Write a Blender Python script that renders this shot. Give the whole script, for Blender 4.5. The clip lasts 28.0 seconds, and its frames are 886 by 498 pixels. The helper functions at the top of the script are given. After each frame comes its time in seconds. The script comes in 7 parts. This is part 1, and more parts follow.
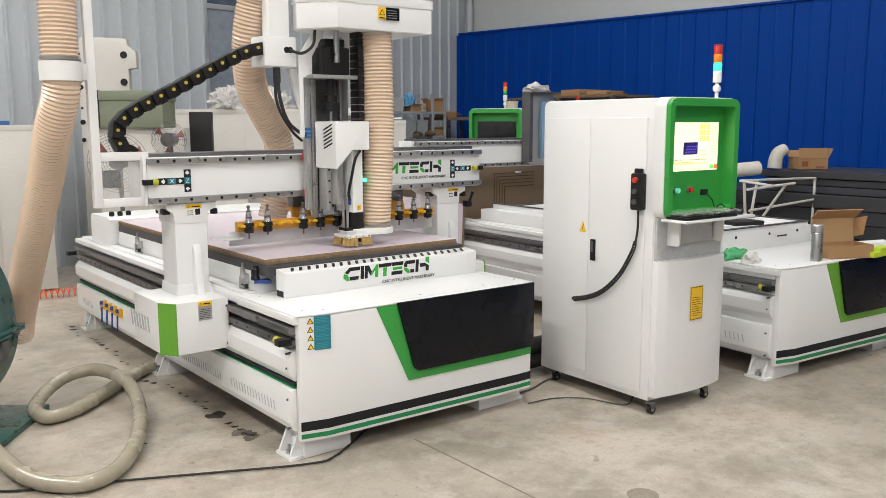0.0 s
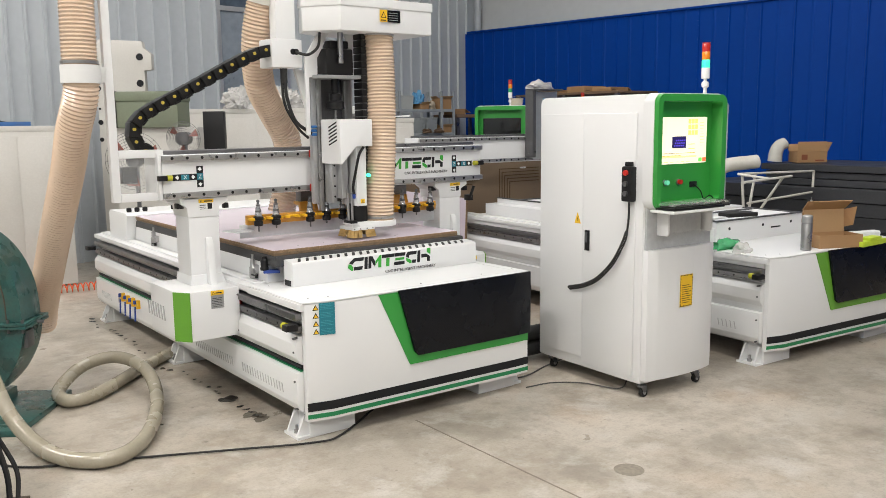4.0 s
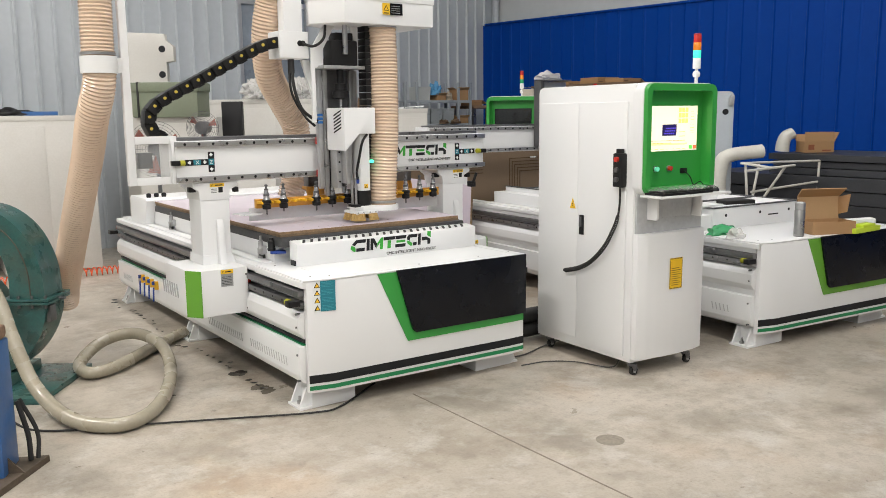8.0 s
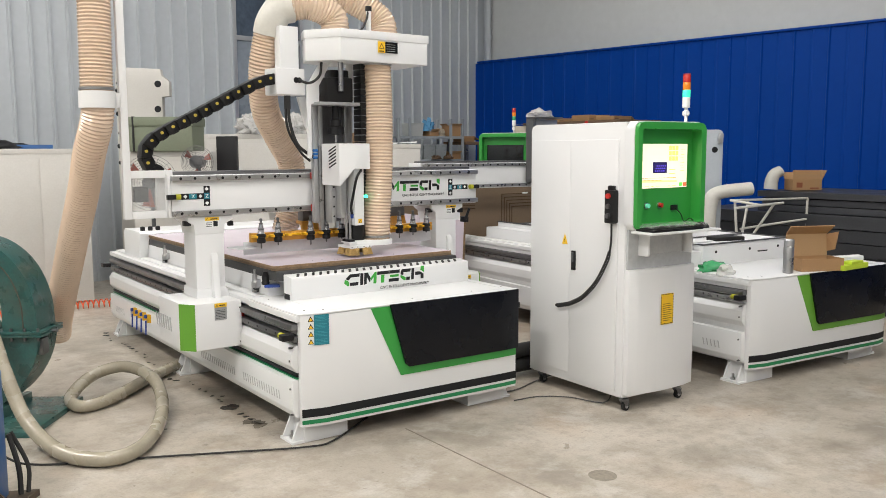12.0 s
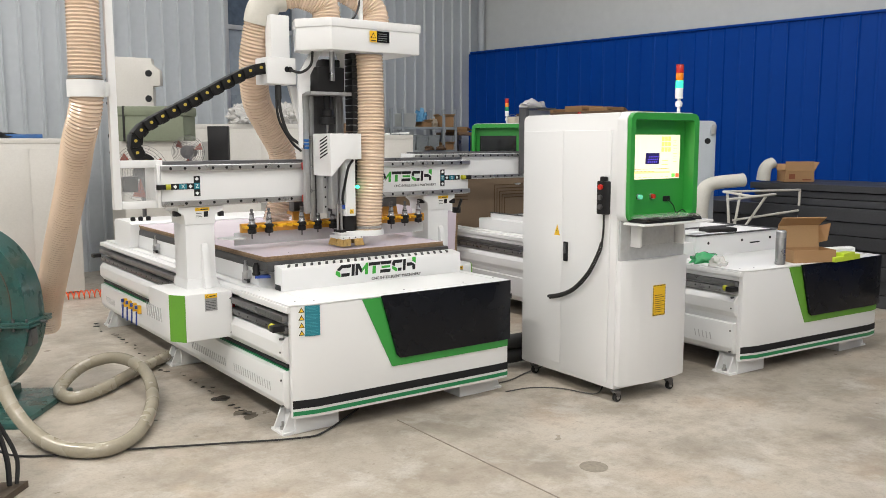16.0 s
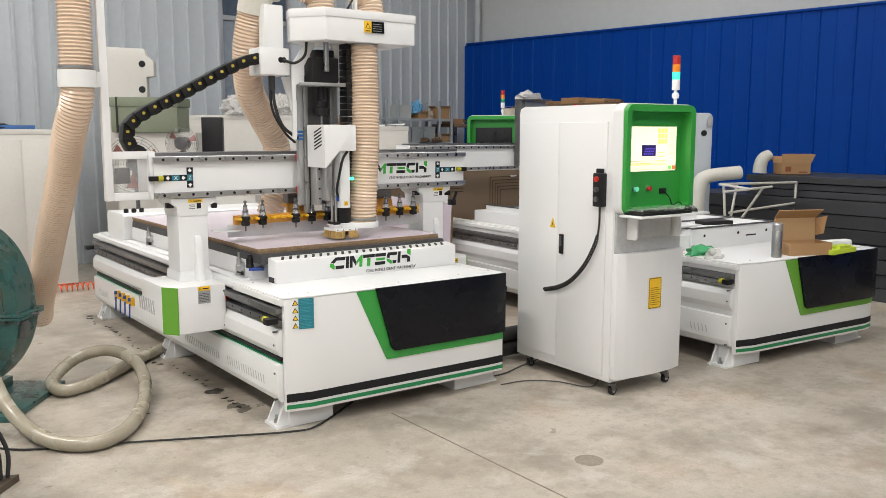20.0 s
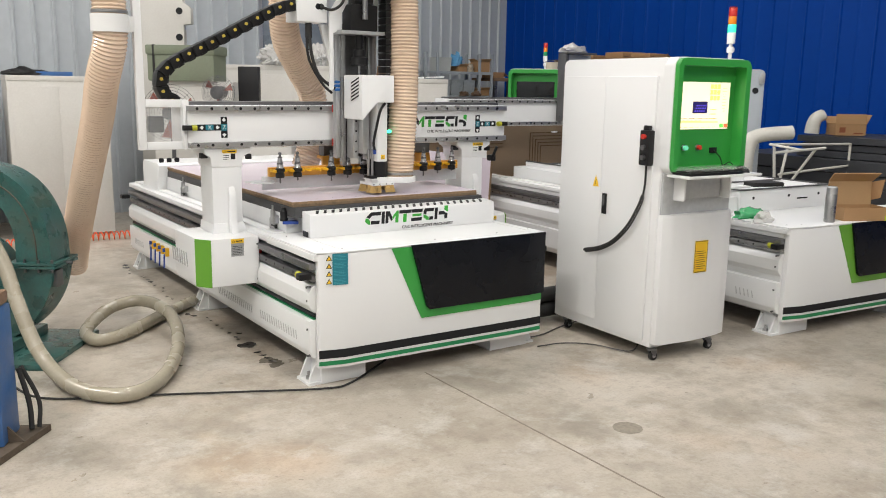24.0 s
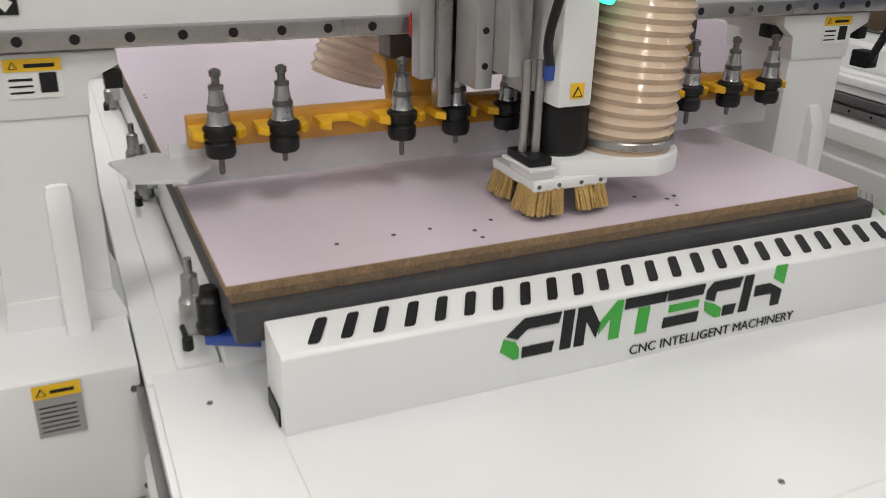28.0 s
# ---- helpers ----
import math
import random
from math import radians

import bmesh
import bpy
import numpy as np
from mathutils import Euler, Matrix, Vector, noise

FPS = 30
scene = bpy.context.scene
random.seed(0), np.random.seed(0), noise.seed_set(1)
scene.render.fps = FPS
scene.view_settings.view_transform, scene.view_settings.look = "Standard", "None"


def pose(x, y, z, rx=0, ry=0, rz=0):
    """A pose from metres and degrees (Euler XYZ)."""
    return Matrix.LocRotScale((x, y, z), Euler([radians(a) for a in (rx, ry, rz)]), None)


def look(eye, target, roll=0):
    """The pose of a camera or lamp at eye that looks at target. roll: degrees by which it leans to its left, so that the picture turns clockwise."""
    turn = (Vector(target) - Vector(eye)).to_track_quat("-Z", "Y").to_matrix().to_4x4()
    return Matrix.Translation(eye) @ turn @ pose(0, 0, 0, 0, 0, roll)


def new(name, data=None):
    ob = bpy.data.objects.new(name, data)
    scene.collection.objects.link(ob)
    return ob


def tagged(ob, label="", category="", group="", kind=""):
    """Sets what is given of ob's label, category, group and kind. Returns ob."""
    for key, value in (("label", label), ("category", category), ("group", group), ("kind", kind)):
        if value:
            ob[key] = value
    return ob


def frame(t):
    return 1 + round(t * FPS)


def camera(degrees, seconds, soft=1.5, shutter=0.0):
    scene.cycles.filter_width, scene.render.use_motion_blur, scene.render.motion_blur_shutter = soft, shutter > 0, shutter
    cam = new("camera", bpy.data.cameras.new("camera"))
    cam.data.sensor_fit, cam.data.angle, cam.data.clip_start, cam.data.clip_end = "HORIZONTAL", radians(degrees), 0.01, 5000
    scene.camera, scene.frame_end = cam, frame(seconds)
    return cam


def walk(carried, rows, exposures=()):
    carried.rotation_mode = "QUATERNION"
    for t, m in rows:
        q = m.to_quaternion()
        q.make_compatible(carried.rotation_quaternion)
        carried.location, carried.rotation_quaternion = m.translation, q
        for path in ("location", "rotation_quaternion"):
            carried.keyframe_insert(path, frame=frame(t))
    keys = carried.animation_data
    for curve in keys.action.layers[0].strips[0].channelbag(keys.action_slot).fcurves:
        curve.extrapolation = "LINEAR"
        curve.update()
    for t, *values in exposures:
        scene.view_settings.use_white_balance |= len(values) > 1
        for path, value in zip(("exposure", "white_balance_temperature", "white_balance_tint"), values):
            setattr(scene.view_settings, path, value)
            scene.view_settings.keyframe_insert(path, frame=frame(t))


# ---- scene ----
LENS = 55.22
cam = camera(LENS, 28.0, soft=0.6, shutter=0.25)
ROWS = [
    (0, 0.099, 0.161, 1.568, -38.32, -8.38, -0.18),
    (0.5, 0.099, 0.171, 1.567, -38.19, -8.55, -0.08),
    (1, 0.106, 0.175, 1.565, -38.20, -8.71, 0.01),
    (1.5, 0.114, 0.181, 1.564, -38.33, -8.99, -0.02),
    (2, 0.143, 0.180, 1.564, -37.81, -9.44, -0.05),
    (2.5, 0.183, 0.139, 1.558, -37.00, -9.35, -0.08),
    (3, 0.132, 0.098, 1.563, -36.88, -8.65, -0.53),
    (3.5, 0.067, 0.042, 1.565, -37.47, -8.65, -0.68),
    (5.5, -0.003, -0.385, 1.548, -35.41, -7.64, -0.55),
    (6, -0.011, -0.380, 1.545, -34.97, -7.49, -0.48),
    (6.5, -0.016, -0.384, 1.545, -34.85, -7.49, -0.44),
    (7, -0.007, -0.372, 1.542, -35.04, -7.88, -0.60),
    (7.5, 0.008, -0.363, 1.539, -35.19, -8.40, -0.65),
    (8, 0.023, -0.354, 1.538, -35.41, -9.01, -0.63),
    (8.5, 0.025, -0.350, 1.538, -35.51, -9.13, -0.68),
    (9, 0.016, -0.360, 1.541, -35.56, -8.58, -0.60),
    (9.5, 0.012, -0.366, 1.542, -35.61, -7.95, -0.53),
    (10, 0.013, -0.367, 1.544, -35.72, -7.61, -0.49),
    (10.5, 0.004, -0.369, 1.542, -35.93, -7.44, -0.31),
    (11, -0.001, -0.366, 1.540, -36.06, -7.28, -0.13),
    (11.5, -0.006, -0.372, 1.545, -36.10, -7.01, -0.12),
    (12, -0.009, -0.376, 1.543, -36.04, -6.66, -0.23),
    (12.5, -0.015, -0.382, 1.544, -36.18, -6.54, -0.22),
    (14.5, -0.009, -0.376, 1.544, -36.18, -6.39, -0.23),
    (15, -0.005, -0.378, 1.545, -36.35, -6.55, -0.23),
    (15.5, 0.003, -0.373, 1.542, -36.41, -6.75, -0.18),
    (16, 0.010, -0.366, 1.540, -36.49, -7.27, -0.09),
    (16.5, 0.017, -0.363, 1.540, -36.41, -7.72, -0.15),
    (17, 0.025, -0.357, 1.538, -36.26, -7.87, -0.18),
    (17.5, 0.033, -0.348, 1.537, -36.21, -7.86, -0.23),
    (18, 0.032, -0.350, 1.536, -36.27, -7.63, -0.19),
    (18.5, 0.033, -0.348, 1.536, -36.52, -7.48, -0.23),
    (19, 0.031, -0.346, 1.540, -36.78, -7.43, -0.28),
    (19.5, 0.031, -0.344, 1.538, -36.77, -7.58, -0.23),
    (20, 0.033, -0.344, 1.537, -36.77, -7.80, 0.01),
    (20.5, 0.030, -0.348, 1.539, -36.77, -7.73, 0.12),
    (22.5, 0.022, -0.350, 1.538, -36.27, -7.45, 0.27),
    (23, 0.025, -0.344, 1.537, -36.33, -7.82, 0.31),
    (23.5, 0.038, -0.334, 1.535, -35.90, -8.65, 0.52),
    (24, 0.104, -0.224, 1.525, -34.37, -10.83, 0.92),
    (24.5, 0.254, 0.085, 1.534, -32.74, -12.59, 0.66),
    (25, 0.489, 0.427, 1.534, -32.04, -13.27, 0.13),
    (25.5, 0.732, 0.737, 1.545, -31.28, -13.74, 0.50),
    (26, 0.996, 1.196, 1.531, -30.68, -15.54, 0.19),
    (26.5, 1.301, 1.669, 1.492, -29.07, -19.11, 1.28),
    (27, 1.539, 2.158, 1.459, -26.21, -21.81, 1.25),
    (27.5, 1.718, 2.578, 1.443, -23.38, -23.21, 1.66),
    (28, 1.846, 2.936, 1.429, -24.85, -23.43, 1.47),
]

def stand(x, y, z, yaw, pitch, roll):
    ahead = Vector((-math.sin(radians(yaw)) * math.cos(radians(pitch)), math.cos(radians(yaw)) * math.cos(radians(pitch)), math.sin(radians(pitch))))
    eye = Vector((x, y, z))
    return look(eye, eye + ahead, roll)


walk(cam, [(t, stand(x, y, z, yaw, pitch, roll)) for t, x, y, z, yaw, pitch, roll in ROWS], [(0.0, 0.05), (25.0, 0.05), (26.0, 0.0), (26.6, -0.30), (27.2, -0.42), (28.0, -0.50)])

# ---- light ----
world = bpy.data.worlds.new("world")
scene.world = world
world.use_nodes = True
wn = world.node_tree.nodes
sky = wn.new("ShaderNodeTexSky")
sky.sky_type, sky.sun_disc, sky.sun_elevation, sky.sun_rotation = "NISHITA", False, radians(40), radians(120)
world.node_tree.links.new(sky.outputs[0], wn["Background"].inputs[0])
wn["Background"].inputs[1].default_value = 0.1
scene.view_settings.exposure = 0.0


def tube_lamp(x, y, z, sx, sy, power):
    data = bpy.data.lights.new("hall_lamp", "AREA")
    data.shape, data.size, data.size_y, data.energy, data.color = "RECTANGLE", sx, sy, power, (1.0, 0.945, 0.885) if x < 0 else (1.0, 0.965, 0.93)
    ob = new("hall_lamp", data)
    ob.location = (x, y, z)


LAMPS = [(x, y) for x in (-2.5, 2.5, 7.0) for y in (-3.5, 1.5, 6.5)]
LAMP_Z = 6.1
for lx, ly in LAMPS:
    tube_lamp(lx, ly, LAMP_Z - 0.09, 0.5, 2.6, {-2.5: 276, 2.5: 142, 7.0: 62}[lx])

# ---- materials ----
MATS = {}


def mat(name, colour, rough=0.5, metal=0.0, vary=0.08, scale=8.0, bump=0.0, fine=60.0, dirt=0.0, dirtcol=(0.2, 0.17, 0.13), spec=0.5, island=0.0, coat=0.0):
    """A principled material: colour varied at two scales, optional grime and relief."""
    if name in MATS:
        return MATS[name]
    m = bpy.data.materials.new(name)
    m.use_nodes = True
    nt = m.node_tree
    n, l = nt.nodes, nt.links
    p = n["Principled BSDF"]
    p.inputs["Roughness"].default_value, p.inputs["Metallic"].default_value = rough, metal
    p.inputs["Specular IOR Level"].default_value = spec
    p.inputs["Coat Weight"].default_value = coat
    geo = n.new("ShaderNodeTexCoord")
    big, small = n.new("ShaderNodeTexNoise"), n.new("ShaderNodeTexNoise")
    for node, sc in ((big, scale), (small, fine)):
        node.inputs["Scale"].default_value = sc
        node.inputs["Detail"].default_value = 5
        l.new(geo.outputs["Object"], node.inputs["Vector"])
    add = n.new("ShaderNodeMath")
    add.operation = "ADD"
    l.new(big.outputs["Fac"], add.inputs[0])
    l.new(small.outputs["Fac"], add.inputs[1])
    ramp = n.new("ShaderNodeMapRange")
    ramp.inputs["From Min"].default_value, ramp.inputs["From Max"].default_value = 0.6, 1.4
    ramp.inputs["To Min"].default_value, ramp.inputs["To Max"].default_value = 1 - vary, 1 + vary
    l.new(add.outputs[0], ramp.inputs["Value"])
    mul = n.new("ShaderNodeMix")
    mul.data_type, mul.blend_type = "RGBA", "MULTIPLY"
    mul.inputs["Factor"].default_value = 1.0
    mul.inputs["A"].default_value = (*colour, 1)
    l.new(ramp.outputs[0], mul.inputs["B"])
    out = mul.outputs["Result"]
    if dirt > 0:
        dn = n.new("ShaderNodeTexNoise")
        dn.inputs["Scale"].default_value, dn.inputs["Detail"].default_value, dn.inputs["Roughness"].default_value = scale * 0.6, 8, 0.7
        l.new(geo.outputs["Object"], dn.inputs["Vector"])
        dr = n.new("ShaderNodeMapRange")
        dr.inputs["From Min"].default_value, dr.inputs["From Max"].default_value = 0.40, 0.80
        dr.inputs["To Max"].default_value = dirt
        l.new(dn.outputs["Fac"], dr.inputs["Value"])
        dm = n.new("ShaderNodeMix")
        dm.data_type = "RGBA"
        dm.inputs["B"].default_value = (*dirtcol, 1)
        l.new(dr.outputs[0], dm.inputs["Factor"])
        l.new(out, dm.inputs["A"])
        out = dm.outputs["Result"]
    if island > 0:
        info = n.new("ShaderNodeObjectInfo")
        ir = n.new("ShaderNodeMapRange")
        ir.inputs["To Min"].default_value, ir.inputs["To Max"].default_value = 1 - island, 1 + island
        l.new(info.outputs["Random"], ir.inputs["Value"])
        im = n.new("ShaderNodeMix")
        im.data_type, im.blend_type = "RGBA", "MULTIPLY"
        im.inputs["Factor"].default_value = 1.0
        l.new(out, im.inputs["A"])
        l.new(ir.outputs[0], im.inputs["B"])
        out = im.outputs["Result"]
    l.new(out, p.inputs["Base Color"])
    rr = n.new("ShaderNodeMapRange")
    rr.inputs["From Min"].default_value, rr.inputs["From Max"].default_value = 0.3, 0.7
    rr.inputs["To Min"].default_value, rr.inputs["To Max"].default_value = max(0.02, rough - min(0.08, vary)), min(1, rough + min(0.08, vary))
    l.new(big.outputs["Fac"], rr.inputs["Value"])
    l.new(rr.outputs[0], p.inputs["Roughness"])
    if bump > 0:
        b = n.new("ShaderNodeBump")
        b.inputs["Strength"].default_value, b.inputs["Distance"].default_value = bump, 0.004
        l.new(small.outputs["Fac"], b.inputs["Height"])
        l.new(b.outputs[0], p.inputs["Normal"])
    MATS[name] = m
    return m


def glow(name, colour, power):
    if name in MATS:
        return MATS[name]
    m = mat(name, colour, 0.3)
    p = m.node_tree.nodes["Principled BSDF"]
    p.inputs["Emission Color"].default_value = (*colour, 1)
    p.inputs["Emission Strength"].default_value = power
    return m


def clear(name, colour, alpha_like=0.7, rough=0.15):
    """Soft translucent plastic: part of the light goes straight on."""
    if name in MATS:
        return MATS[name]
    m = mat(name, colour, rough, vary=0.06)
    nt = m.node_tree
    p = nt.nodes["Principled BSDF"]
    p.inputs["Alpha"].default_value = alpha_like
    return m


WHITE = mat("white_powder_coat", (0.74, 0.75, 0.755), 0.30, vary=0.008, scale=2.2, fine=300, bump=0.04)
WHITE2 = mat("white_sheet_metal", (0.72, 0.73, 0.73), 0.34, vary=0.015, scale=2.5, bump=0.03, fine=200)
GREEN = mat("green_paint", (0.035, 0.30, 0.05), 0.35, vary=0.05, scale=4, bump=0.04, fine=250)
GREEN2 = mat("light_green_paint", (0.12, 0.33, 0.03), 0.35, vary=0.05, scale=4, bump=0.04, fine=250)
STRIPE_GREEN = mat("stripe_green", (0.01, 0.20, 0.07), 0.4)
BLACK = mat("black_panel", (0.004, 0.005, 0.008), 0.26, vary=0.15, scale=6, bump=0.03, fine=200, spec=0.25)
DARK = mat("black_plastic", (0.008, 0.008, 0.009), 0.42, vary=0.15, scale=20, spec=0.35)
RUBBER = mat("black_rubber", (0.015, 0.015, 0.015), 0.7, vary=0.2)
STEEL = mat("ground_steel", (0.42, 0.42, 0.42), 0.32, 0.9, vary=0.12, scale=14, fine=200, dirt=0.25, dirtcol=(0.12, 0.11, 0.1))
STEEL_DARK = mat("oiled_rail_steel", (0.16, 0.16, 0.165), 0.35, 0.8, vary=0.2, scale=10, fine=150)
ALU = mat("milled_aluminium", (0.50, 0.51, 0.52), 0.38, 0.85, vary=0.08, scale=10)
GREY_TABLE = mat("grey_vacuum_table", (0.048, 0.049, 0.052), 0.55, vary=0.25, scale=6)
LILAC = mat("lilac_melamine", (0.63, 0.56, 0.635), 0.24, vary=0.018, scale=2.2, fine=30)
CHIP = mat("chipboard_edge", (0.25, 0.165, 0.095), 0.8, vary=0.5, scale=60, fine=260, bump=0.4)
CHIP_LOW = mat("dark_board_edge", (0.18, 0.125, 0.075), 0.8, vary=0.4, scale=40, fine=200, bump=0.4)
AMBER = mat("amber_tool_bar", (0.58, 0.28, 0.035), 0.4, vary=0.1, scale=12, dirt=0.2)
YELLOW = mat("yellow_plastic", (0.75, 0.42, 0.015), 0.4, vary=0.06)
STICK_Y = mat("yellow_sticker", (0.80, 0.50, 0.02), 0.45, vary=0.03)
TEAL = mat("teal_sticker", (0.015, 0.19, 0.25), 0.4, vary=0.05)
PALE = mat("pale_print", (0.75, 0.77, 0.76), 0.5, vary=0.02)
INK = mat("dark_print", (0.010, 0.011, 0.013), 0.5, vary=0.05, spec=0.3)
LOGO_G = mat("logo_green", (0.04, 0.36, 0.04), 0.45, vary=0.03)
SILVER = mat("silver_sticker", (0.36, 0.37, 0.38), 0.35, 0.4, vary=0.05)
BRISTLE = mat("straw_bristle", (0.42, 0.28, 0.10), 0.85, vary=0.35, scale=40, fine=300, bump=0.6)
HOSE = clear("beige_spiral_hose", (0.73, 0.570, 0.430), 0.76, 0.12)
VHOSE = mat("grey_vacuum_hose", (0.33, 0.30, 0.23), 0.25, vary=0.10, scale=6, fine=60, dirt=0.3, dirtcol=(0.20, 0.17, 0.12), spec=0.6)
BLUEWALL = mat("blue_cladding", (0.0, 0.045, 0.29), 0.46, vary=0.07, scale=0.8, fine=14, bump=0.03, spec=0.12)
GREYWALL = mat("pale_grey_cladding", (0.44, 0.475, 0.505), 0.36, vary=0.06, scale=0.8, fine=14, dirt=0.15, dirtcol=(0.3, 0.3, 0.3))
UPPERWALL = mat("pale_upper_wall", (0.55, 0.57, 0.57), 0.6, vary=0.05, scale=0.7, fine=10)
TEALCAST = mat("dark_teal_cast_paint", (0.020, 0.092, 0.086), 0.30, vary=0.35, scale=9, fine=70, bump=0.15, dirt=0.45, dirtcol=(0.12, 0.075, 0.04))
CARD = mat("cardboard", (0.36, 0.21, 0.10), 0.85, vary=0.08, scale=5, fine=120, dirt=0.1)
CARD_IN = mat("cardboard_inside", (0.42, 0.27, 0.14), 0.85, vary=0.08, scale=5, fine=120)
DARKSHEET = mat("dark_grey_sheets", (0.035, 0.037, 0.042), 0.5, vary=0.25, scale=5, fine=60, island=0.3)
BOARD = mat("brown_hardboard", (0.24, 0.17, 0.11), 0.7, vary=0.10, scale=3, fine=60)
CRATE = mat("olive_green_crate", (0.17, 0.20, 0.14), 0.7, vary=0.12, scale=4, fine=80, dirt=0.2)
FILM = clear("crumpled_plastic_film", (0.72, 0.71, 0.68), 0.55, 0.12)
GREENFILM = clear("green_plastic_film", (0.06, 0.42, 0.16), 0.8, 0.25)
BLUEFILM = clear("blue_plastic_bag", (0.12, 0.36, 0.62), 0.85, 0.25)
ORANGE = mat("orange_air_hose", (0.85, 0.13, 0.04), 0.35, vary=0.05)
RED = mat("red_plastic", (0.55, 0.03, 0.02), 0.35, vary=0.05)
LIME = mat("lime_box", (0.50, 0.65, 0.04), 0.5, vary=0.05)
BLUEPAINT = mat("blue_paint", (0.015, 0.10, 0.30), 0.4, vary=0.12, scale=10, dirt=0.3)
VALVE_BLUE = mat("blue_handle", (0.02, 0.06, 0.30), 0.4)
WINDOW = mat("dim_window_glass", (0.05, 0.072, 0.105), 0.6, vary=0.35, scale=2.5, fine=12, spec=0.3, dirt=0.4, dirtcol=(0.16, 0.2, 0.26))
# lower panes: the hazy reflection on the glass is put into this paler colour
HAZY_REFLECT = mat("hazy_reflection_glass", (0.20, 0.235, 0.28), 0.35, vary=0.25, scale=2.0, fine=12, dirt=0.3, dirtcol=(0.30, 0.33, 0.36))
SCREEN_OFF = mat("dark_screen", (0.01, 0.011, 0.012), 0.12, vary=0.1)
PIPE = mat("off_white_pvc", (0.60, 0.59, 0.54), 0.4, vary=0.05, dirt=0.2)
BROWN = mat("brown_clutter", (0.16, 0.10, 0.06), 0.8, vary=0.3, scale=12, island=0.35)


def concrete():
    m = bpy.data.materials.new("worn_concrete")
    m.use_nodes = True
    n, l = m.node_tree.nodes, m.node_tree.links
    p = n["Principled BSDF"]
    co = n.new("ShaderNodeTexCoord")

    def noise_at(sc, detail=6, rough=0.6, dist=0.0):
        t = n.new("ShaderNodeTexNoise")
        t.inputs["Scale"].default_value, t.inputs["Detail"].default_value = sc, detail
        t.inputs["Roughness"].default_value, t.inputs["Distortion"].default_value = rough, dist
        l.new(co.outputs["Object"], t.inputs["Vector"])
        return t

    def ramp(src, a, b):
        r = n.new("ShaderNodeMapRange")
        r.inputs["From Min"].default_value, r.inputs["From Max"].default_value = a, b
        l.new(src.outputs["Fac"], r.inputs["Value"])
        return r

    def mix(fac, a, b, mode="MIX"):
        k = n.new("ShaderNodeMix")
        k.data_type, k.blend_type = "RGBA", mode
        l.new(fac, k.inputs["Factor"])
        if isinstance(a, tuple):
            k.inputs["A"].default_value = (*a, 1)
        else:
            l.new(a, k.inputs["A"])
        k.inputs["B"].default_value = (*b, 1)
        return k.outputs["Result"]

    broad, patch, mid, grain = noise_at(0.55, 5), noise_at(2.1, 8, 0.68, 0.15), noise_at(6.5, 8, 0.7, 0.1), noise_at(70, 4, 0.7)
    c = mix(ramp(broad, 0.35, 0.65).outputs[0], (0.36, 0.322, 0.268), (0.50, 0.455, 0.39))
    pr = ramp(patch, 0.46, 0.64)
    pr.inputs["To Max"].default_value = 0.85
    c = mix(pr.outputs[0], c, (0.285, 0.245, 0.195))
    cl = ramp(noise_at(1.3, 9, 0.7, 0.25), 0.50, 0.62)
    cl.inputs["To Max"].default_value = 0.75
    c = mix(cl.outputs[0], c, (0.25, 0.225, 0.185))
    md = ramp(noise_at(14, 6, 0.65, 0.1), 0.52, 0.70)
    md.inputs["To Max"].default_value = 0.45
    c = mix(md.outputs[0], c, (0.21, 0.185, 0.15))
    ru = ramp(noise_at(1.1, 4, 0.5, 0.2), 0.56, 0.74)
    ru.inputs["To Max"].default_value = 0.45
    c = mix(ru.outputs[0], c, (0.42, 0.27, 0.15))
    sp = ramp(noise_at(26, 2, 0.5, 0.0), 0.70, 0.76)
    sp.inputs["To Max"].default_value = 0.7
    c = mix(sp.outputs[0], c, (0.15, 0.125, 0.10))
    k = ramp(mid, 0.55, 0.80)
    k.inputs["To Max"].default_value = 0.8
    c = mix(k.outputs[0], c, (0.20, 0.17, 0.135))
    w = ramp(noise_at(3.4, 8, 0.7, 0.2), 0.52, 0.66)
    w.inputs["To Max"].default_value = 0.6
    c = mix(w.outputs[0], c, (0.52, 0.50, 0.46))
    g = ramp(grain, 0.48, 0.72)
    g.inputs["To Max"].default_value = 0.36
    c = mix(g.outputs[0], c, (0.18, 0.16, 0.13))
    l.new(c, p.inputs["Base Color"])
    r = ramp(patch, 0.3, 0.7)
    r.inputs["To Min"].default_value, r.inputs["To Max"].default_value = 0.26, 0.50
    l.new(r.outputs[0], p.inputs["Roughness"])
    b = n.new("ShaderNodeBump")
    b.inputs["Strength"].default_value, b.inputs["Distance"].default_value = 0.15, 0.003
    l.new(grain.outputs["Fac"], b.inputs["Height"])
    l.new(b.outputs[0], p.inputs["Normal"])
    return m


CONCRETE = concrete()
STAIN = mat("oil_stain", (0.055, 0.05, 0.045), 0.25, vary=0.3, scale=12)
GROOVE = mat("floor_joint", (0.22, 0.19, 0.155), 0.8, vary=0.3)


# ---- shape helpers ----
def bm_new():
    return bmesh.new()


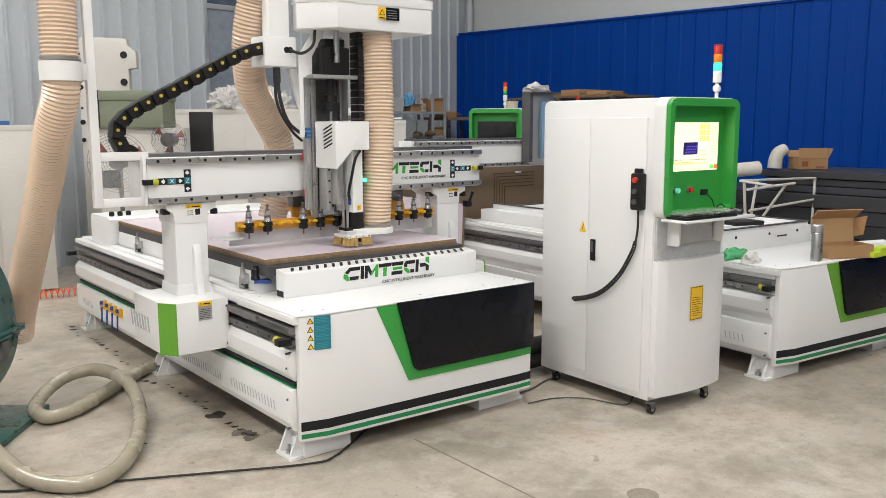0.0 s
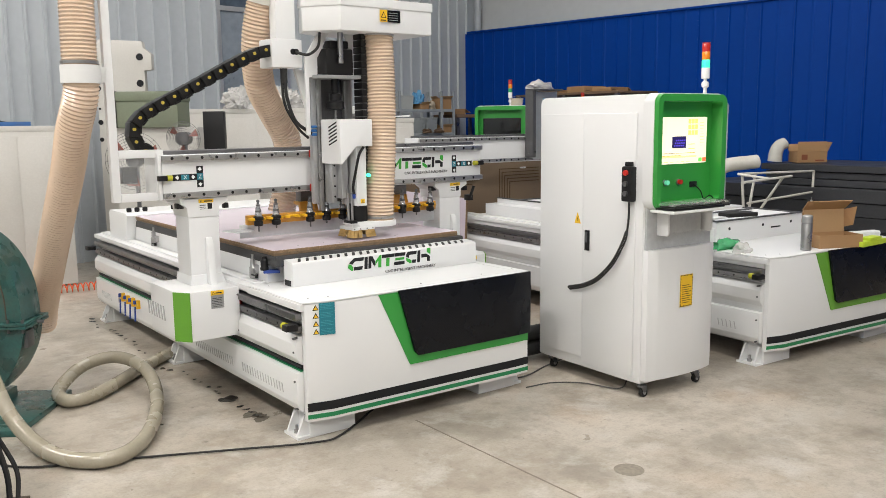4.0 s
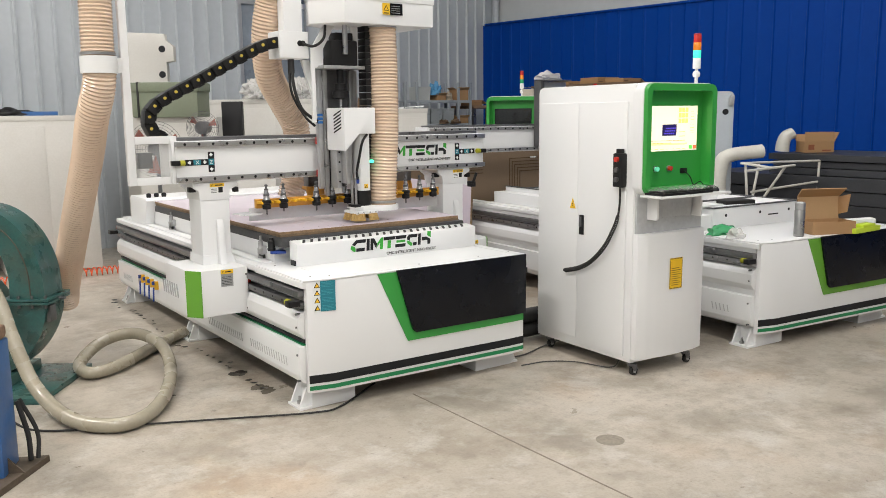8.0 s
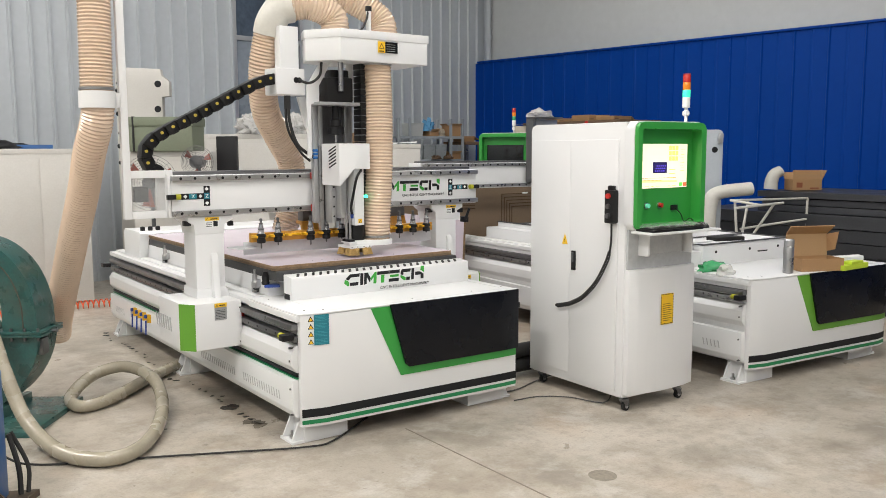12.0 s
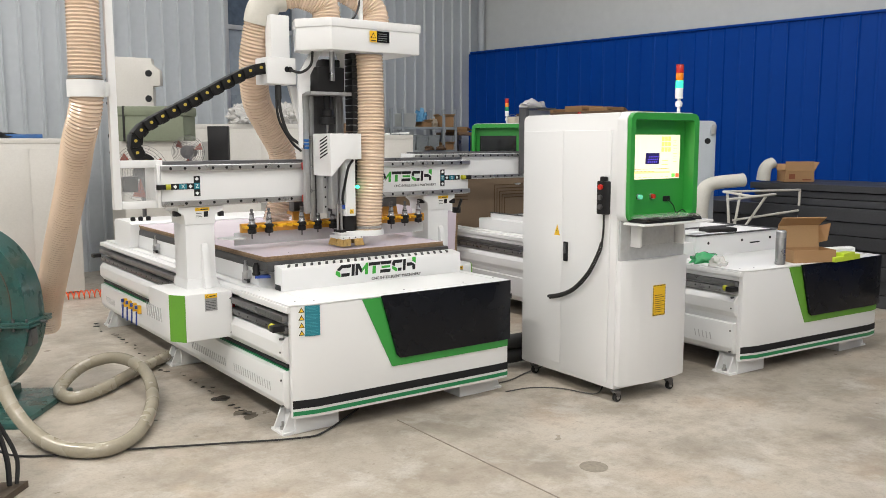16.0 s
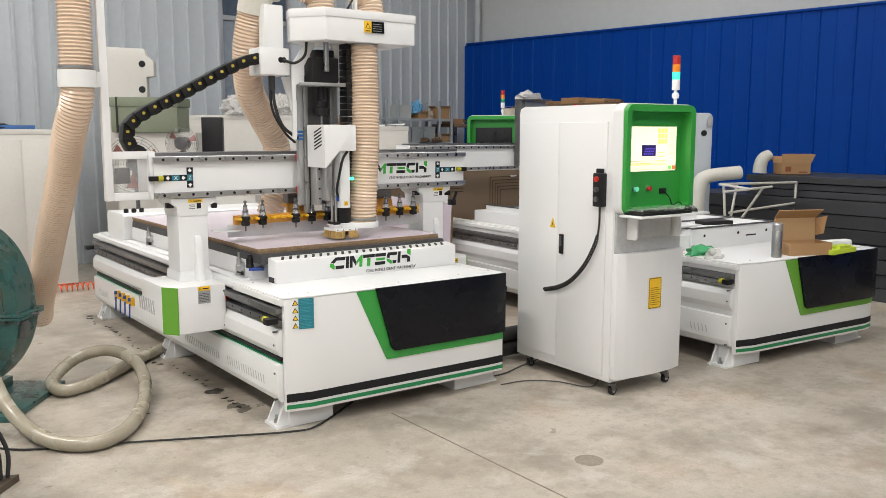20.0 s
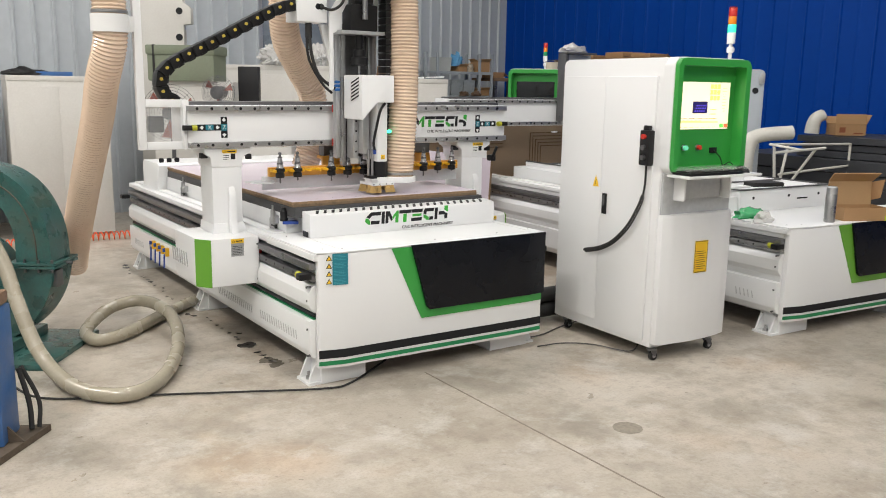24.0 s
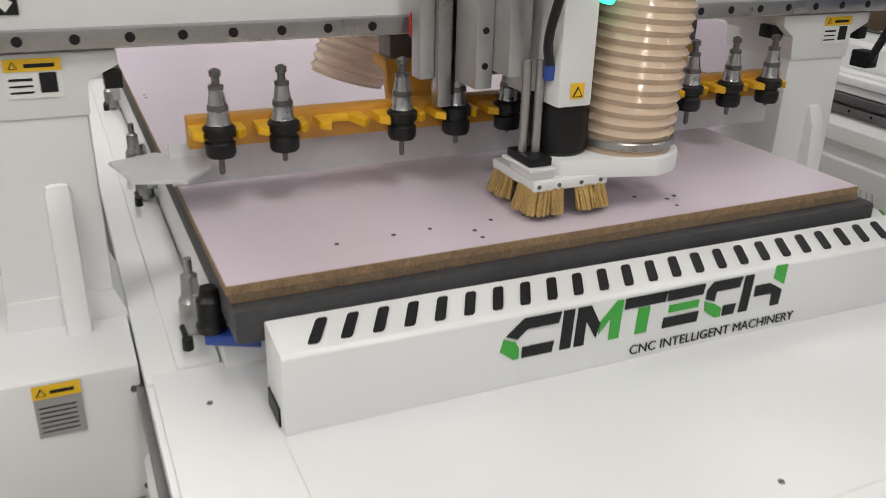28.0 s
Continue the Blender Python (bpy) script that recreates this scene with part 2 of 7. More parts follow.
def box(bm, x0, y0, z0, x1, y1, z1, bev=0.0, m=None):
    r = bmesh.ops.create_cube(bm, size=1.0)
    vs = r["verts"]
    for v in vs:
        v.co = Vector((x0 + (v.co.x + 0.5) * (x1 - x0), y0 + (v.co.y + 0.5) * (y1 - y0), z0 + (v.co.z + 0.5) * (z1 - z0)))
    if bev > 0:
        es = list({e for v in vs for e in v.link_edges})
        out = bmesh.ops.bevel(bm, geom=es, offset=bev, segments=2, affect="EDGES", profile=0.6)
        vs = list({v for f in out["faces"] for v in f.verts} | {v for v in vs if v.is_valid})
    if m is not None:
        bmesh.ops.transform(bm, matrix=m, verts=[v for v in vs if v.is_valid])
    return bm


def prism(bm, poly, axis, a, b, bev=0.0):
    """A polygon in the plane across an axis, pushed from a to b along it. x: (y, z); y: (x, z); z: (x, y)."""
    def at(p, h):
        return {"x": (h, p[0], p[1]), "y": (p[0], h, p[1]), "z": (p[0], p[1], h)}[axis]
    lo = [bm.verts.new(at(p, a)) for p in poly]
    hi = [bm.verts.new(at(p, b)) for p in poly]
    fs = [bm.faces.new(lo), bm.faces.new(hi[::-1])]
    for i in range(len(poly)):
        j = (i + 1) % len(poly)
        fs.append(bm.faces.new((lo[i], hi[i], hi[j], lo[j])))
    bmesh.ops.recalc_face_normals(bm, faces=fs)
    if bev > 0:
        es = list({e for f in fs for e in f.edges})
        bmesh.ops.bevel(bm, geom=es, offset=bev, segments=2, affect="EDGES", profile=0.6)
    return bm


def rod(bm, p, q, r, seg=16, r2=None):
    p, q = Vector(p), Vector(q)
    d = q - p
    rot = d.to_track_quat("Z", "Y").to_matrix().to_4x4()
    bmesh.ops.create_cone(bm, cap_ends=True, segments=seg, radius1=r, radius2=r if r2 is None else r2, depth=d.length, matrix=Matrix.Translation((p + q) / 2) @ rot)
    return bm


def lathe(bm, profile, base=(0, 0, 0), seg=20):
    """A turned body round z from (radius, height) pairs."""
    bx, by, bz = base
    rings = []
    for r, z in profile:
        rings.append([bm.verts.new((bx + max(r, 1e-4) * math.cos(2 * math.pi * i / seg), by + max(r, 1e-4) * math.sin(2 * math.pi * i / seg), bz + z)) for i in range(seg)])
    for a, b in zip(rings, rings[1:]):
        for i in range(seg):
            j = (i + 1) % seg
            bm.faces.new((a[i], a[j], b[j], b[i]))
    bm.faces.new(rings[0][::-1])
    bm.faces.new(rings[-1])
    return bm


def smooth_path(pts, n):
    """Points along a smooth curve through pts (Catmull-Rom)."""
    p = [Vector(q) for q in pts]
    p = [2 * p[0] - p[1]] + p + [2 * p[-1] - p[-2]]
    out = []
    for i in range(1, len(p) - 2):
        for k in range(n):
            t = k / n
            a, b, c, d = p[i - 1], p[i], p[i + 1], p[i + 2]
            out.append(0.5 * (2 * b + (c - a) * t + (2 * a - 5 * b + 4 * c - d) * t * t + (3 * b - a - 3 * c + d) * t ** 3))
    out.append(p[-2])
    return out


def tube(bm, path, radius, seg=14, closed=False):
    """A tube along a path; radius is a number or a function of the place 0..1 and the length so far."""
    path = [Vector(q) for q in path]
    up, rings, run = None, [], 0.0
    for i, c in enumerate(path):
        d = (path[min(i + 1, len(path) - 1)] - path[max(i - 1, 0)]).normalized()
        if up is None:
            up = d.orthogonal().normalized()
        up = (up - d * up.dot(d)).normalized()
        side = d.cross(up)
        if i:
            run += (c - path[i - 1]).length
        r = radius(i / max(1, len(path) - 1), run) if callable(radius) else radius
        rings.append([bm.verts.new(c + r * (math.cos(2 * math.pi * k / seg) * up + math.sin(2 * math.pi * k / seg) * side)) for k in range(seg)])
    for a, b in zip(rings, rings[1:]):
        for k in range(seg):
            j = (k + 1) % seg
            bm.faces.new((a[k], a[j], b[j], b[k]))
    bm.faces.new(rings[0][::-1])
    bm.faces.new(rings[-1])
    return bm


def resample(path, step):
    path = [Vector(q) for q in path]
    out, left = [path[0]], step
    for a, b in zip(path, path[1:]):
        seg = (b - a).length
        pos = 0.0
        while seg - pos >= left:
            pos += left
            out.append(a + (b - a) * (pos / seg))
            left = step
        left -= seg - pos
    out.append(path[-1])
    return out


def spiral_hose(bm, pts, r, pitch=0.022, n=10, seg=20):
    """A ribbed flexible hose: rings of greater radius at even steps."""
    path = resample(smooth_path(pts, n), pitch / 4)
    amp = 0.028 * r + 0.0012
    return tube(bm, path, lambda t, run: r + amp * (math.cos(2 * math.pi * run / pitch) ** 3), seg)


def finish(name, bm, material, parent=None, smooth=30):
    me = bpy.data.meshes.new(name)
    bmesh.ops.recalc_face_normals(bm, faces=bm.faces[:])
    bm.to_mesh(me)
    bm.free()
    me.materials.append(material)
    if smooth:
        for poly in me.polygons:
            poly.use_smooth = True
        me.set_sharp_from_angle(angle=radians(smooth))
    ob = new(name, me)
    if parent is not None:
        ob.parent = parent
    return ob


def depth_of(ob):
    k = 0
    while ob.parent:
        ob, k = ob.parent, k + 1
    return k


def part(name, bm, material, parent, label="", smooth=30):
    """One mesh under a thing or one of its parts; never deeper than a sub-part."""
    while depth_of(parent) > 1:
        parent = parent.parent
    ob = finish(name, bm, material, parent, smooth)
    if label:
        tagged(ob, label)
    return ob


def part_each(name, bm, material, parent, label="", smooth=30):
    """Every loose piece of the bmesh becomes a part of its own."""
    bm.verts.index_update()
    left = set(bm.verts)
    while left:
        todo, island = [left.pop()], []
        while todo:
            v = todo.pop()
            island.append(v)
            for e in v.link_edges:
                o = e.other_vert(v)
                if o in left:
                    left.discard(o)
                    todo.append(o)
        island.sort(key=lambda v: v.index)
        one = bm_new()
        twin = {v: one.verts.new(v.co) for v in island}
        for f in bm.faces:
            if f.verts[0] in twin:
                one.faces.new([twin[v] for v in f.verts])
        part(name, one, material, parent, label, smooth)
    bm.free()


def thing(name, label, category, x=0, y=0, z=0, yaw=0, group="", kind=""):
    ob = new(name)
    ob.matrix_world = pose(x, y, z, 0, 0, yaw)
    ob.empty_display_size = 0.1
    return tagged(ob, label, category, group, kind)


def solo(name, bm, material, label, category, x=0, y=0, z=0, yaw=0, group="", kind="", smooth=30):
    ob = finish(name, bm, material, None, smooth)
    ob.matrix_world = pose(x, y, z, 0, 0, yaw)
    return tagged(ob, label, category, group, kind)


def lettering(name, text, size, m, material, parent, label=""):
    """Flat lettering in the built-in font, as a thin mesh under its thing."""
    cu = bpy.data.curves.new(name, "FONT")
    cu.body, cu.size, cu.extrude = text, size, 0.0006
    tmp = bpy.data.objects.new(name, cu)
    scene.collection.objects.link(tmp)
    bpy.context.view_layer.update()
    me = bpy.data.meshes.new_from_object(tmp.evaluated_get(bpy.context.evaluated_depsgraph_get()))
    bpy.data.objects.remove(tmp)
    me.name = name
    me.materials.clear()
    me.materials.append(material)
    me.transform(m)
    ob = new(name, me)
    ob.parent = parent
    if label:
        tagged(ob, label)
    return ob


def flat(bm, pts, t=0.0015):
    """A thin plate from an outline of 3D points, thickened along its normal both ways."""
    vs = [Vector(p) for p in pts]
    nrm = (vs[1] - vs[0]).cross(vs[2] - vs[0]).normalized() * t
    a = [bm.verts.new(v + nrm) for v in vs]
    b = [bm.verts.new(v - nrm) for v in vs]
    bm.faces.new(a)
    bm.faces.new(b[::-1])
    for i in range(len(vs)):
        j = (i + 1) % len(vs)
        bm.faces.new((a[i], b[i], b[j], a[j]))
    return bm

# ---- the hall ----
X0, X1, Y0, Y1, ZC = -7.0, 8.95, -8.0, 11.2, 6.6
BLUE_TOP = 2.99
SETBACK = 0.30   # the plastered wall stands behind the blue cladding
HALL = pose(9.03, 11.09, 0, 0, 0, 8.1) @ Matrix.Translation((-X1, -Y1, 0))   # the hall stands askew to the machines

bm = bm_new()
box(bm, -9.0, -12.5, -0.2, 14.0, 13.0, 0.0)
floor = tagged(finish("floor", bm, CONCRETE, None, 0), "worn beige-grey concrete workshop floor with oil stains and a cut joint", "floor", kind="structure")
bm = bm_new()
box(bm, -9.0, -12.5, ZC, 14.0, 13.0, ZC + 0.2)
tagged(finish("ceiling", bm, UPPERWALL, None, 0), "pale plain workshop ceiling", "ceiling", kind="structure")


def clad(name, length, z0, z1, material, label, m, pitch=0.30, rib=0.035, inset=0.018, minor=True):
    """A wall of ribbed sheet: flat pans with raised narrow ribs, as one folded profile with a thick backing."""
    bm = bm_new()
    n = int(length / pitch)
    prof = []
    for i in range(n + 1):
        x = i * pitch
        prof += [(x, 0)] + ([(x + pitch * 0.42, 0), (x + pitch * 0.45, -inset * 0.35), (x + pitch * 0.5, -inset * 0.35), (x + pitch * 0.53, 0)] if minor else []) + [(x + pitch - rib, 0), (x + pitch - rib * 0.7, -inset), (x + pitch - rib * 0.3, -inset)]
    prof = [(min(x, length), y) for x, y in prof]
    lo = [bm.verts.new((x, y, z0)) for x, y in prof]
    hi = [bm.verts.new((x, y, z1)) for x, y in prof]
    for i in range(len(prof) - 1):
        bm.faces.new((lo[i], lo[i + 1], hi[i + 1], hi[i]))
    box(bm, 0, 0.02, z0, length, 0.2, z1)
    ob = finish(name, bm, material, None, 0)
    ob.matrix_world = HALL @ m
    return tagged(ob, label, "wall", kind="structure")


# back wall along x: ribbed grey sheet with a dim window let into it
WX0, WX1, WZ0, WZ1 = 4.334, 5.43, 1.7, 5.2
for nm, a, b, z0, z1 in (("wall_north", X0, WX0, 0, ZC), ("wall_north", WX1, X1 + SETBACK, 0, ZC), ("wall_north", WX0, WX1, 0, WZ0), ("wall_north", WX0, WX1, WZ1, ZC)):
    clad(nm, b - a, z0, z1, GREYWALL, "pale grey ribbed metal wall cladding", pose(a, Y1, 0), pitch=0.21, rib=0.05, inset=0.032, minor=False)
bm = bm_new()
for z in (WZ0, 3.0, 4.1, WZ1 - 0.06):
    box(bm, WX0, Y1 - 0.01, z, WX1, Y1 + 0.05, z + 0.06)
for x in (WX0, (WX0 + WX1) / 2 - 0.02, WX1 - 0.05):
    box(bm, x, Y1 - 0.015, WZ0, x + 0.05, Y1 + 0.05, WZ1)
win = tagged(finish("window_1", bm, ALU, None, 0), "tall metal-framed window with dim bluish panes", "window", kind="structure")
win.matrix_world = HALL
for i in range(2):
    for z, zt in ((WZ0 + 0.06, 3.0), (3.06, 4.1), (4.16, WZ1 - 0.06)):
        bm = bm_new()
        xa = WX0 + 0.05 + i * ((WX1 - WX0) / 2 - 0.02)
        box(bm, xa, Y1 + 0.015, z, xa + (WX1 - WX0) / 2 - 0.075, Y1 + 0.025, zt)
        part("pane", bm, WINDOW if z > 2.9 else HAZY_REFLECT, win, "" if z > 2.9 else "hazy grey-blue pane with its reflection in the colour")

# blue wall along y, with the pale wall standing above it
clad("wall_east", Y1 - Y0, 0, BLUE_TOP, BLUEWALL, "deep blue ribbed metal wall cladding", pose(X1, Y1, 0, 0, 0, -90), pitch=0.42, rib=0.03, inset=0.016)
bm = bm_new()
box(bm, X1 + SETBACK, Y0, 0, X1 + SETBACK + 0.2, Y1, ZC)
tagged(finish("wall_east_upper", bm, UPPERWALL, None, 0), "pale plastered wall above the blue cladding", "wall", kind="structure").matrix_world = HALL
bm = bm_new()
box(bm, X1 - 0.03, Y0, BLUE_TOP, X1 + 0.06, Y1 - 0.06, BLUE_TOP + 0.03, 0.004)
tagged(finish("trim", bm, BLUEWALL, None, 0), "blue capping strip along the cladding", "trim", kind="structure").matrix_world = HALL
bm = bm_new()
rod(bm, (X1 + 0.20, Y1 - 0.10, 0), (X1 + 0.20, Y1 - 0.10, ZC), 0.055, 20)
for z in (1.2, 3.4, 5.6):
    rod(bm, (X1 + 0.20, Y1 - 0.10, z), (X1 + 0.20, Y1 - 0.10, z + 0.06), 0.066, 20)
tagged(finish("drain_pipe", bm, GREYWALL, None), "grey vertical pipe in the corner of the walls", "pipe", kind="structure").matrix_world = HALL
bm = bm_new()
box(bm, X0 - 0.2, Y0, 0, X0, Y1, ZC)
tagged(finish("wall_west", bm, GREYWALL, None, 0), "pale grey plain wall", "wall", kind="structure").matrix_world = HALL
bm = bm_new()
box(bm, X0, Y0 - 0.2, 0, X1 + SETBACK, Y0, ZC)
tagged(finish("wall_south", bm, UPPERWALL, None, 0), "pale plain wall", "wall", kind="structure").matrix_world = HALL

LAMP_GLOW = glow("lamp_tube", (1.0, 0.98, 0.94), 6.0)
for lx, ly in LAMPS:
    t = thing("ceiling_lamp", "long white hanging tube lamp under the ceiling", "lamp", lx, ly, LAMP_Z, group="hall lamps")
    bm = bm_new()
    box(bm, -0.3, -1.4, 0.0, 0.3, 1.4, 0.06, 0.01)
    part("housing", bm, WHITE2, t)
    for sx in (-0.15, 0.15):
        bm = bm_new()
        rod(bm, (sx, -1.3, -0.03), (sx, 1.3, -0.03), 0.02, 12)
        part("tube", bm, LAMP_GLOW, t, "glowing lamp tube")
    bm = bm_new()
    for sy in (-1.0, 1.0):
        rod(bm, (0, sy, 0.06), (0, sy, ZC - LAMP_Z), 0.008, 8)
    part_each("hanger", bm, STEEL, t)

# the cut joint and stains in the floor
bm = bm_new()
flat(bm, [(2.516, 3.45, 0.001), (2.505, 2.0, 0.001), (2.495, -3.0, 0.001), (2.488, -3.0, 0.001), (2.498, 2.0, 0.001), (2.509, 3.45, 0.001)], 0.0012)
part("joint", bm, GROOVE, floor, "dark saw-cut floor joint")
bm = bm_new()
rod(bm, (2.888, 2.320, -0.01), (2.888, 2.320, 0.0008), 0.068, 40)
part("drain_cap", bm, mat("drain_patch", (0.23, 0.205, 0.165), 0.6, vary=0.3, scale=14), floor, "round mortar patch over a drain")
rs = random.Random(5)


def blot(x, y, r, squash=1.0, ang=0.0, z=0.0016, material=None):
    bm = bm_new()
    k = 22
    ph = [rs.uniform(0, 6.28) for _ in range(4)]
    ring = []
    for i in range(k):
        a = 2 * math.pi * i / k
        rr = r * (1 + 0.16 * math.sin(2 * a + ph[0]) + 0.12 * math.sin(3 * a + ph[1]) + 0.08 * math.sin(5 * a + ph[2]) + 0.05 * math.sin(9 * a + ph[3]))
        px, py = rr * math.cos(a), squash * rr * math.sin(a)
        ring.append(bm.verts.new((x + px * math.cos(ang) - py * math.sin(ang), y + px * math.sin(ang) + py * math.cos(ang), z)))
    bm.faces.new(ring)
    part("stain", bm, material or STAIN, floor, "pale damp stain" if material else "dark oil stain", 0)


DAMP = mat("damp_stain", (0.20, 0.18, 0.15), 0.22, vary=0.25, scale=10)
STAINS = [(1.879, 4.416, 0.060, 0.85), (1.878, 4.253, 0.020, 0.8), (1.881, 4.185, 0.020, 0.7), (1.883, 4.128, 0.018, 0.6), (1.888, 4.060, 0.024, 0.7), (1.88, 4.711, 0.017, 0.8), (1.93, 4.668, 0.018, 0.6), (1.881, 4.604, 0.013, 0.7), (1.877, 4.555, 0.013, 0.7),
          (1.877, 4.832, 0.011, 1.0), (1.872, 4.913, 0.011, 1.0), (1.878, 5.046, 0.009, 1.0), (1.877, 5.12, 0.008, 1.0), (1.43, 4.243, 0.012, 0.7)]
for x, y, r, sq in STAINS:
    blot(x, y, r, sq, rs.uniform(0, 3))
for x, y, r, sq in ((1.872, 4.085, 0.060, 0.75), (1.880, 3.990, 0.046, 0.8), (1.905, 4.03, 0.03, 0.9)):
    blot(x, y, r, sq, rs.uniform(0, 3), 0.0010, DAMP)
for i in range(18):
    yy = 5.20 + 0.11 * i
    blot(1.84 + rs.uniform(-0.05, 0.04), yy + rs.uniform(-0.05, 0.05), rs.uniform(0.006, 0.024), rs.uniform(0.6, 1.2), rs.uniform(0, 3))


# ---- stickers and prints ----
def logo(parent, m, w):
    """A dark word mark drawn as skewed bars with green ends, and the line of words below it."""
    h = w * 0.122
    D, G = ("dark", INK), ("green", LOGO_G)
    for (nm, material), shape in (
            (D, ((0.075, 1.0), (0.190, 1.0), (0.182, 0.72), (0.085, 0.72), (0.055, 0.50), (0.020, 0.62))), (G, ((0.015, 0.56), (0.050, 0.44), (0.062, 0.28), (0.062, 0.0), (0.045, 0.0), (0.005, 0.26))),
            (D, ((0.072, 0.28), (0.172, 0.28), (0.166, 0.0), (0.072, 0.0))), (D, ((0.197, 1.0), (0.232, 1.0), (0.226, 0.0), (0.191, 0.0))),
            (D, ((0.243, 1.0), (0.285, 1.0), (0.318, 0.50), (0.308, 0.12), (0.272, 0.62), (0.269, 0.0), (0.237, 0.0))), (G, ((0.322, 0.55), (0.372, 1.0), (0.392, 1.0), (0.386, 0.0), (0.352, 0.0), (0.354, 0.58), (0.316, 0.20))),
            (D, ((0.400, 1.0), (0.545, 1.0), (0.538, 0.72), (0.398, 0.72))), (G, ((0.447, 0.68), (0.487, 0.68), (0.482, 0.0), (0.442, 0.0))),
            (D, ((0.548, 1.0), (0.680, 1.0), (0.674, 0.72), (0.546, 0.72))), (D, ((0.541, 0.28), (0.668, 0.28), (0.664, 0.0), (0.538, 0.0))), (G, ((0.556, 0.60), (0.664, 0.60), (0.662, 0.40), (0.555, 0.40))),
            (D, ((0.710, 1.0), (0.820, 1.0), (0.812, 0.72), (0.725, 0.72), (0.722, 0.46), (0.688, 0.56), (0.690, 0.80))), (G, ((0.686, 0.50), (0.722, 0.40), (0.752, 0.24), (0.752, 0.0), (0.730, 0.0), (0.690, 0.24))),
            (D, ((0.760, 0.28), (0.808, 0.28), (0.803, 0.0), (0.760, 0.0))),
            (D, ((0.830, 1.0), (0.864, 1.0), (0.856, 0.0), (0.822, 0.0))), (D, ((0.876, 0.66), (0.935, 0.66), (0.985, 0.42), (0.982, 0.0), (0.948, 0.0), (0.946, 0.36), (0.876, 0.36))), (G, ((0.945, 0.78), (0.990, 0.56), (0.992, 1.12), (0.948, 1.12)))):
        bm = bm_new()
        flat(bm, [m @ Vector((w * u, h * v, 0)) for u, v in shape], 0.0008)
        part("mark_bar", bm, material, parent, nm + " bar of the printed mark", 0)
    lettering("lettering", "CNC INTELLIGENT MACHINERY", w * 0.0435, m @ pose(w * 0.43, -h * 0.54, 0.0008), INK, parent, "dark printed line of words")


def face(m, pts):
    return [m @ Vector((x, y, 0)) for x, y in pts]


def sticker(parent, m, w, h, material, name, label, bars=(), tri=None):
    """A flat sticker in the plane of m, its printed lines and signs under it."""
    bm = bm_new()
    flat(bm, face(m, [(0, 0), (w, 0), (w, h), (0, h)]), 0.0008)
    st = part(name, bm, material, parent, label, 0)
    if bars:
        bm = bm_new()
        for x, y, bw, bh in bars:
            flat(bm, face(m @ pose(0, 0, 0.001), [(x, y), (x + bw, y), (x + bw, y + bh), (x, y + bh)]), 0.0005)
        part("print", bm, mat("teal_print", (0.05, 0.30, 0.36), 0.5) if material is TEAL else mat("grey_print", (0.30, 0.30, 0.30), 0.5) if material in (BLACK, INK) else INK, st, "", 0)
    if tri:
        cx, cy, s = tri
        bm = bm_new()
        flat(bm, face(m @ pose(0, 0, 0.0012), [(cx - s, cy - s * 0.8), (cx + s, cy - s * 0.8), (cx, cy + s)]), 0.0005)
        sign = part("warning_sign", bm, INK, st, "black warning triangle", 0)
        bm = bm_new()
        k = 0.66
        flat(bm, face(m @ pose(0, 0, 0.0022), [(cx - s * k, cy - s * 0.62), (cx + s * k, cy - s * 0.62), (cx, cy + s * 0.55)]), 0.0005)
        part("triangle_fill", bm, STICK_Y, sign, "", 0)
    return st


FRONT = Matrix(((1, 0, 0, 0), (0, 0, -1, 0), (0, 1, 0, 0), (0, 0, 0, 1)))   # x right, y up, facing -y
LEFT = Matrix(((0, 0, -1, 0), (-1, 0, 0, 0), (0, 1, 0, 0), (0, 0, 0, 1)))   # seen from -x: right is -y


def at(x, y, z, m):
    return Matrix.Translation((x, y, z)) @ m


# ---- the routers ----
W, LEN = 1.42, 3.52
SKEW = Matrix(((1, 0, 0, 0), (-0.0286, 1, 0, -0.027), (0, 0, 1, 0), (0, 0, 0, 1)))


def skewed(bm, first=True):
    """Shear to the slant of the front; the panel also folds back a little at its ends."""
    bmesh.ops.transform(bm, matrix=SKEW, verts=bm.verts[:])
    for xc in (0.13, W - 0.10):
        bmesh.ops.bisect_plane(bm, geom=bm.verts[:] + bm.edges[:] + bm.faces[:], plane_co=(xc, 0, 0), plane_no=(1, 0, 0))
    for v in bm.verts:
        v.co.y += 0.208 * max(0.0, 0.13 - v.co.x) + (0.06 if first else 0.22) * max(0.0, v.co.x - (W - 0.10))
    return bm


SKEW_END = Matrix(((1, 0, 0, 0), (-0.2366, 1, 0, 0.0), (0, 0, 1, 0), (0, 0, 0, 1)))


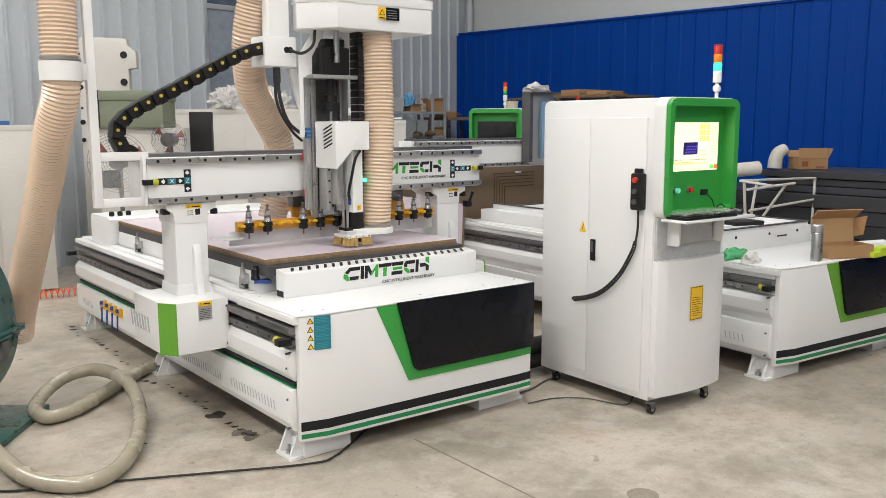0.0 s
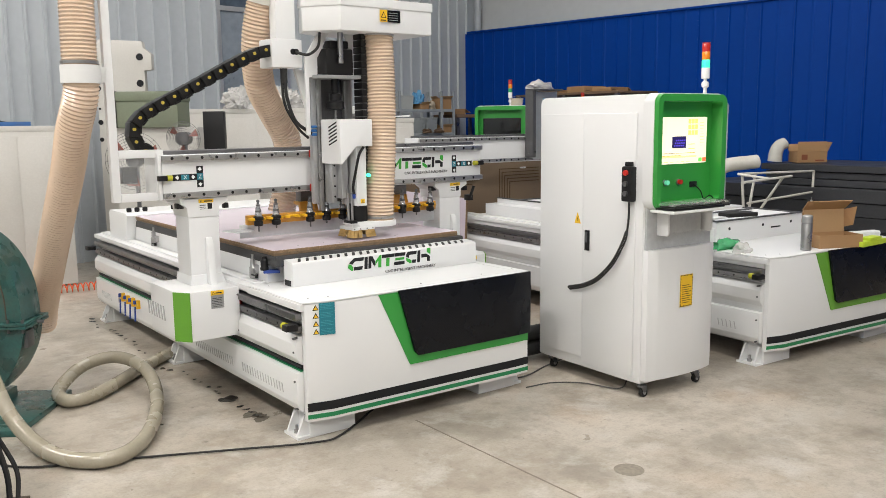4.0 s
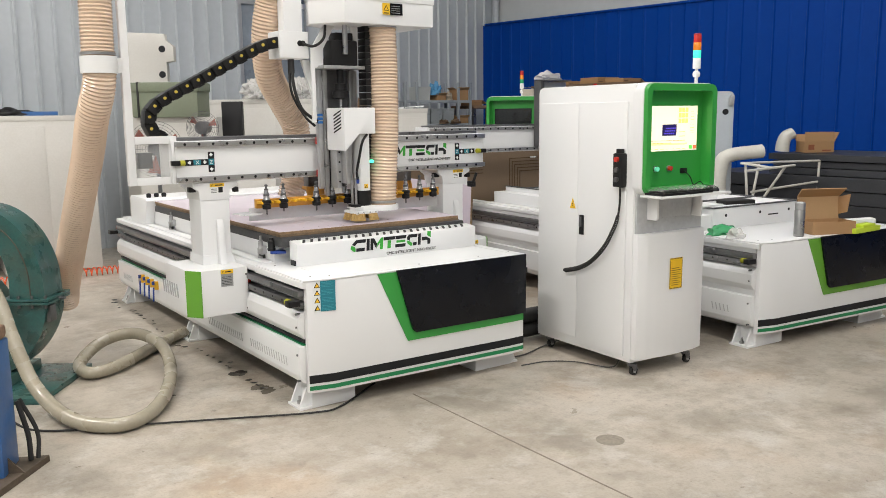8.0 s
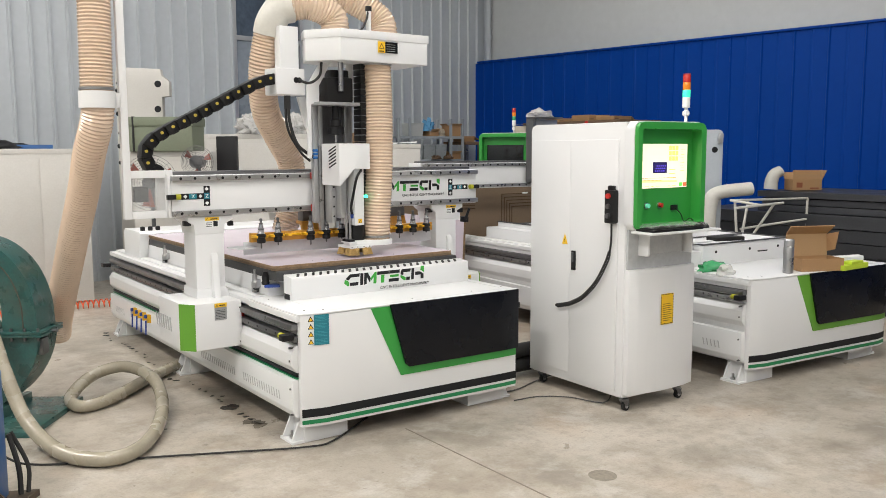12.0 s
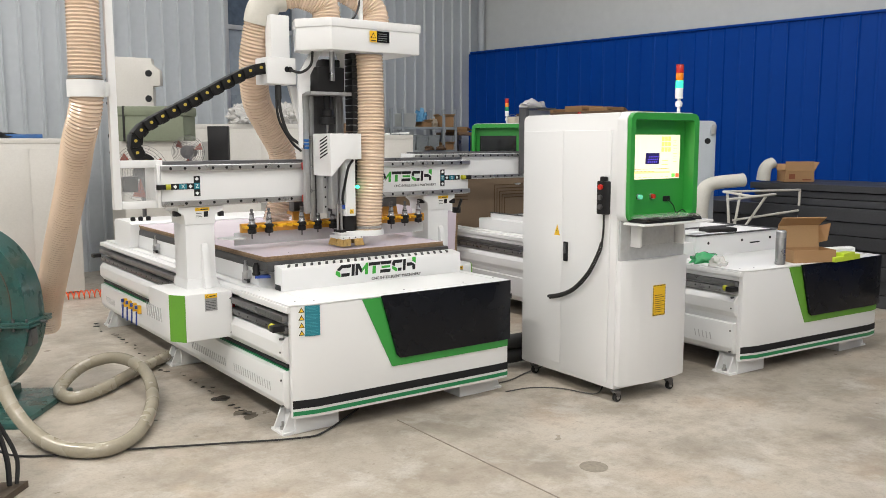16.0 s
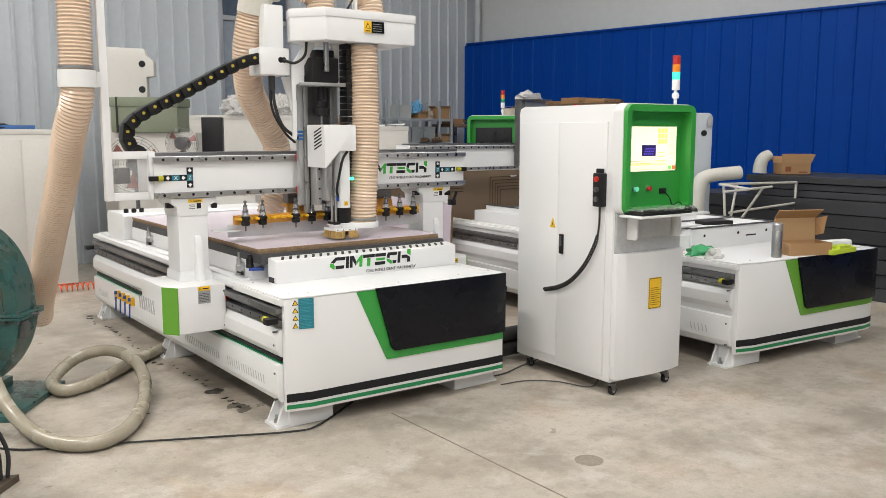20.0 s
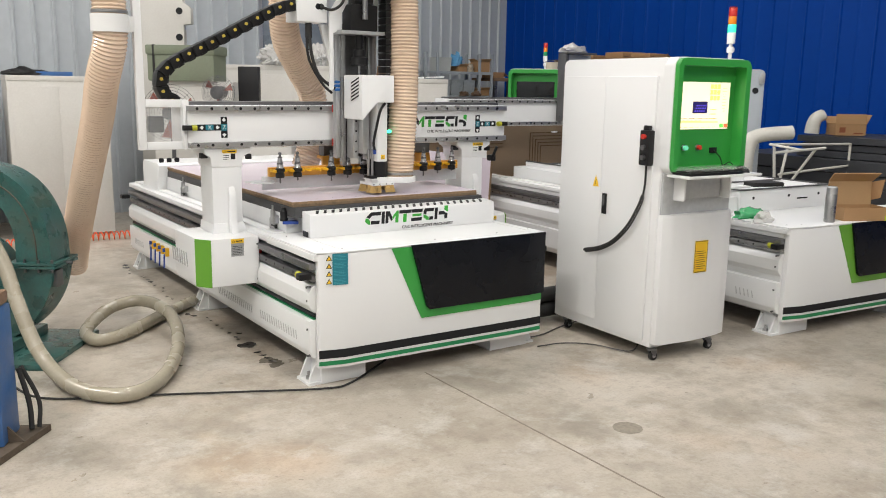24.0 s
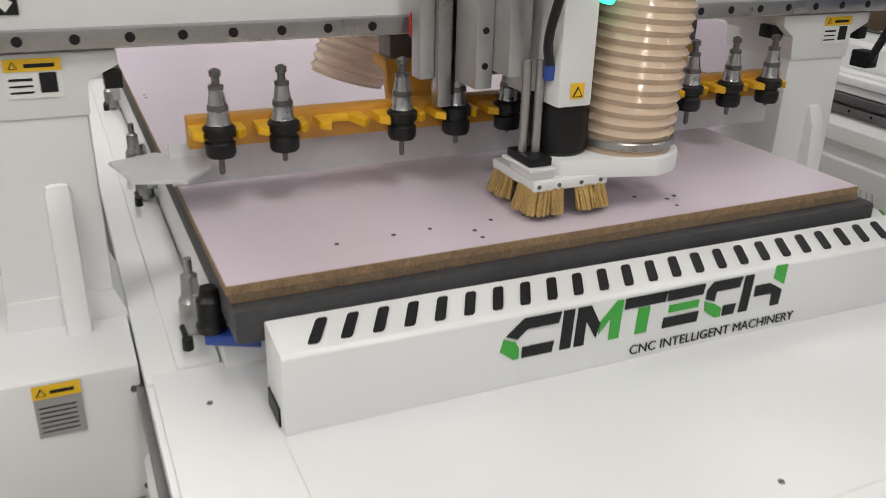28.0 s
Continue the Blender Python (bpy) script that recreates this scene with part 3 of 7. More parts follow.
def foot(root, x, y, flip=1):
    bm = bm_new()
    box(bm, x, y, 0.0, x + flip * 0.26, y + 0.16, 0.125, 0.006)
    f = part("foot", bm, WHITE, root)
    bm = bm_new()
    box(bm, x - flip * 0.07, y + 0.005, 0.0, x, y + 0.155, 0.014)
    prism(bm, [(x - flip * 0.065, 0.014), (x, 0.014), (x, 0.12), (x - flip * 0.02, 0.12)], "y", y + 0.02, y + 0.034)
    prism(bm, [(x - flip * 0.065, 0.014), (x, 0.014), (x, 0.12), (x - flip * 0.02, 0.12)], "y", y + 0.125, y + 0.139)
    part("flange", bm, WHITE, f)
    bm = bm_new()
    lathe(bm, [(0.016, 0.014), (0.016, 0.03), (0.008, 0.03), (0.008, 0.055)], (x - flip * 0.036, y + 0.08, 0), 6)
    part("anchor_bolt", bm, STEEL, f)


def router_base(root, first):
    bm = bm_new()
    box(bm, 0.03, 0.03, 0.125, W - 0.03, LEN, 0.665)
    part("base_frame", bm, WHITE, root)
    # front panel, its bent flanges, black inlay and green surround
    bm = bm_new()
    prism(bm, [(0, 0.098), (W, 0.098), (W, 0.694), (0, 0.694)], "y", -0.004, 0.03, 0.004)
    fp = part("front_panel", skewed(bm, first), WHITE, root, "white front panel")
    bm = bm_new()
    prism(bm, [(0.403, 0.6935), (0.588, 0.297), (W - 0.005, 0.297), (W - 0.005, 0.6935)], "y", -0.010, -0.0042)
    part("green_inlay", skewed(bm, first), GREEN if first else GREEN2, fp, "green painted surround")
    bm = bm_new()
    prism(bm, [(0.515, 0.704), (0.612, 0.362), (0.634, 0.342), (W + 0.003, 0.342), (W + 0.003, 0.704)], "y", -0.026, -0.0102, 0.003)
    part("black_inlay", skewed(bm, first), BLACK, fp, "black inset panel")
    bm = bm_new()
    prism(bm, [(0, 0.150), (W, 0.150), (W, 0.194), (0, 0.194)], "y", -0.0062, -0.0042)
    part("stripe", skewed(bm, first), INK, fp, "black stripe")
    bm = bm_new()
    prism(bm, [(0, 0.113), (W, 0.113), (W, 0.135), (0, 0.135)], "y", -0.0062, -0.0042)
    part("stripe", skewed(bm, first), STRIPE_GREEN, fp, "green stripe")
    # deck: plate over the front with a stepped edge along both sides
    bm = bm_new()
    prism(bm, [(-0.012, -0.004), (0.13, -0.036), (W - 0.10, -0.070), (W + 0.012, -0.066 if first else -0.050), (W + 0.012, 0.62), (-0.012, 0.62)], "z", 0.696, 0.703, 0.002)
    deck = part("deck", bm, WHITE, root, "white front deck plate")
    bm = bm_new()
    for x, y in ((0.065, 0.078), (0.162, 0.047), (0.726, 0.033), (1.15, 0.030), (1.396, 0.049), (0.059, 0.507), (1.37, 0.50)):
        lathe(bm, [(0.0048, 0.703), (0.0042, 0.705), (0.001, 0.7055)], (x, y, 0), 8)
    part_each("screw", bm, STEEL_DARK, deck)
    if first:
        bm = bm_new()
        lip = [(0.139, 0.378), (0.139, 0.075)] + [(0.189 + 0.05 * math.cos(radians(a)), 0.062 + 0.05 * math.sin(radians(a))) for a in range(190, 271, 16)] + [(0.72, -0.018), (1.20, -0.010)]
        lip += [(1.32 + 0.05 * math.cos(radians(a)), 0.045 + 0.05 * math.sin(radians(a))) for a in range(-75, 1, 15)] + [(1.372, 0.378)]
        tube(bm, [(x, y, 0.7030) for x, y in lip], 0.0016, 6)
        part("deck_seam", bm, WHITE2, deck, "shallow pressed seam round the deck plate")
    for sx, a, b in ((-1, -0.022, 0.125), (1, W - 0.125, W + 0.022)):
        bm = bm_new()
        box(bm, a, 0.6, 0.668, b, LEN, 0.700, 0.004)
        box(bm, a + 0.05, 0.62, 0.700, b - 0.03, LEN - 0.01, 0.712, 0.003)
        part("side_ledge", bm, WHITE, root)
        bm = bm_new()
        x_out = -0.022 if sx < 0 else W - 0.01
        box(bm, x_out, 0.0, 0.66, x_out + 0.032, 0.6, 0.694, 0.003)
        part("side_ledge", bm, WHITE, root)
    # left flank: rails, stop, pressed sheet, stripe, skirt with louvres
    for s, X in ((-1, 0.0), (1, W)):
        def q(d):
            return X + s * d
        lo, hi = (lambda a, b: (min(q(a), q(b)), max(q(a), q(b))))(-0.02, 0.034)
        bm = bm_new()
        zr = 0.0 if first else -0.018
        box(bm, lo, 0.03, 0.612 + zr, hi, LEN - 0.02, 0.645 + zr, 0.003)
        rail = part("guide_rail", bm, mat("side_rail_steel", (0.24, 0.24, 0.245), 0.34, 0.85, vary=0.15, scale=12), root, "grey steel guide rail")
        bm = bm_new()
        box(bm, min(q(-0.02), q(0.026)), 0.03, 0.548, max(q(-0.02), q(0.026)), LEN - 0.02, 0.580, 0.002)
        part("rack", bm, STEEL_DARK if first else STEEL, root, "dark toothed rack" if first else "grey toothed rack")
        bm = bm_new()
        for i in range(28):
            y = 0.12 + i * 0.12
            rod(bm, (q(0.026), y, 0.564), (q(0.0285), y, 0.564), 0.0065, 8)
        part_each("rail_bolt", bm, DARK, rail)
        bm = bm_new()
        prof = [(-0.01, 0.535), (0.012, 0.528), (0.038, 0.492), (0.038, 0.425), (0.006, 0.385), (-0.01, 0.385)]
        prism(bm, [(q(a), z) for a, z in prof], "y", 0.03, LEN - 0.02, 0.003)
        part("pressed_panel", bm, WHITE2, root)
        if not first:
            bm = bm_new()
            box(bm, min(q(-0.025), q(0.012)), 0.03, 0.632, max(q(-0.025), q(0.012)), LEN - 0.02, 0.666, 0.002)
            box(bm, min(q(-0.025), q(-0.005)), 0.03, 0.535, max(q(-0.025), q(-0.005)), LEN - 0.02, 0.632)
            box(bm, min(q(-0.01), q(0.008)), 0.03, 0.350, max(q(-0.01), q(0.008)), LEN - 0.02, 0.388)
            part("rail_backing", bm, WHITE2, root)
        for _ in range(1 if first else 0):
            bm = bm_new()
            box(bm, min(q(-0.01), q(0.010)), 0.03, 0.366, max(q(-0.01), q(0.010)), LEN - 0.02, 0.381)
            part("stripe", bm, INK, root, "black side stripe")
            bm = bm_new()
            box(bm, min(q(-0.01), q(0.014)), 0.03, 0.353, max(q(-0.01), q(0.0125)), LEN - 0.02, 0.3575)
            part("stripe", bm, STRIPE_GREEN, root, "green side stripe")
        bm = bm_new()
        prism(bm, [(q(-0.01), 0.352), (q(0.036), 0.346), (q(0.036), 0.185), (q(0.02), 0.150), (q(-0.01), 0.140)], "y", 0.03, LEN - 0.02, 0.003)
        skirt = part("skirt", bm, WHITE2, root, "white side skirt with pressed louvres")
        # shade of the white pressed louvres, put in as flat grey strips
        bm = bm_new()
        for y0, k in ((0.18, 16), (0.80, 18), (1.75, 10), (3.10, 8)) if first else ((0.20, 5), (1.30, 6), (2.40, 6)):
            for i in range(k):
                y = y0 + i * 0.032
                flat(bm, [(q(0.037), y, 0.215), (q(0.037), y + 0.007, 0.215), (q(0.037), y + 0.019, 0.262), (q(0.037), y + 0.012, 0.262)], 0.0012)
        part_each("louvre", bm, mat("louvre_shade_grey", (0.46, 0.46, 0.46), 0.6), skirt, "", 0)
        bm = bm_new()
        box(bm, min(q(0.03), q(0.095)), 0.005, 0.568, max(q(0.03), q(0.095)), 0.055, 0.600, 0.004)
        stop = part("end_stop", bm, DARK, root, "black end stop with a yellow buffer")
        bm = bm_new()
        rod(bm, (q(0.07), 0.055, 0.585), (q(0.07), 0.085, 0.585), 0.018, 14)
        part("buffer", bm, mat("lime_buffer", (0.42, 0.42, 0.02), 0.5), stop)
        bm = bm_new()
        box(bm, min(q(0.03), q(0.095)), LEN - 0.06, 0.575, max(q(0.03), q(0.095)), LEN + 0.01, 0.605, 0.004)
        part("end_stop", bm, DARK, root)
    bm = bm_new()
    for z in (0.16, 0.30, 0.45, 0.52):
        rod(bm, (-0.004, 0.05, z), (-0.042, 0.05, z), 0.006, 8)
    part_each("screw", bm, STEEL_DARK, root)
    for y in (0.03, 1.76, LEN - 0.22):
        foot(root, 0.03, y, 1)
        foot(root, W - 0.03, y, -1)
    # bed: white frame with the grey vacuum table on it
    bm = bm_new()
    box(bm, 0.10, 0.60, 0.70, W - 0.10, LEN - 0.42, 0.812, 0.004)
    part("bed_frame", bm, WHITE, root)


def router_front(root):
    """Stickers, plinth with slots, grey table, clamps."""
    st = sticker(root, SKEW_END @ at(0.070, -0.0065, 0.534, FRONT), 0.078, 0.160, TEAL, "instruction_sticker", "teal sticker with four pale text blocks",
                 [(0.006, 0.006 + i * 0.041 + j * 0.0075, 0.05 + 0.012 * ((i + j) % 2), 0.0022) for i in range(4) for j in range(4)])
    for i in range(4):
        sticker(root, SKEW_END @ at(0.037, -0.0065, 0.534 + i * 0.0400, FRONT), 0.031, 0.040, PALE, "warning_sticker", "small pale sticker with a warning triangle", (), (0.0155, 0.019, 0.0160))
    # plinth: sloping top with a row of slanted slots
    XA, XB, YA = 0.142, 1.385, 0.384
    slope = Matrix(((1, 0, 0, 0), (-0.014, 1, 0, 0), (0, 0, 1, 0), (0, 0, 0, 1)))
    bm = bm_new()
    prism(bm, [(YA, 0.703), (YA, 0.826), (YA + 0.006, 0.832), (YA + 0.092, 0.842), (YA + 0.098, 0.838), (YA + 0.098, 0.703)], "x", XA, XB, 0.002)
    bmesh.ops.transform(bm, matrix=slope, verts=bm.verts[:])
    pl = part("plinth", bm, WHITE, root, "white cover with slanted slots along its top")
    bm = bm_new()
    for i in range(24):
        x = XA + 0.043 + i * 0.0480
        z = 0.8338
        flat(bm, [slope @ Vector(v) for v in ((x, YA + 0.020, z + 0.0017), (x + 0.003, YA + 0.017, z + 0.0014), (x + 0.014, YA + 0.017, z + 0.0014), (x + 0.019, YA + 0.022, z + 0.0019), (x + 0.044, YA + 0.070, z + 0.0073), (x + 0.042, YA + 0.074, z + 0.0077), (x + 0.031, YA + 0.074, z + 0.0077), (x + 0.026, YA + 0.070, z + 0.0073))], 0.0012)
    part_each("slot", bm, INK, pl, "dark slanted ventilation slots", 0)
    logo(pl, slope @ at(0.475, YA - 0.0015, 0.752, FRONT), 0.57)
    bm = bm_new()
    box(bm, XA - 0.003, YA + 0.02, 0.705, XA + 0.002, YA + 0.085, 0.735)
    part_each("slot", bm, INK, pl, "", 0)
    bm = bm_new()
    box(bm, 0.100, 0.484, 0.800, 1.385, 3.02, 0.8600, 0.014)
    part("vacuum_table", bm, GREY_TABLE, root, "dark grey vacuum table")
    # pneumatic stops along the left edge of the bed
    for y in (0.72, 1.42, 1.62, 2.35):
        bm = bm_new()
        lathe(bm, [(0.021, 0.72), (0.021, 0.775), (0.015, 0.785), (0.014, 0.82), (0.007, 0.825), (0.007, 0.850)], (0.072, y, 0), 14)
        c = part("pneumatic_stop", bm, STEEL, root, "small steel pneumatic stop cylinder")
        bm = bm_new()
        box(bm, 0.072, y - 0.02, 0.745, 0.115, y + 0.02, 0.79, 0.003)
        part("bracket", bm, ALU, c)
        bm = bm_new()
        rod(bm, (0.05, y - 0.03, 0.742), (0.05, y - 0.09, 0.742), 0.005, 8)
        rod(bm, (0.05, y - 0.09, 0.732), (0.05, y - 0.09, 0.752), 0.009, 8)
        part("air_fitting", bm, DARK, c)
    # dark clamp with a blue bracket at the front corner
    bm = bm_new()
    lathe(bm, [(0.022, 0.0), (0.024, 0.012), (0.020, 0.02), (0.021, 0.055), (0.015, 0.062), (0.013, 0.075)], (0.085, 0.60, 0.775), 14)
    k = part("regulator", bm, DARK, root, "black air regulator knob on a blue bracket")
    bm = bm_new()
    prism(bm, [(0.07, 0.585), (0.15, 0.545), (0.16, 0.60), (0.10, 0.63)], "z", 0.758, 0.776, 0.003)
    part("bracket", bm, VALVE_BLUE, k)
    # four blue-handled valves low on the left flank
    for i in range(4):
        y = 2.42 + i * 0.115
        bm = bm_new()
        box(bm, -0.062, y - 0.019, 0.268, -0.034, y + 0.019, 0.330, 0.004)
        v = part("valve", bm, YELLOW, root, "yellow air valve with a blue handle")
        bm = bm_new()
        rod(bm, (-0.068, y, 0.285), (-0.073, y, 0.180), 0.006, 8)
        rod(bm, (-0.068, y, 0.33), (-0.068, y, 0.305), 0.012, 10)
        part("handle", bm, VALVE_BLUE, v)
    bm = bm_new()
    box(bm, -0.042, 2.87, 0.235, -0.034, 2.91, 0.30, 0.002)
    part("switch_plate", bm, SILVER, root)
    # rear cover with black knobs
    bm = bm_new()
    prism(bm, [(2.86, 0.703), (2.80, 0.90), (2.83, 0.915), (3.22, 0.915), (3.25, 0.89), (3.25, 0.703)], "x", 0.03, W - 0.03, 0.006)
    rc = part("rear_cover", bm, WHITE, root)
    for x in (0.08, 0.14, 0.20, 0.42, 0.48, 0.54, 0.60):
        bm = bm_new()
        lathe(bm, [(0.017, 0.915), (0.02, 0.93), (0.018, 0.945), (0.006, 0.95)], (x, 2.90, 0), 12)
        part("knob", bm, DARK, rc)


def column(root, x0, x1, y0, y1, tag_at):
    """A gantry leg: box with flared head and foot, and a raised rib down its front."""
    bm = bm_new()
    box(bm, x0, y0, 0.62, x1, y1, 1.13, 0.012)
    prism(bm, [(x0 - 0.04, 1.165), (x1 + 0.055, 1.165), (x1 + 0.055, 1.14), (x1 + 0.004, 1.115), (x1 + 0.002, 1.06), (x0, 1.06), (x0 - 0.006, 1.115), (x0 - 0.04, 1.14)], "y", y0 - 0.004, y1 + 0.02, 0.004)
    prism(bm, [(x0 - 0.015, 0.62), (x1 + 0.05, 0.62), (x1 + 0.03, 0.66), (x1, 0.74), (x0, 0.74)], "y", y0 - 0.006, y1 + 0.02, 0.005)
    leg = part("column", bm, WHITE, root, "white gantry leg")
    xr = x0 + (x1 - x0) * 0.62
    bm = bm_new()
    prism(bm, [(y0 + 0.02, 0.955), (y0 - 0.008, 0.945), (y0 - 0.026, 0.90), (y0 - 0.042, 0.72), (y0 - 0.062, 0.665), (y0 - 0.095, 0.632), (y0 + 0.02, 0.632)], "x", xr - 0.022, xr + 0.022, 0.0145)
    part("rib", bm, WHITE, leg)
    bm = bm_new()
    box(bm, x0 - 0.052, y0 + 0.02, 1.110, x0 - 0.012, y0 + 0.06, 1.140, 0.004)
    box(bm, x1 + 0.03, y0 - 0.002, 1.10, x1 + 0.06, y0 + 0.03, 1.13, 0.004)
    part_each("stud", bm, DARK, leg)
    xs = x0 + tag_at
    sticker(leg, at(xs, y0 - 0.0055, 1.095, FRONT), 0.085, 0.062, PALE, "caution_sticker", "pale caution sticker with a yellow head strip",
            [(0.05, 0.008, 0.026, 0.032), (0.005, 0.028, 0.035, 0.004), (0.005, 0.018, 0.035, 0.003), (0.005, 0.008, 0.035, 0.003)])
    sticker(leg, at(xs, y0 - 0.0072, 1.138, FRONT), 0.085, 0.020, STICK_Y, "caution_head", "yellow caution strip", [(0.03, 0.006, 0.045, 0.006)], (0.014, 0.010, 0.007))
    return leg


def motor_box(root, x0, x1, y0, left):
    s = -1 if left else 1
    bm = bm_new()
    xo, xi = (x0, x1) if left else (x1, x0)
    prism(bm, [(xi, y0), (xo, y0), (xo + s * 0.055, y0 + 0.085), (xo + s * 0.055, y0 + 0.46), (xi, y0 + 0.46)][:: 1 if left else -1], "z", 0.415, 0.684, 0.008)
    b = part("drive_cover", bm, WHITE, root, "white drive cover with a green corner strip")
    bm = bm_new()
    g = 0.004
    flat(bm, [(xo, y0 - g, 0.416), (xo + s * 0.055 + s * g, y0 + 0.083, 0.416), (xo + s * 0.055 + s * g, y0 + 0.083, 0.683), (xo, y0 - g, 0.683)], 0.003)
    part("green_strip", bm, GREEN2, b, "green corner strip", 0)
    # slanted grey strips: the shade of the cover's slots as colour
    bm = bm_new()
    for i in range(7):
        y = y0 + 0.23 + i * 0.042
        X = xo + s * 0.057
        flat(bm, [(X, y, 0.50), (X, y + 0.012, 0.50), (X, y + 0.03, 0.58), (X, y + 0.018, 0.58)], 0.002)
    part_each("vent_slot", bm, mat("louvre_shade_grey", (0.46, 0.46, 0.46), 0.6), b, "", 0)
    xm = xo + (0.126 if left else -0.14)
    sticker(b, at(xm - 0.01, y0 - 0.002, 0.581, FRONT), 0.072, 0.098, SILVER, "rating_plate", "silver rating plate with a yellow head strip", [(0.006, 0.01 + i * 0.009, 0.056, 0.0022) for i in range(6)])
    sticker(b, at(xm - 0.01, y0 - 0.0038, 0.655, FRONT), 0.072, 0.024, STICK_Y, "caution_head", "yellow caution strip", [(0.026, 0.008, 0.036, 0.006)], (0.013, 0.012, 0.008))
    bm = bm_new()
    for z in (0.44, 0.64):
        rod(bm, (xi - s * 0.0 + s * 0.012, y0 - 0.003, z), (xi + s * 0.012, y0 + 0.002, z), 0.006, 8)
    part_each("screw", bm, STEEL_DARK, b)
    if left:
        bm = bm_new()
        box(bm, xi - 0.002, y0 + 0.03, 0.575, xi + 0.03, y0 + 0.10, 0.640, 0.005)
        part_each("rail_wiper", bm, RED, b, "red rail wiper")


def arrows(parent, x, y, z, left):
    """Black axis strip: a teal bar of arrows across and one up."""
    s = 1 if left else -1
    bm = bm_new()
    a, b = sorted((x, x + s * 0.135))
    flat(bm, face(at(a, y, z, FRONT), [(0, -0.017), (b - a, -0.017), (b - a, 0.017), (0, 0.017)]), 0.0008)
    c, d = sorted((x + s * 0.135, x + s * 0.172))
    flat(bm, face(at(c, y, z, FRONT), [(0, -0.058), (d - c, -0.058), (d - c, 0.058), (0, 0.058)]), 0.0008)
    st = part("axis_sticker", bm, INK, parent, "black axis sticker with pale arrows and teal fields", 0)
    bm = bm_new()
    def arrow(cx, cz, ux, uz, k=0.012):
        px, pz = -uz, ux
        flat(bm, face(at(0, y - 0.0012, 0, FRONT), [(cx + k * ux, cz + k * uz), (cx - 0.2 * k * ux + k * px, cz - 0.2 * k * uz + k * pz), (cx - 0.9 * k * ux, cz - 0.9 * k * uz), (cx - 0.2 * k * ux - k * px, cz - 0.2 * k * uz - k * pz)]), 0.0004)
    ex = x + s * 0.153
    arrow(x + s * 0.025, z, -s, 0)
    arrow(x + s * 0.115, z, s, 0)
    arrow(ex, z + 0.042, 0, 1)
    arrow(ex, z - 0.042, 0, -1)
    part_each("arrow", bm, PALE, st, "", 0)
    bm = bm_new()
    flat(bm, face(at(x + s * 0.07, y - 0.0012, z, FRONT), [(-0.022, -0.014), (0.022, -0.014), (0.022, 0.014), (-0.022, 0.014)]), 0.0004)
    flat(bm, face(at(ex, y - 0.0012, z, FRONT), [(-0.016, -0.018), (0.016, -0.018), (0.016, 0.018), (-0.016, 0.018)]), 0.0004)
    part_each("teal_field", bm, TEAL, st, "", 0)
    lettering("letter", "X", 0.030, at(x + s * 0.07 - 0.010, y - 0.002, z - 0.010, FRONT), PALE, st)
    lettering("letter", "Z", 0.030, at(ex - 0.010, y - 0.002, z - 0.010, FRONT), PALE, st)
    # black buffer rod with a lime head beside the sticker
    bm = bm_new()
    box(bm, *((x - 0.085, y - 0.03, z - 0.014, x - 0.035, y + 0.0, z + 0.014) if left else (x + 0.035, y - 0.03, z - 0.014, x + 0.085, y + 0.0, z + 0.014)), 0.004)
    bf = part("buffer_block", bm, DARK, parent, "black buffer with a lime head")
    bm = bm_new()
    rod(bm, (x - s * 0.035, y - 0.015, z), (x - s * 0.008, y - 0.015, z), 0.016, 14)
    part("buffer", bm, mat("lime_buffer", (0.42, 0.42, 0.02), 0.5), bf)


def beam(root, x0, x1, y, marked=True):
    bm = bm_new()
    box(bm, x0, y, 1.165, x1, y + 0.20, 1.405, 0.006)
    bmn = part("gantry_beam", bm, WHITE, root, "white gantry beam")
    bm = bm_new()
    box(bm, x0 + 0.02, y + 0.05, 1.405, x1 - 0.02, y + 0.19, 1.425, 0.004)
    part("cable_tray", bm, STEEL_DARK, bmn, "dark cable tray on the beam")
    for z in (1.372, 1.172):
        bm = bm_new()
        box(bm, x0, y - 0.024, z, x1, y + 0.003, z + 0.030, 0.003)
        r = part("guide_rail", bm, STEEL, root, "grey steel guide rail with bolt holes")
        bm = bm_new()
        k = int((x1 - x0) / 0.083)
        for i in range(k):
            x = x0 + 0.05 + i * 0.083
            rod(bm, (x, y - 0.0246, z + 0.015), (x, y - 0.020, z + 0.015), 0.0085, 10)
        part_each("bolt", bm, DARK, r)
    if marked:
        bm = bm_new()
        box(bm, x0 - 0.02, y + 0.0, 1.165, x0 - 0.001, y + 0.22, 1.41, 0.004)
        part("end_plate", bm, WHITE, bmn)
    return bmn


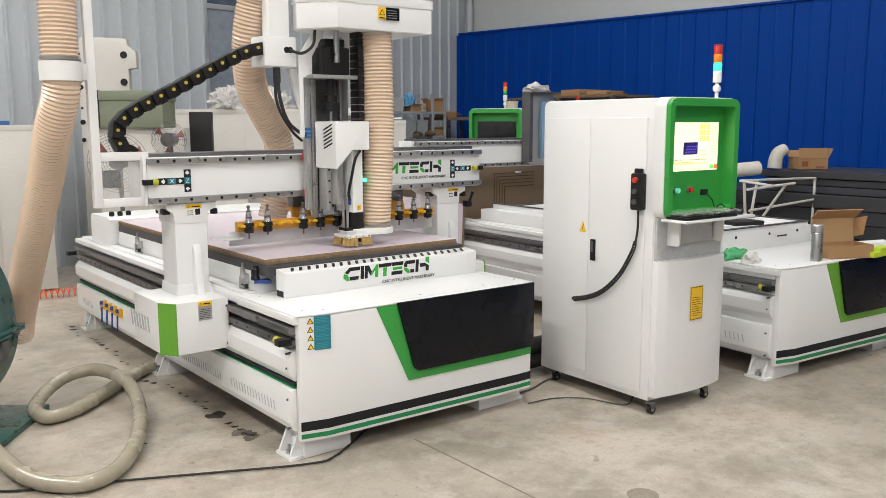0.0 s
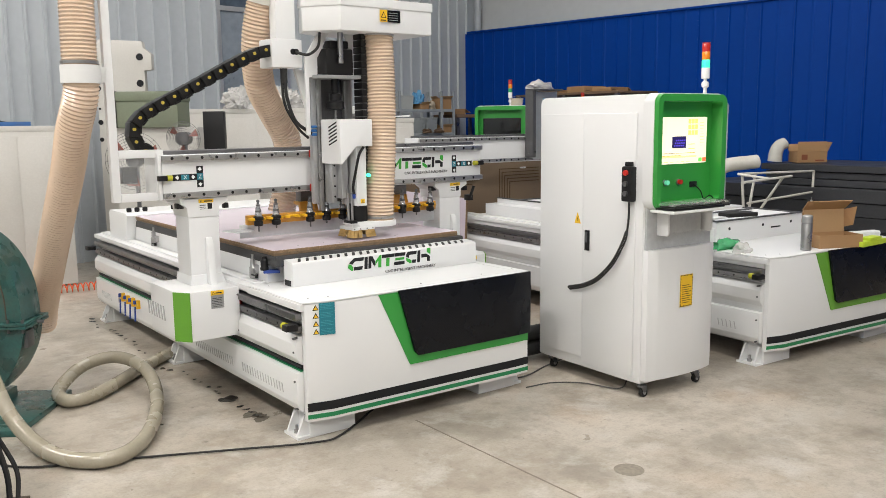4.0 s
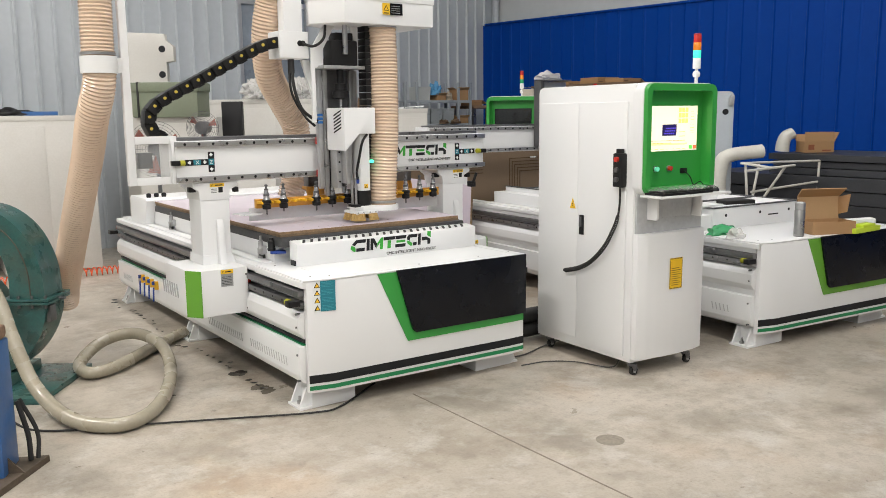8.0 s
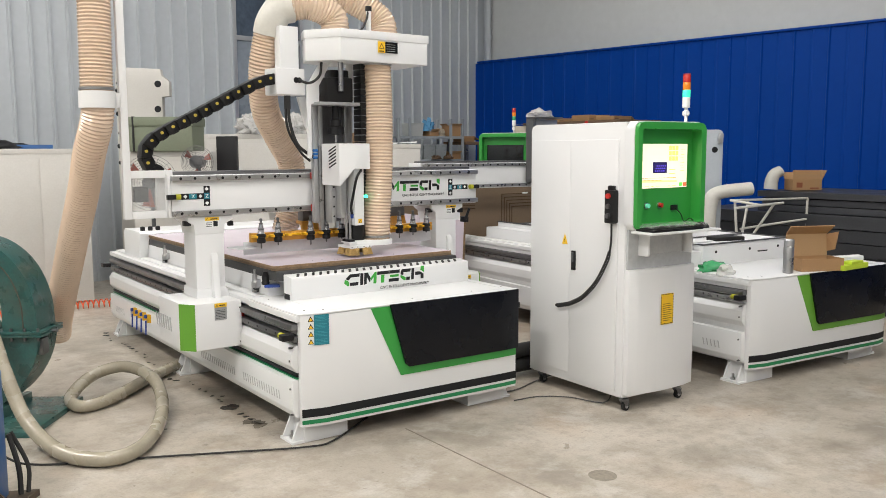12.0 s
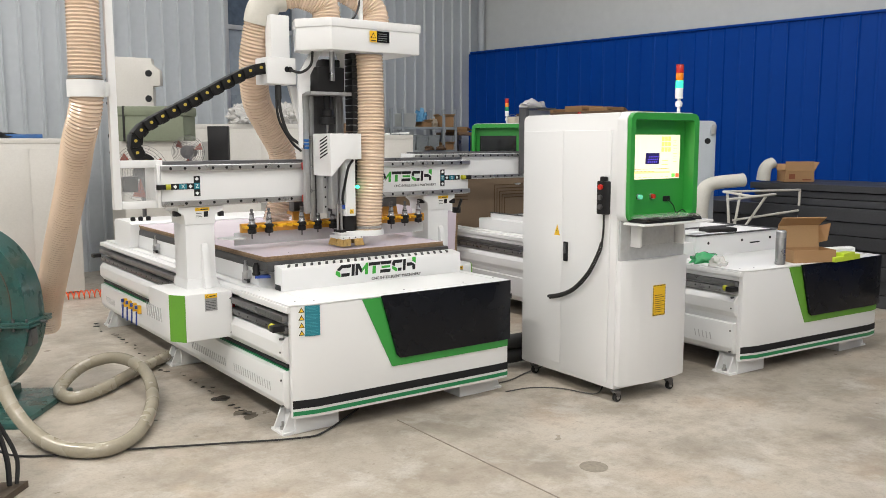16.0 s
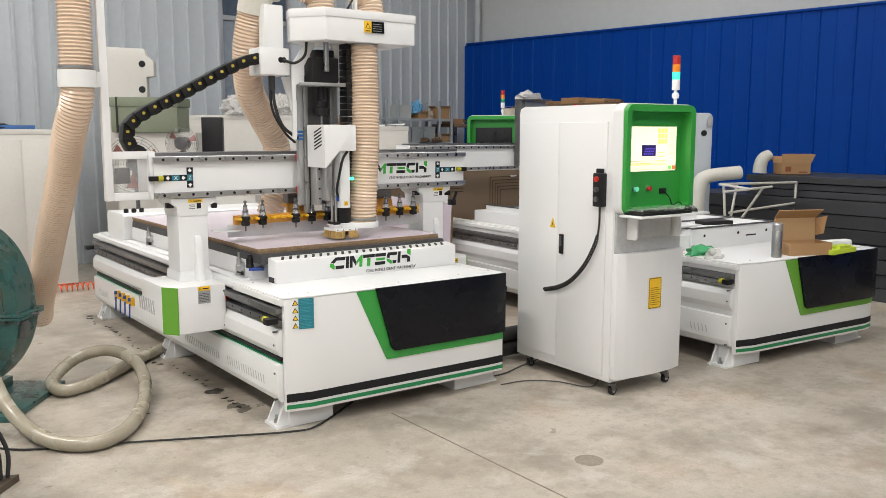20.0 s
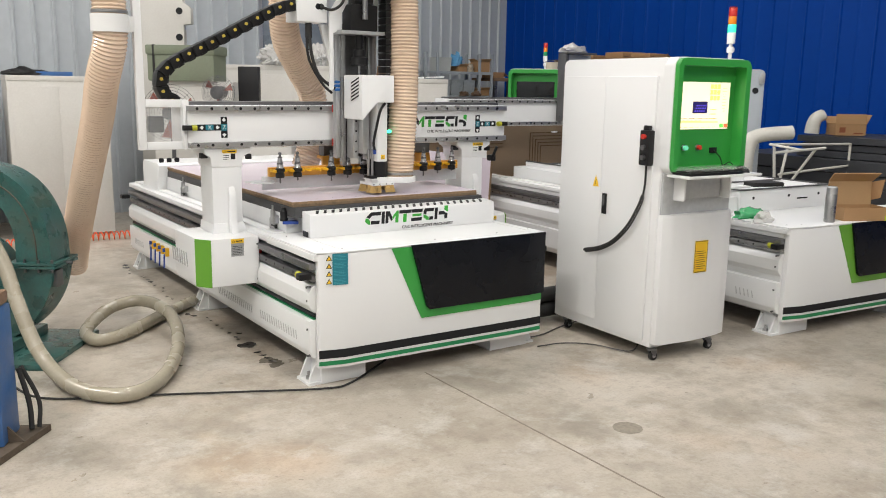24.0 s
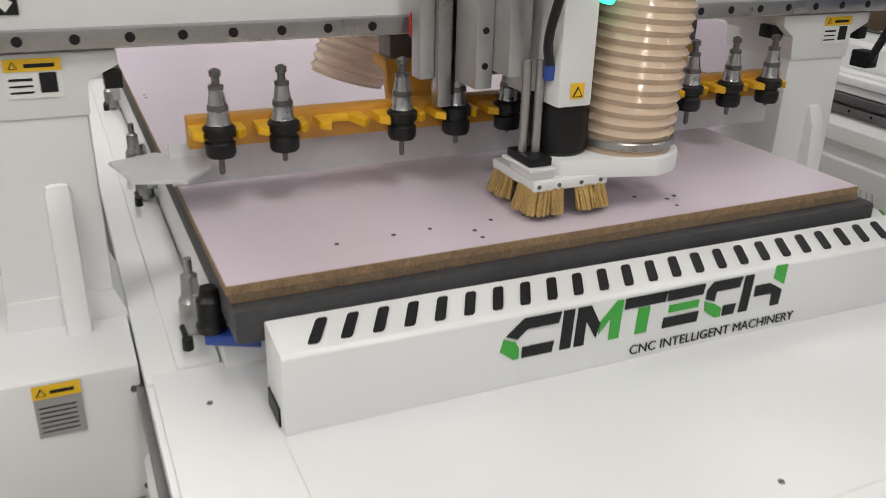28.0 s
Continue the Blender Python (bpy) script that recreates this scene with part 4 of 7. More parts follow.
def tool_rack(root, x0, x1, y):
    bm = bm_new()
    box(bm, x0, y, 0.996, x1, y + 0.035, 1.050, 0.003)
    bar = part("tool_rack", bm, AMBER, root, "amber tool rack bar under the beam")
    bm = bm_new()
    for x in (x0 + 0.40, x1 - 0.25):
        prism(bm, [(y + 0.035, 1.000), (y + 0.035, 1.022), (y + 0.17, 1.026), (y + 0.19, 1.090), (y + 0.27, 1.090), (y + 0.27, 1.070), (y + 0.21, 1.068), (y + 0.19, 1.000)], "x", x + 0.03, x + 0.15, 0.003)
    part_each("rack_bracket", bm, AMBER, bar)
    bm = bm_new()
    for x in (x0 + 0.44, x1 - 0.22):
        box(bm, x, y + 0.19, 1.0905, x + 0.12, y + 0.26, 1.163, 0.004)
    part_each("rack_lift", bm, STEEL_DARK, bar, "dark lifting block of the rack")
    n = 12
    for i in range(n):
        x = x0 + 0.045 + i * (x1 - x0 - 0.125) / (n - 1)
        yy = y - 0.045
        bm = bm_new()
        prism(bm, [(x - 0.045, y), (x - 0.045, yy - 0.005), (x - 0.030, yy - 0.022), (x - 0.024, yy), (x - 0.018, y - 0.012), (x + 0.018, y - 0.012), (x + 0.024, yy), (x + 0.030, yy - 0.022), (x + 0.045, yy - 0.005), (x + 0.045, y)], "z", 1.026, 1.040, 0.002)
        part("tool_fork", bm, YELLOW, bar, "yellow plastic tool fork")
        if i == 2:
            continue
        bm = bm_new()
        lathe(bm, [(0.006, 0.978), (0.023, 0.978), (0.026, 0.984), (0.026, 1.002), (0.022, 1.006), (0.022, 1.012), (0.028, 1.014), (0.028, 1.028), (0.021, 1.034)], (x, yy, 0.016), 16)
        h = part("tool_holder", bm, DARK, bar, "tool holder with black nut and steel cone")
        bm = bm_new()
        lathe(bm, [(0.021, 1.034), (0.0195, 1.038), (0.0165, 1.058), (0.0172, 1.059), (0.0168, 1.066), (0.0155, 1.067), (0.0115, 1.094), (0.0115, 1.099), (0.006, 1.100), (0.006, 1.112), (0.009, 1.114), (0.009, 1.122), (0.003, 1.126)], (x, yy, 0.016), 16)
        part("cone", bm, mat("tool_cone_steel", (0.46, 0.46, 0.47), 0.25, 0.9, vary=0.15, scale=30), h, "bright steel taper cone")
        bm = bm_new()
        lathe(bm, [(0.0168, 1.057), (0.0180, 1.058), (0.0176, 1.066), (0.0160, 1.067)], (x, yy, 0.016), 16)
        lathe(bm, [(0.0125, 1.092), (0.0130, 1.093), (0.0128, 1.099), (0.007, 1.1005), (0.0068, 1.112), (0.0098, 1.114), (0.0098, 1.123), (0.003, 1.127)], (x, yy, 0.016), 14)
        part_each("dark_band", bm, STEEL_DARK, h)
        bm = bm_new()
        lathe(bm, [(0.002, 0.945 + 0.012 * (i % 3)), (0.005, 0.948 + 0.012 * (i % 3)), (0.005, 0.988)], (x, yy, 0.016), 8)
        part("cutter", bm, STEEL_DARK, h)
    bm = bm_new()
    box(bm, x0 - 0.03, y + 0.045, 0.918, x1 + 0.02, y + 0.052, 0.996, 0.002)
    prism(bm, [(x0 - 0.13, y + 0.06), (x0 - 0.10, y - 0.06), (x0 - 0.02, y - 0.085), (x0 + 0.03, y - 0.02), (x0 + 0.03, y + 0.044), (x0 - 0.05, y + 0.09)], "z", 0.965, 0.971)
    part("dust_plate", bm, clear("frosted_plastic_plate", (0.70, 0.72, 0.74), 0.8, 0.2), bar, "frosted plastic skirt behind the tools")


def drag_chain(root, pts, w, h, name_label):
    """A chain of black links with yellow hubs along a path of points."""
    path = resample(smooth_path(pts, 12), 0.070)
    for a, b in zip(path, path[1:]):
        d = (b - a)
        if d.length < 0.03:
            continue
        ang = math.atan2(d.z, d.x)
        m = Matrix.Translation((a + b) / 2) @ Matrix.Rotation(-ang, 4, "Y")
        bm = bm_new()
        box(bm, -0.038, -w / 2, -h / 2, 0.0335, w / 2, h / 2, 0.004)
        box(bm, 0.020, -w / 2 + 0.006, -h / 2 + 0.005, 0.044, w / 2 - 0.006, h / 2 - 0.005, 0.004)
        box(bm, -0.020, -w / 2 - 0.004, -h / 2 - 0.004, 0.020, w / 2 + 0.004, -h / 2 + 0.004)
        bmesh.ops.transform(bm, matrix=m, verts=bm.verts[:])
        link = part("chain_link", bm, DARK, root, name_label)
        bm = bm_new()
        rod(bm, (0.0, -w / 2 - 0.001, 0.006), (0.0, -w / 2 - 0.009, 0.006), 0.0085, 14)
        bmesh.ops.transform(bm, matrix=m, verts=bm.verts[:])
        part("hub", bm, mat("ochre_hub", (0.50, 0.37, 0.05), 0.45), link, "yellow link hub")


def cable(bm, pts, r, n=10, seg=8):
    return tube(bm, smooth_path(pts, n), r, seg)


def head(root, xh, y):
    """The working head on the beam: carriage, Z drive, spindle, hood, dust shoe and hoses. y is the beam's front."""
    bm = bm_new()
    box(bm, xh - 0.085, y - 0.055, 1.09, xh + 0.17, y - 0.027, 1.50, 0.004)
    box(bm, xh - 0.105, y - 0.095, 1.10, xh - 0.075, y - 0.055, 1.83, 0.004)
    box(bm, xh + 0.135, y - 0.095, 1.10, xh + 0.17, y - 0.055, 1.83, 0.004)
    car = part("carriage", bm, ALU, root, "milled aluminium carriage plate")
    bm = bm_new()
    box(bm, xh - 0.085, y - 0.080, 1.10, xh + 0.135, y - 0.055, 1.88, 0.004)
    part("z_plate", bm, STEEL_DARK, car, "dark grey machined Z plate")
    bm = bm_new()
    for x in (xh - 0.085, xh + 0.14):
        for z in (1.365, 1.165):
            box(bm, x - 0.012, y - 0.032, z, x + 0.03, y - 0.0255, z + 0.044, 0.002)
    part_each("rail_wiper", bm, RED, car, "red rail wiper")
    bm = bm_new()
    for x in (xh - 0.075, xh + 0.105):
        box(bm, x, y - 0.110, 1.05, x + 0.028, y - 0.080, 1.815, 0.003)
    part_each("z_rail", bm, STEEL, car)
    bm = bm_new()
    prism(bm, [(xh - 0.175, 1.50), (xh - 0.150, 1.50), (xh - 0.150, 1.82), (xh - 0.095, 1.84), (xh - 0.095, 1.93), (xh - 0.005, 2.084), (xh - 0.075, 2.084), (xh - 0.175, 1.93)], "y", y - 0.16, y - 0.145, 0.003)
    prism(bm, [(xh + 0.115, 1.84), (xh + 0.145, 1.84), (xh + 0.145, 2.084), (xh + 0.085, 2.084), (xh + 0.115, 1.99)], "y", y - 0.16, y - 0.145, 0.003)
    part_each("side_cheek", bm, WHITE, car, "white bent side cheek")
    bm = bm_new()
    box(bm, xh - 0.13, y - 0.23, 1.815, xh + 0.155, y - 0.080, 1.835, 0.003)
    part("motor_shelf", bm, ALU, car)
    bm = bm_new()
    box(bm, xh - 0.065, y - 0.21, 1.835, xh + 0.115, y - 0.100, 1.985, 0.012)
    box(bm, xh - 0.03, y - 0.20, 1.985, xh + 0.09, y - 0.11, 2.03, 0.008)
    part("z_motor", bm, DARK, car, "black servo motor")
    bm = bm_new()
    lathe(bm, [(0.030, 1.64), (0.052, 1.645), (0.052, 1.685), (0.034, 1.692), (0.034, 1.73), (0.022, 1.735), (0.022, 1.815)], (xh + 0.022, y - 0.15, 0), 20)
    part("coupling", bm, DARK, car)
    bm = bm_new()
    rod(bm, (xh + 0.022, y - 0.15, 1.20), (xh + 0.022, y - 0.15, 1.64), 0.008, 12)
    rod(bm, (xh + 0.015, y - 0.235, 1.90), (xh + 0.015, y - 0.235, 2.09), 0.016, 12)
    part_each("lead_screw", bm, STEEL, car)
    # spindle and its cover
    bm = bm_new()
    prism(bm, [(xh - 0.065, 1.585), (xh + 0.15, 1.585), (xh + 0.15, 1.430), (xh + 0.04, 1.430), (xh - 0.055, 1.332), (xh - 0.065, 1.332)], "y", y - 0.34, y - 0.12, 0.006)
    cv = part("spindle_cover", bm, WHITE, root, "white spindle cover with slanted vents")
    bm = bm_new()
    for i in range(6):
        z = 1.435 + i * 0.020
        flat(bm, [(xh - 0.0665, y - 0.215, z), (xh - 0.0665, y - 0.305, z + 0.030), (xh - 0.0665, y - 0.305, z + 0.038), (xh - 0.0665, y - 0.215, z + 0.008)], 0.001)
    part_each("vent_slot", bm, INK, cv, "", 0)
    bm = bm_new()
    box(bm, xh + 0.055, y - 0.31, 1.085, xh + 0.122, y - 0.13, 1.43, 0.006)
    sp = part("spindle", bm, WHITE2, root, "white square spindle body with black nose")
    bm = bm_new()
    lathe(bm, [(0.050, 0.990), (0.054, 0.996), (0.054, 1.095), (0.048, 1.102)], (xh + 0.106, y - 0.235, 0), 28)
    part("spindle_nose", bm, DARK, sp, "black spindle nose")
    bm = bm_new()
    rod(bm, (xh + 0.022, y - 0.26, 1.0), (xh + 0.022, y - 0.26, 1.16), 0.008, 14)
    rod(bm, (xh + 0.042, y - 0.27, 1.0), (xh + 0.042, y - 0.27, 1.16), 0.008, 14)
    for dx in (0.07, 0.092, 0.112):
        rod(bm, (xh + dx, y - 0.275, 1.088), (xh + dx, y - 0.275, 1.125), 0.0065, 8)
    part_each("guide_rod", bm, STEEL, sp)
    bm = bm_new()
    box(bm, xh - 0.045, y - 0.20, 1.10, xh - 0.012, y - 0.115, 1.43, 0.004)
    box(bm, xh - 0.012, y - 0.255, 1.13, xh + 0.030, y - 0.115, 1.43, 0.004)
    part("spindle_mount", bm, ALU, sp, "grey milled spindle mount")
    bm = bm_new()
    for k in range(5):
        rod(bm, (xh - 0.028, y - 0.2015, 1.14 + k * 0.06), (xh - 0.028, y - 0.199, 1.14 + k * 0.06), 0.006, 10)
    part_each("bolt", bm, INK, sp)
    bm = bm_new()
    cable(bm, [(xh + 0.10, y - 0.318, 1.425), (xh + 0.055, y - 0.34, 1.38), (xh + 0.035, y - 0.33, 1.28), (xh + 0.035, y - 0.30, 1.20), (xh + 0.05, y - 0.285, 1.15)], 0.008)
    part("cable", bm, DARK, sp)
    bm = bm_new()
    rod(bm, (xh + 0.05, y - 0.285, 1.155), (xh + 0.052, y - 0.283, 1.13), 0.010, 10)
    part("cable_gland", bm, VALVE_BLUE, sp)
    bm = bm_new()
    rod(bm, (xh + 0.135, y - 0.30, 1.262), (xh + 0.135, y - 0.318, 1.262), 0.010, 12)
    part("indicator", bm, glow("green_indicator", (0.05, 1.0, 0.45), 3.0), sp, "green indicator light")
    sticker(sp, at(xh + 0.078, y - 0.3115, 1.100, FRONT), 0.026, 0.026, STICK_Y, "warning_sticker", "tiny yellow warning sticker", (), (0.013, 0.011, 0.010))
    # narrow drag chain standing behind the hose
    bm = bm_new()
    for i in range(24):
        z = 1.12 + i * 0.040
        box(bm, xh + 0.150, y - 0.24, z, xh + 0.205, y - 0.15, z + 0.037, 0.004)
    part_each("z_chain", bm, DARK, root, "black upright cable chain")
    bm = bm_new()
    for dz in (0.0, 0.022, 0.044):
        rod(bm, (xh - 0.118, y - 0.11, 1.50 + dz), (xh - 0.088, y - 0.11, 1.50 + dz), 0.008, 10)
    part_each("air_fitting", bm, mat("blue_fitting", (0.02, 0.14, 0.42), 0.4), car, "blue air fitting")
    # dust shoe with bristles
    yc = y - 0.25
    bm = bm_new()
    nx, hx = xh + 0.106, xh + 0.242
    out = [(hx + 0.100 * math.cos(radians(a)), yc + 0.100 * math.sin(radians(a))) for a in range(-86, 96, 14)]
    out += [(nx + 0.072 * math.cos(radians(a)), yc + 0.015 + 0.072 * math.sin(radians(a))) for a in range(102, 262, 16)]
    prism(bm, out, "z", 0.956, 0.990, 0.004)
    shoe = part("dust_shoe", bm, WHITE, root, "white rounded dust shoe")
    bm = bm_new()
    box(bm, xh + 0.015, yc - 0.070, 0.944, xh + 0.165, yc + 0.085, 0.962, 0.003)
    box(bm, xh + 0.015, yc - 0.060, 0.962, xh + 0.06, yc + 0.02, 0.980, 0.003)
    part("brush_block", bm, WHITE2, shoe, "white brush block under the shoe")
    bm = bm_new()
    box(bm, xh + 0.004, yc - 0.070, 0.980, xh + 0.055, yc + 0.03, 0.986, 0.002)
    part("flange", bm, WHITE, shoe)
    bm = bm_new()
    for dx in (0.025, 0.065, 0.11, 0.15):
        rod(bm, (xh + dx, yc - 0.0715, 0.953), (xh + dx, yc - 0.069, 0.953), 0.004, 8)
    part_each("screw", bm, STEEL_DARK, shoe)
    bm = bm_new()
    box(bm, xh + 0.008, yc - 0.062, 0.9865, xh + 0.052, yc + 0.02, 1.002, 0.003)
    part("foot_block", bm, DARK, shoe, "black foot block")
    rb = random.Random(3)
    bm = bm_new()
    ring = [(xh + 0.022, yc - 0.062), (xh + 0.157, yc - 0.062), (xh + 0.157, yc + 0.077), (xh + 0.022, yc + 0.077)]
    for k in range(4):
        (ax, ay), (bx, by) = ring[k], ring[(k + 1) % 4]
        m = 64
        for i in range(m):
            f = i / m
            px, py = ax + (bx - ax) * f, ay + (by - ay) * f
            cx, cy = px - xh - 0.090, py - yc - 0.008
            if 0.42 < f < 0.62:
                continue
            d = math.hypot(cx, cy)
            fl = rb.uniform(0.004, 0.020)
            w = 0.0035
            for j in range(2):
                ox, oy = rb.uniform(-0.006, 0.006), rb.uniform(-0.006, 0.006)
                rod(bm, (px + ox, py + oy, 0.947), (px + ox + cx / d * fl, py + oy + cy / d * fl, 0.9030), w, 5, w * 0.8)
    part("bristle_skirt", bm, BRISTLE, shoe, "straw-coloured bristle skirt")
    # upright hose from the hood to the shoe
    bm = bm_new()
    spiral_hose(bm, [(xh + 0.242, yc, 0.990), (xh + 0.244, yc - 0.006, 1.12), (xh + 0.262, yc - 0.012, 1.45), (xh + 0.272, yc, 1.80), (xh + 0.265, yc + 0.005, 2.085)], 0.086, 0.0200, 14)
    h = part("dust_hose", bm, HOSE, root, "beige translucent spiral dust hose")
    for z in (1.008, 2.07):
        bm = bm_new()
        lathe(bm, [(0.0905, z - 0.007), (0.0925, z - 0.005), (0.0925, z + 0.005), (0.0905, z + 0.007)], (xh + (0.242 if z < 1.5 else 0.265), yc + (0 if z < 1.5 else 0.005), 0), 28)
        part("hose_clip", bm, STEEL, h, "bright steel hose clip")
    # hood
    bm = bm_new()
    prism(bm, [(xh - 0.14, y - 0.04), (xh - 0.188, y - 0.17), (xh - 0.05, y - 0.36), (xh + 0.57, y - 0.36), (xh + 0.57, y + 0.02), (xh + 0.10, y + 0.06)], "z", 2.072, 2.225, 0.006)
    prism(bm, [(xh - 0.145, y - 0.036), (xh - 0.194, y - 0.172), (xh - 0.052, y - 0.366), (xh + 0.576, y - 0.366), (xh + 0.576, y + 0.024), (xh + 0.10, y + 0.065)], "z", 2.205, 2.255, 0.005)
    hd = part("hood", bm, WHITE, root, "white folded suction hood")
    sticker(hd, at(xh + 0.20, y - 0.3680, 2.130, FRONT), 0.05, 0.066, STICK_Y, "warning_sticker", "yellow warning sticker", [(0.008, 0.006, 0.034, 0.006)], (0.025, 0.038, 0.019))
    sticker(hd, at(xh + 0.252, y - 0.3680, 2.130, FRONT), 0.088, 0.066, BLACK, "notice_sticker", "black notice sticker with pale lines", [(0.008, 0.010 + i * 0.013, 0.062, 0.003) for i in range(4)])
    bm = bm_new()
    rod(bm, (xh + 0.25, y - 0.18, 2.255), (xh + 0.25, y - 0.18, 2.40), 0.016, 12)
    st = part("riser", bm, WHITE2, hd)
    bm = bm_new()
    rod(bm, (xh + 0.25, y - 0.18, 2.40), (xh + 0.25, y - 0.18, 2.43), 0.020, 12)
    cable(bm, [(xh + 0.25, y - 0.18, 2.42), (xh + 0.22, y - 0.2, 2.34), (xh + 0.16, y - 0.22, 2.27), (xh + 0.08, y - 0.22, 2.262)], 0.007)
    part("riser_cap", bm, DARK, st)
    # upper hoses
    bm = bm_new()
    spiral_hose(bm, [(xh + 0.05, y - 0.12, 2.25), (xh + 0.03, y - 0.11, 2.36), (xh - 0.10, y - 0.08, 2.415), (xh - 0.215, y - 0.02, 2.405)], 0.085, 0.0200, 10)
    part("dust_hose", bm, HOSE, hd)
    bm = bm_new()
    spiral_hose(bm, [(xh + 0.40, y - 0.12, 2.25), (xh + 0.39, y - 0.10, 2.36), (xh + 0.29, y - 0.05, 2.45), (xh + 0.10, y + 0.05, 2.56), (xh - 0.15, y + 0.15, 2.75)], 0.085, 0.0200, 10)
    part("dust_hose", bm, HOSE, hd)
    bm = bm_new()
    tube(bm, smooth_path([(xh - 0.195, y - 0.025, 2.405), (xh - 0.265, y - 0.0, 2.385), (xh - 0.310, y + 0.03, 2.31), (xh - 0.320, y + 0.05, 2.24)], 6), 0.092, 20)
    part("elbow", bm, PIPE, hd, "off-white duct elbow")
    bm = bm_new()
    spiral_hose(bm, [(xh - 0.320, y + 0.05, 2.25), (xh - 0.330, y + 0.12, 2.03), (xh - 0.275, y + 0.22, 1.80), (xh - 0.15, y + 0.32, 1.64), (xh - 0.03, y + 0.38, 1.46), (xh - 0.02, y + 0.40, 1.22), (xh - 0.08, y + 0.40, 1.00)], 0.086, 0.0200, 10)
    part("dust_hose", bm, HOSE, hd)
    # junction box, its post and cables
    bm = bm_new()
    box(bm, xh - 0.365, y - 0.14, 1.875, xh - 0.178, y + 0.02, 2.03, 0.006)
    box(bm, xh - 0.315, y - 0.10, 2.02, xh - 0.195, y - 0.02, 2.28, 0.004)
    jb = part("junction_box", bm, WHITE, root, "white junction box with an oval cable hole")
    bm = bm_new()
    rod(bm, (xh - 0.235, y - 0.1415, 1.962), (xh - 0.235, y - 0.137, 1.962), 0.017, 16)
    rod(bm, (xh - 0.215, y - 0.1415, 1.962), (xh - 0.215, y - 0.137, 1.962), 0.017, 16)
    part("cable_hole", bm, INK, jb)
    bm = bm_new()
    cable(bm, [(xh - 0.222, y - 0.14, 1.962), (xh - 0.17, y - 0.19, 1.945), (xh - 0.11, y - 0.20, 1.99), (xh - 0.085, y - 0.18, 2.07)], 0.008)
    cable(bm, [(xh - 0.275, y - 0.11, 1.87), (xh - 0.275, y - 0.12, 1.72), (xh - 0.225, y - 0.12, 1.58), (xh - 0.115, y - 0.10, 1.505)], 0.010)
    cable(bm, [(xh - 0.290, y - 0.10, 1.87), (xh - 0.280, y - 0.10, 1.68), (xh - 0.195, y - 0.09, 1.54), (xh - 0.115, y - 0.06, 1.48)], 0.008)
    rod(bm, (xh - 0.280, y - 0.105, 1.79), (xh - 0.280, y - 0.105, 1.87), 0.020, 14)
    part("cable", bm, RUBBER, jb, "thick black cables")
    bm = bm_new()
    prism(bm, [(xh - 0.195, 1.87), (xh - 0.145, 1.87), (xh - 0.095, 1.70), (xh - 0.100, 1.58), (xh - 0.145, 1.70)], "y", y - 0.075, y - 0.05, 0.003)
    part("bracket_arm", bm, WHITE, jb)


def side_frame(root, x0, x1, y, ring_at):
    """The square-tube frame at the beam's end with a tall post, and the clamp that holds the hose."""
    t = 0.042
    bm = bm_new()
    for a, b in (((x0, 1.165), (x0 + t, 2.75)), ((x1 - t, 1.165), (x1, 1.435)), ((x0 + t, 1.165), (x1 - t, 1.165 + t)), ((x0 + t, 1.435 - t), (x1 - t, 1.435))):
        box(bm, a[0], y, a[1], b[0], y + t, b[1], 0.004)
    fr = part("hose_post_frame", bm, WHITE, root, "white square-tube frame with a tall post")
    bm = bm_new()
    box(bm, x0 + t, y + 0.018, 1.207, x1 - t, y + 0.024, 1.393)
    part("clear_cover", bm, clear("clear_cover_sheet", (0.75, 0.77, 0.78), 0.12, 0.1), fr, "clear plastic cover")
    bm = bm_new()
    box(bm, x0 + 0.10, y + 0.15, 1.25, x0 + 0.18, y + 0.20, 1.34, 0.005)
    part("limit_switch", bm, DARK, fr)
    rx, ry, rz = ring_at
    bm = bm_new()
    lathe(bm, [(0.090, rz - 0.045), (0.095, rz - 0.045), (0.095, rz + 0.045), (0.090, rz + 0.045)], (rx, ry, 0), 28)
    box(bm, rx + 0.085, ry - 0.02, rz - 0.04, x0 + 0.01, ry + 0.02, rz + 0.04, 0.004)
    part("hose_clamp", bm, WHITE2, fr, "white hose clamp ring")


M1X, M1Y = 1.925, 3.545
router = thing("cnc_router", "white and green gantry router with a black front panel", "machine", M1X, M1Y, 0)
router_base(router, True)
router_front(router)
GY = 0.889
BX0, BX1 = -0.345, 1.863
column(router, -0.217, -0.040, GY, GY + 0.20, 0.061)
column(router, 1.505, 1.682, GY, GY + 0.20, 0.085)
motor_box(router, -0.305, -0.025, GY - 0.193, True)
motor_box(router, W + 0.04, W + 0.32, GY - 0.193, False)
gb = beam(router, BX0, BX1, GY)
arrows(gb, -0.291, GY - 0.002, 1.283, True)
arrows(gb, 1.783, GY - 0.002, 1.283, False)
logo(gb, at(0.983, GY - 0.0015, 1.268, FRONT), 0.56)
bm = bm_new()
box(bm, 1.74, GY - 0.02, 1.03, 1.78, GY + 0.03, 1.07, 0.004)
rod(bm, (1.75, GY - 0.02, 1.05), (1.77, GY - 0.04, 1.13), 0.010, 8)
part("lock_lever", bm, DARK, router, "black lever on the gantry leg")
tool_rack(router, 0.110, 1.440, GY - 0.045)
head(router, 0.62, GY)
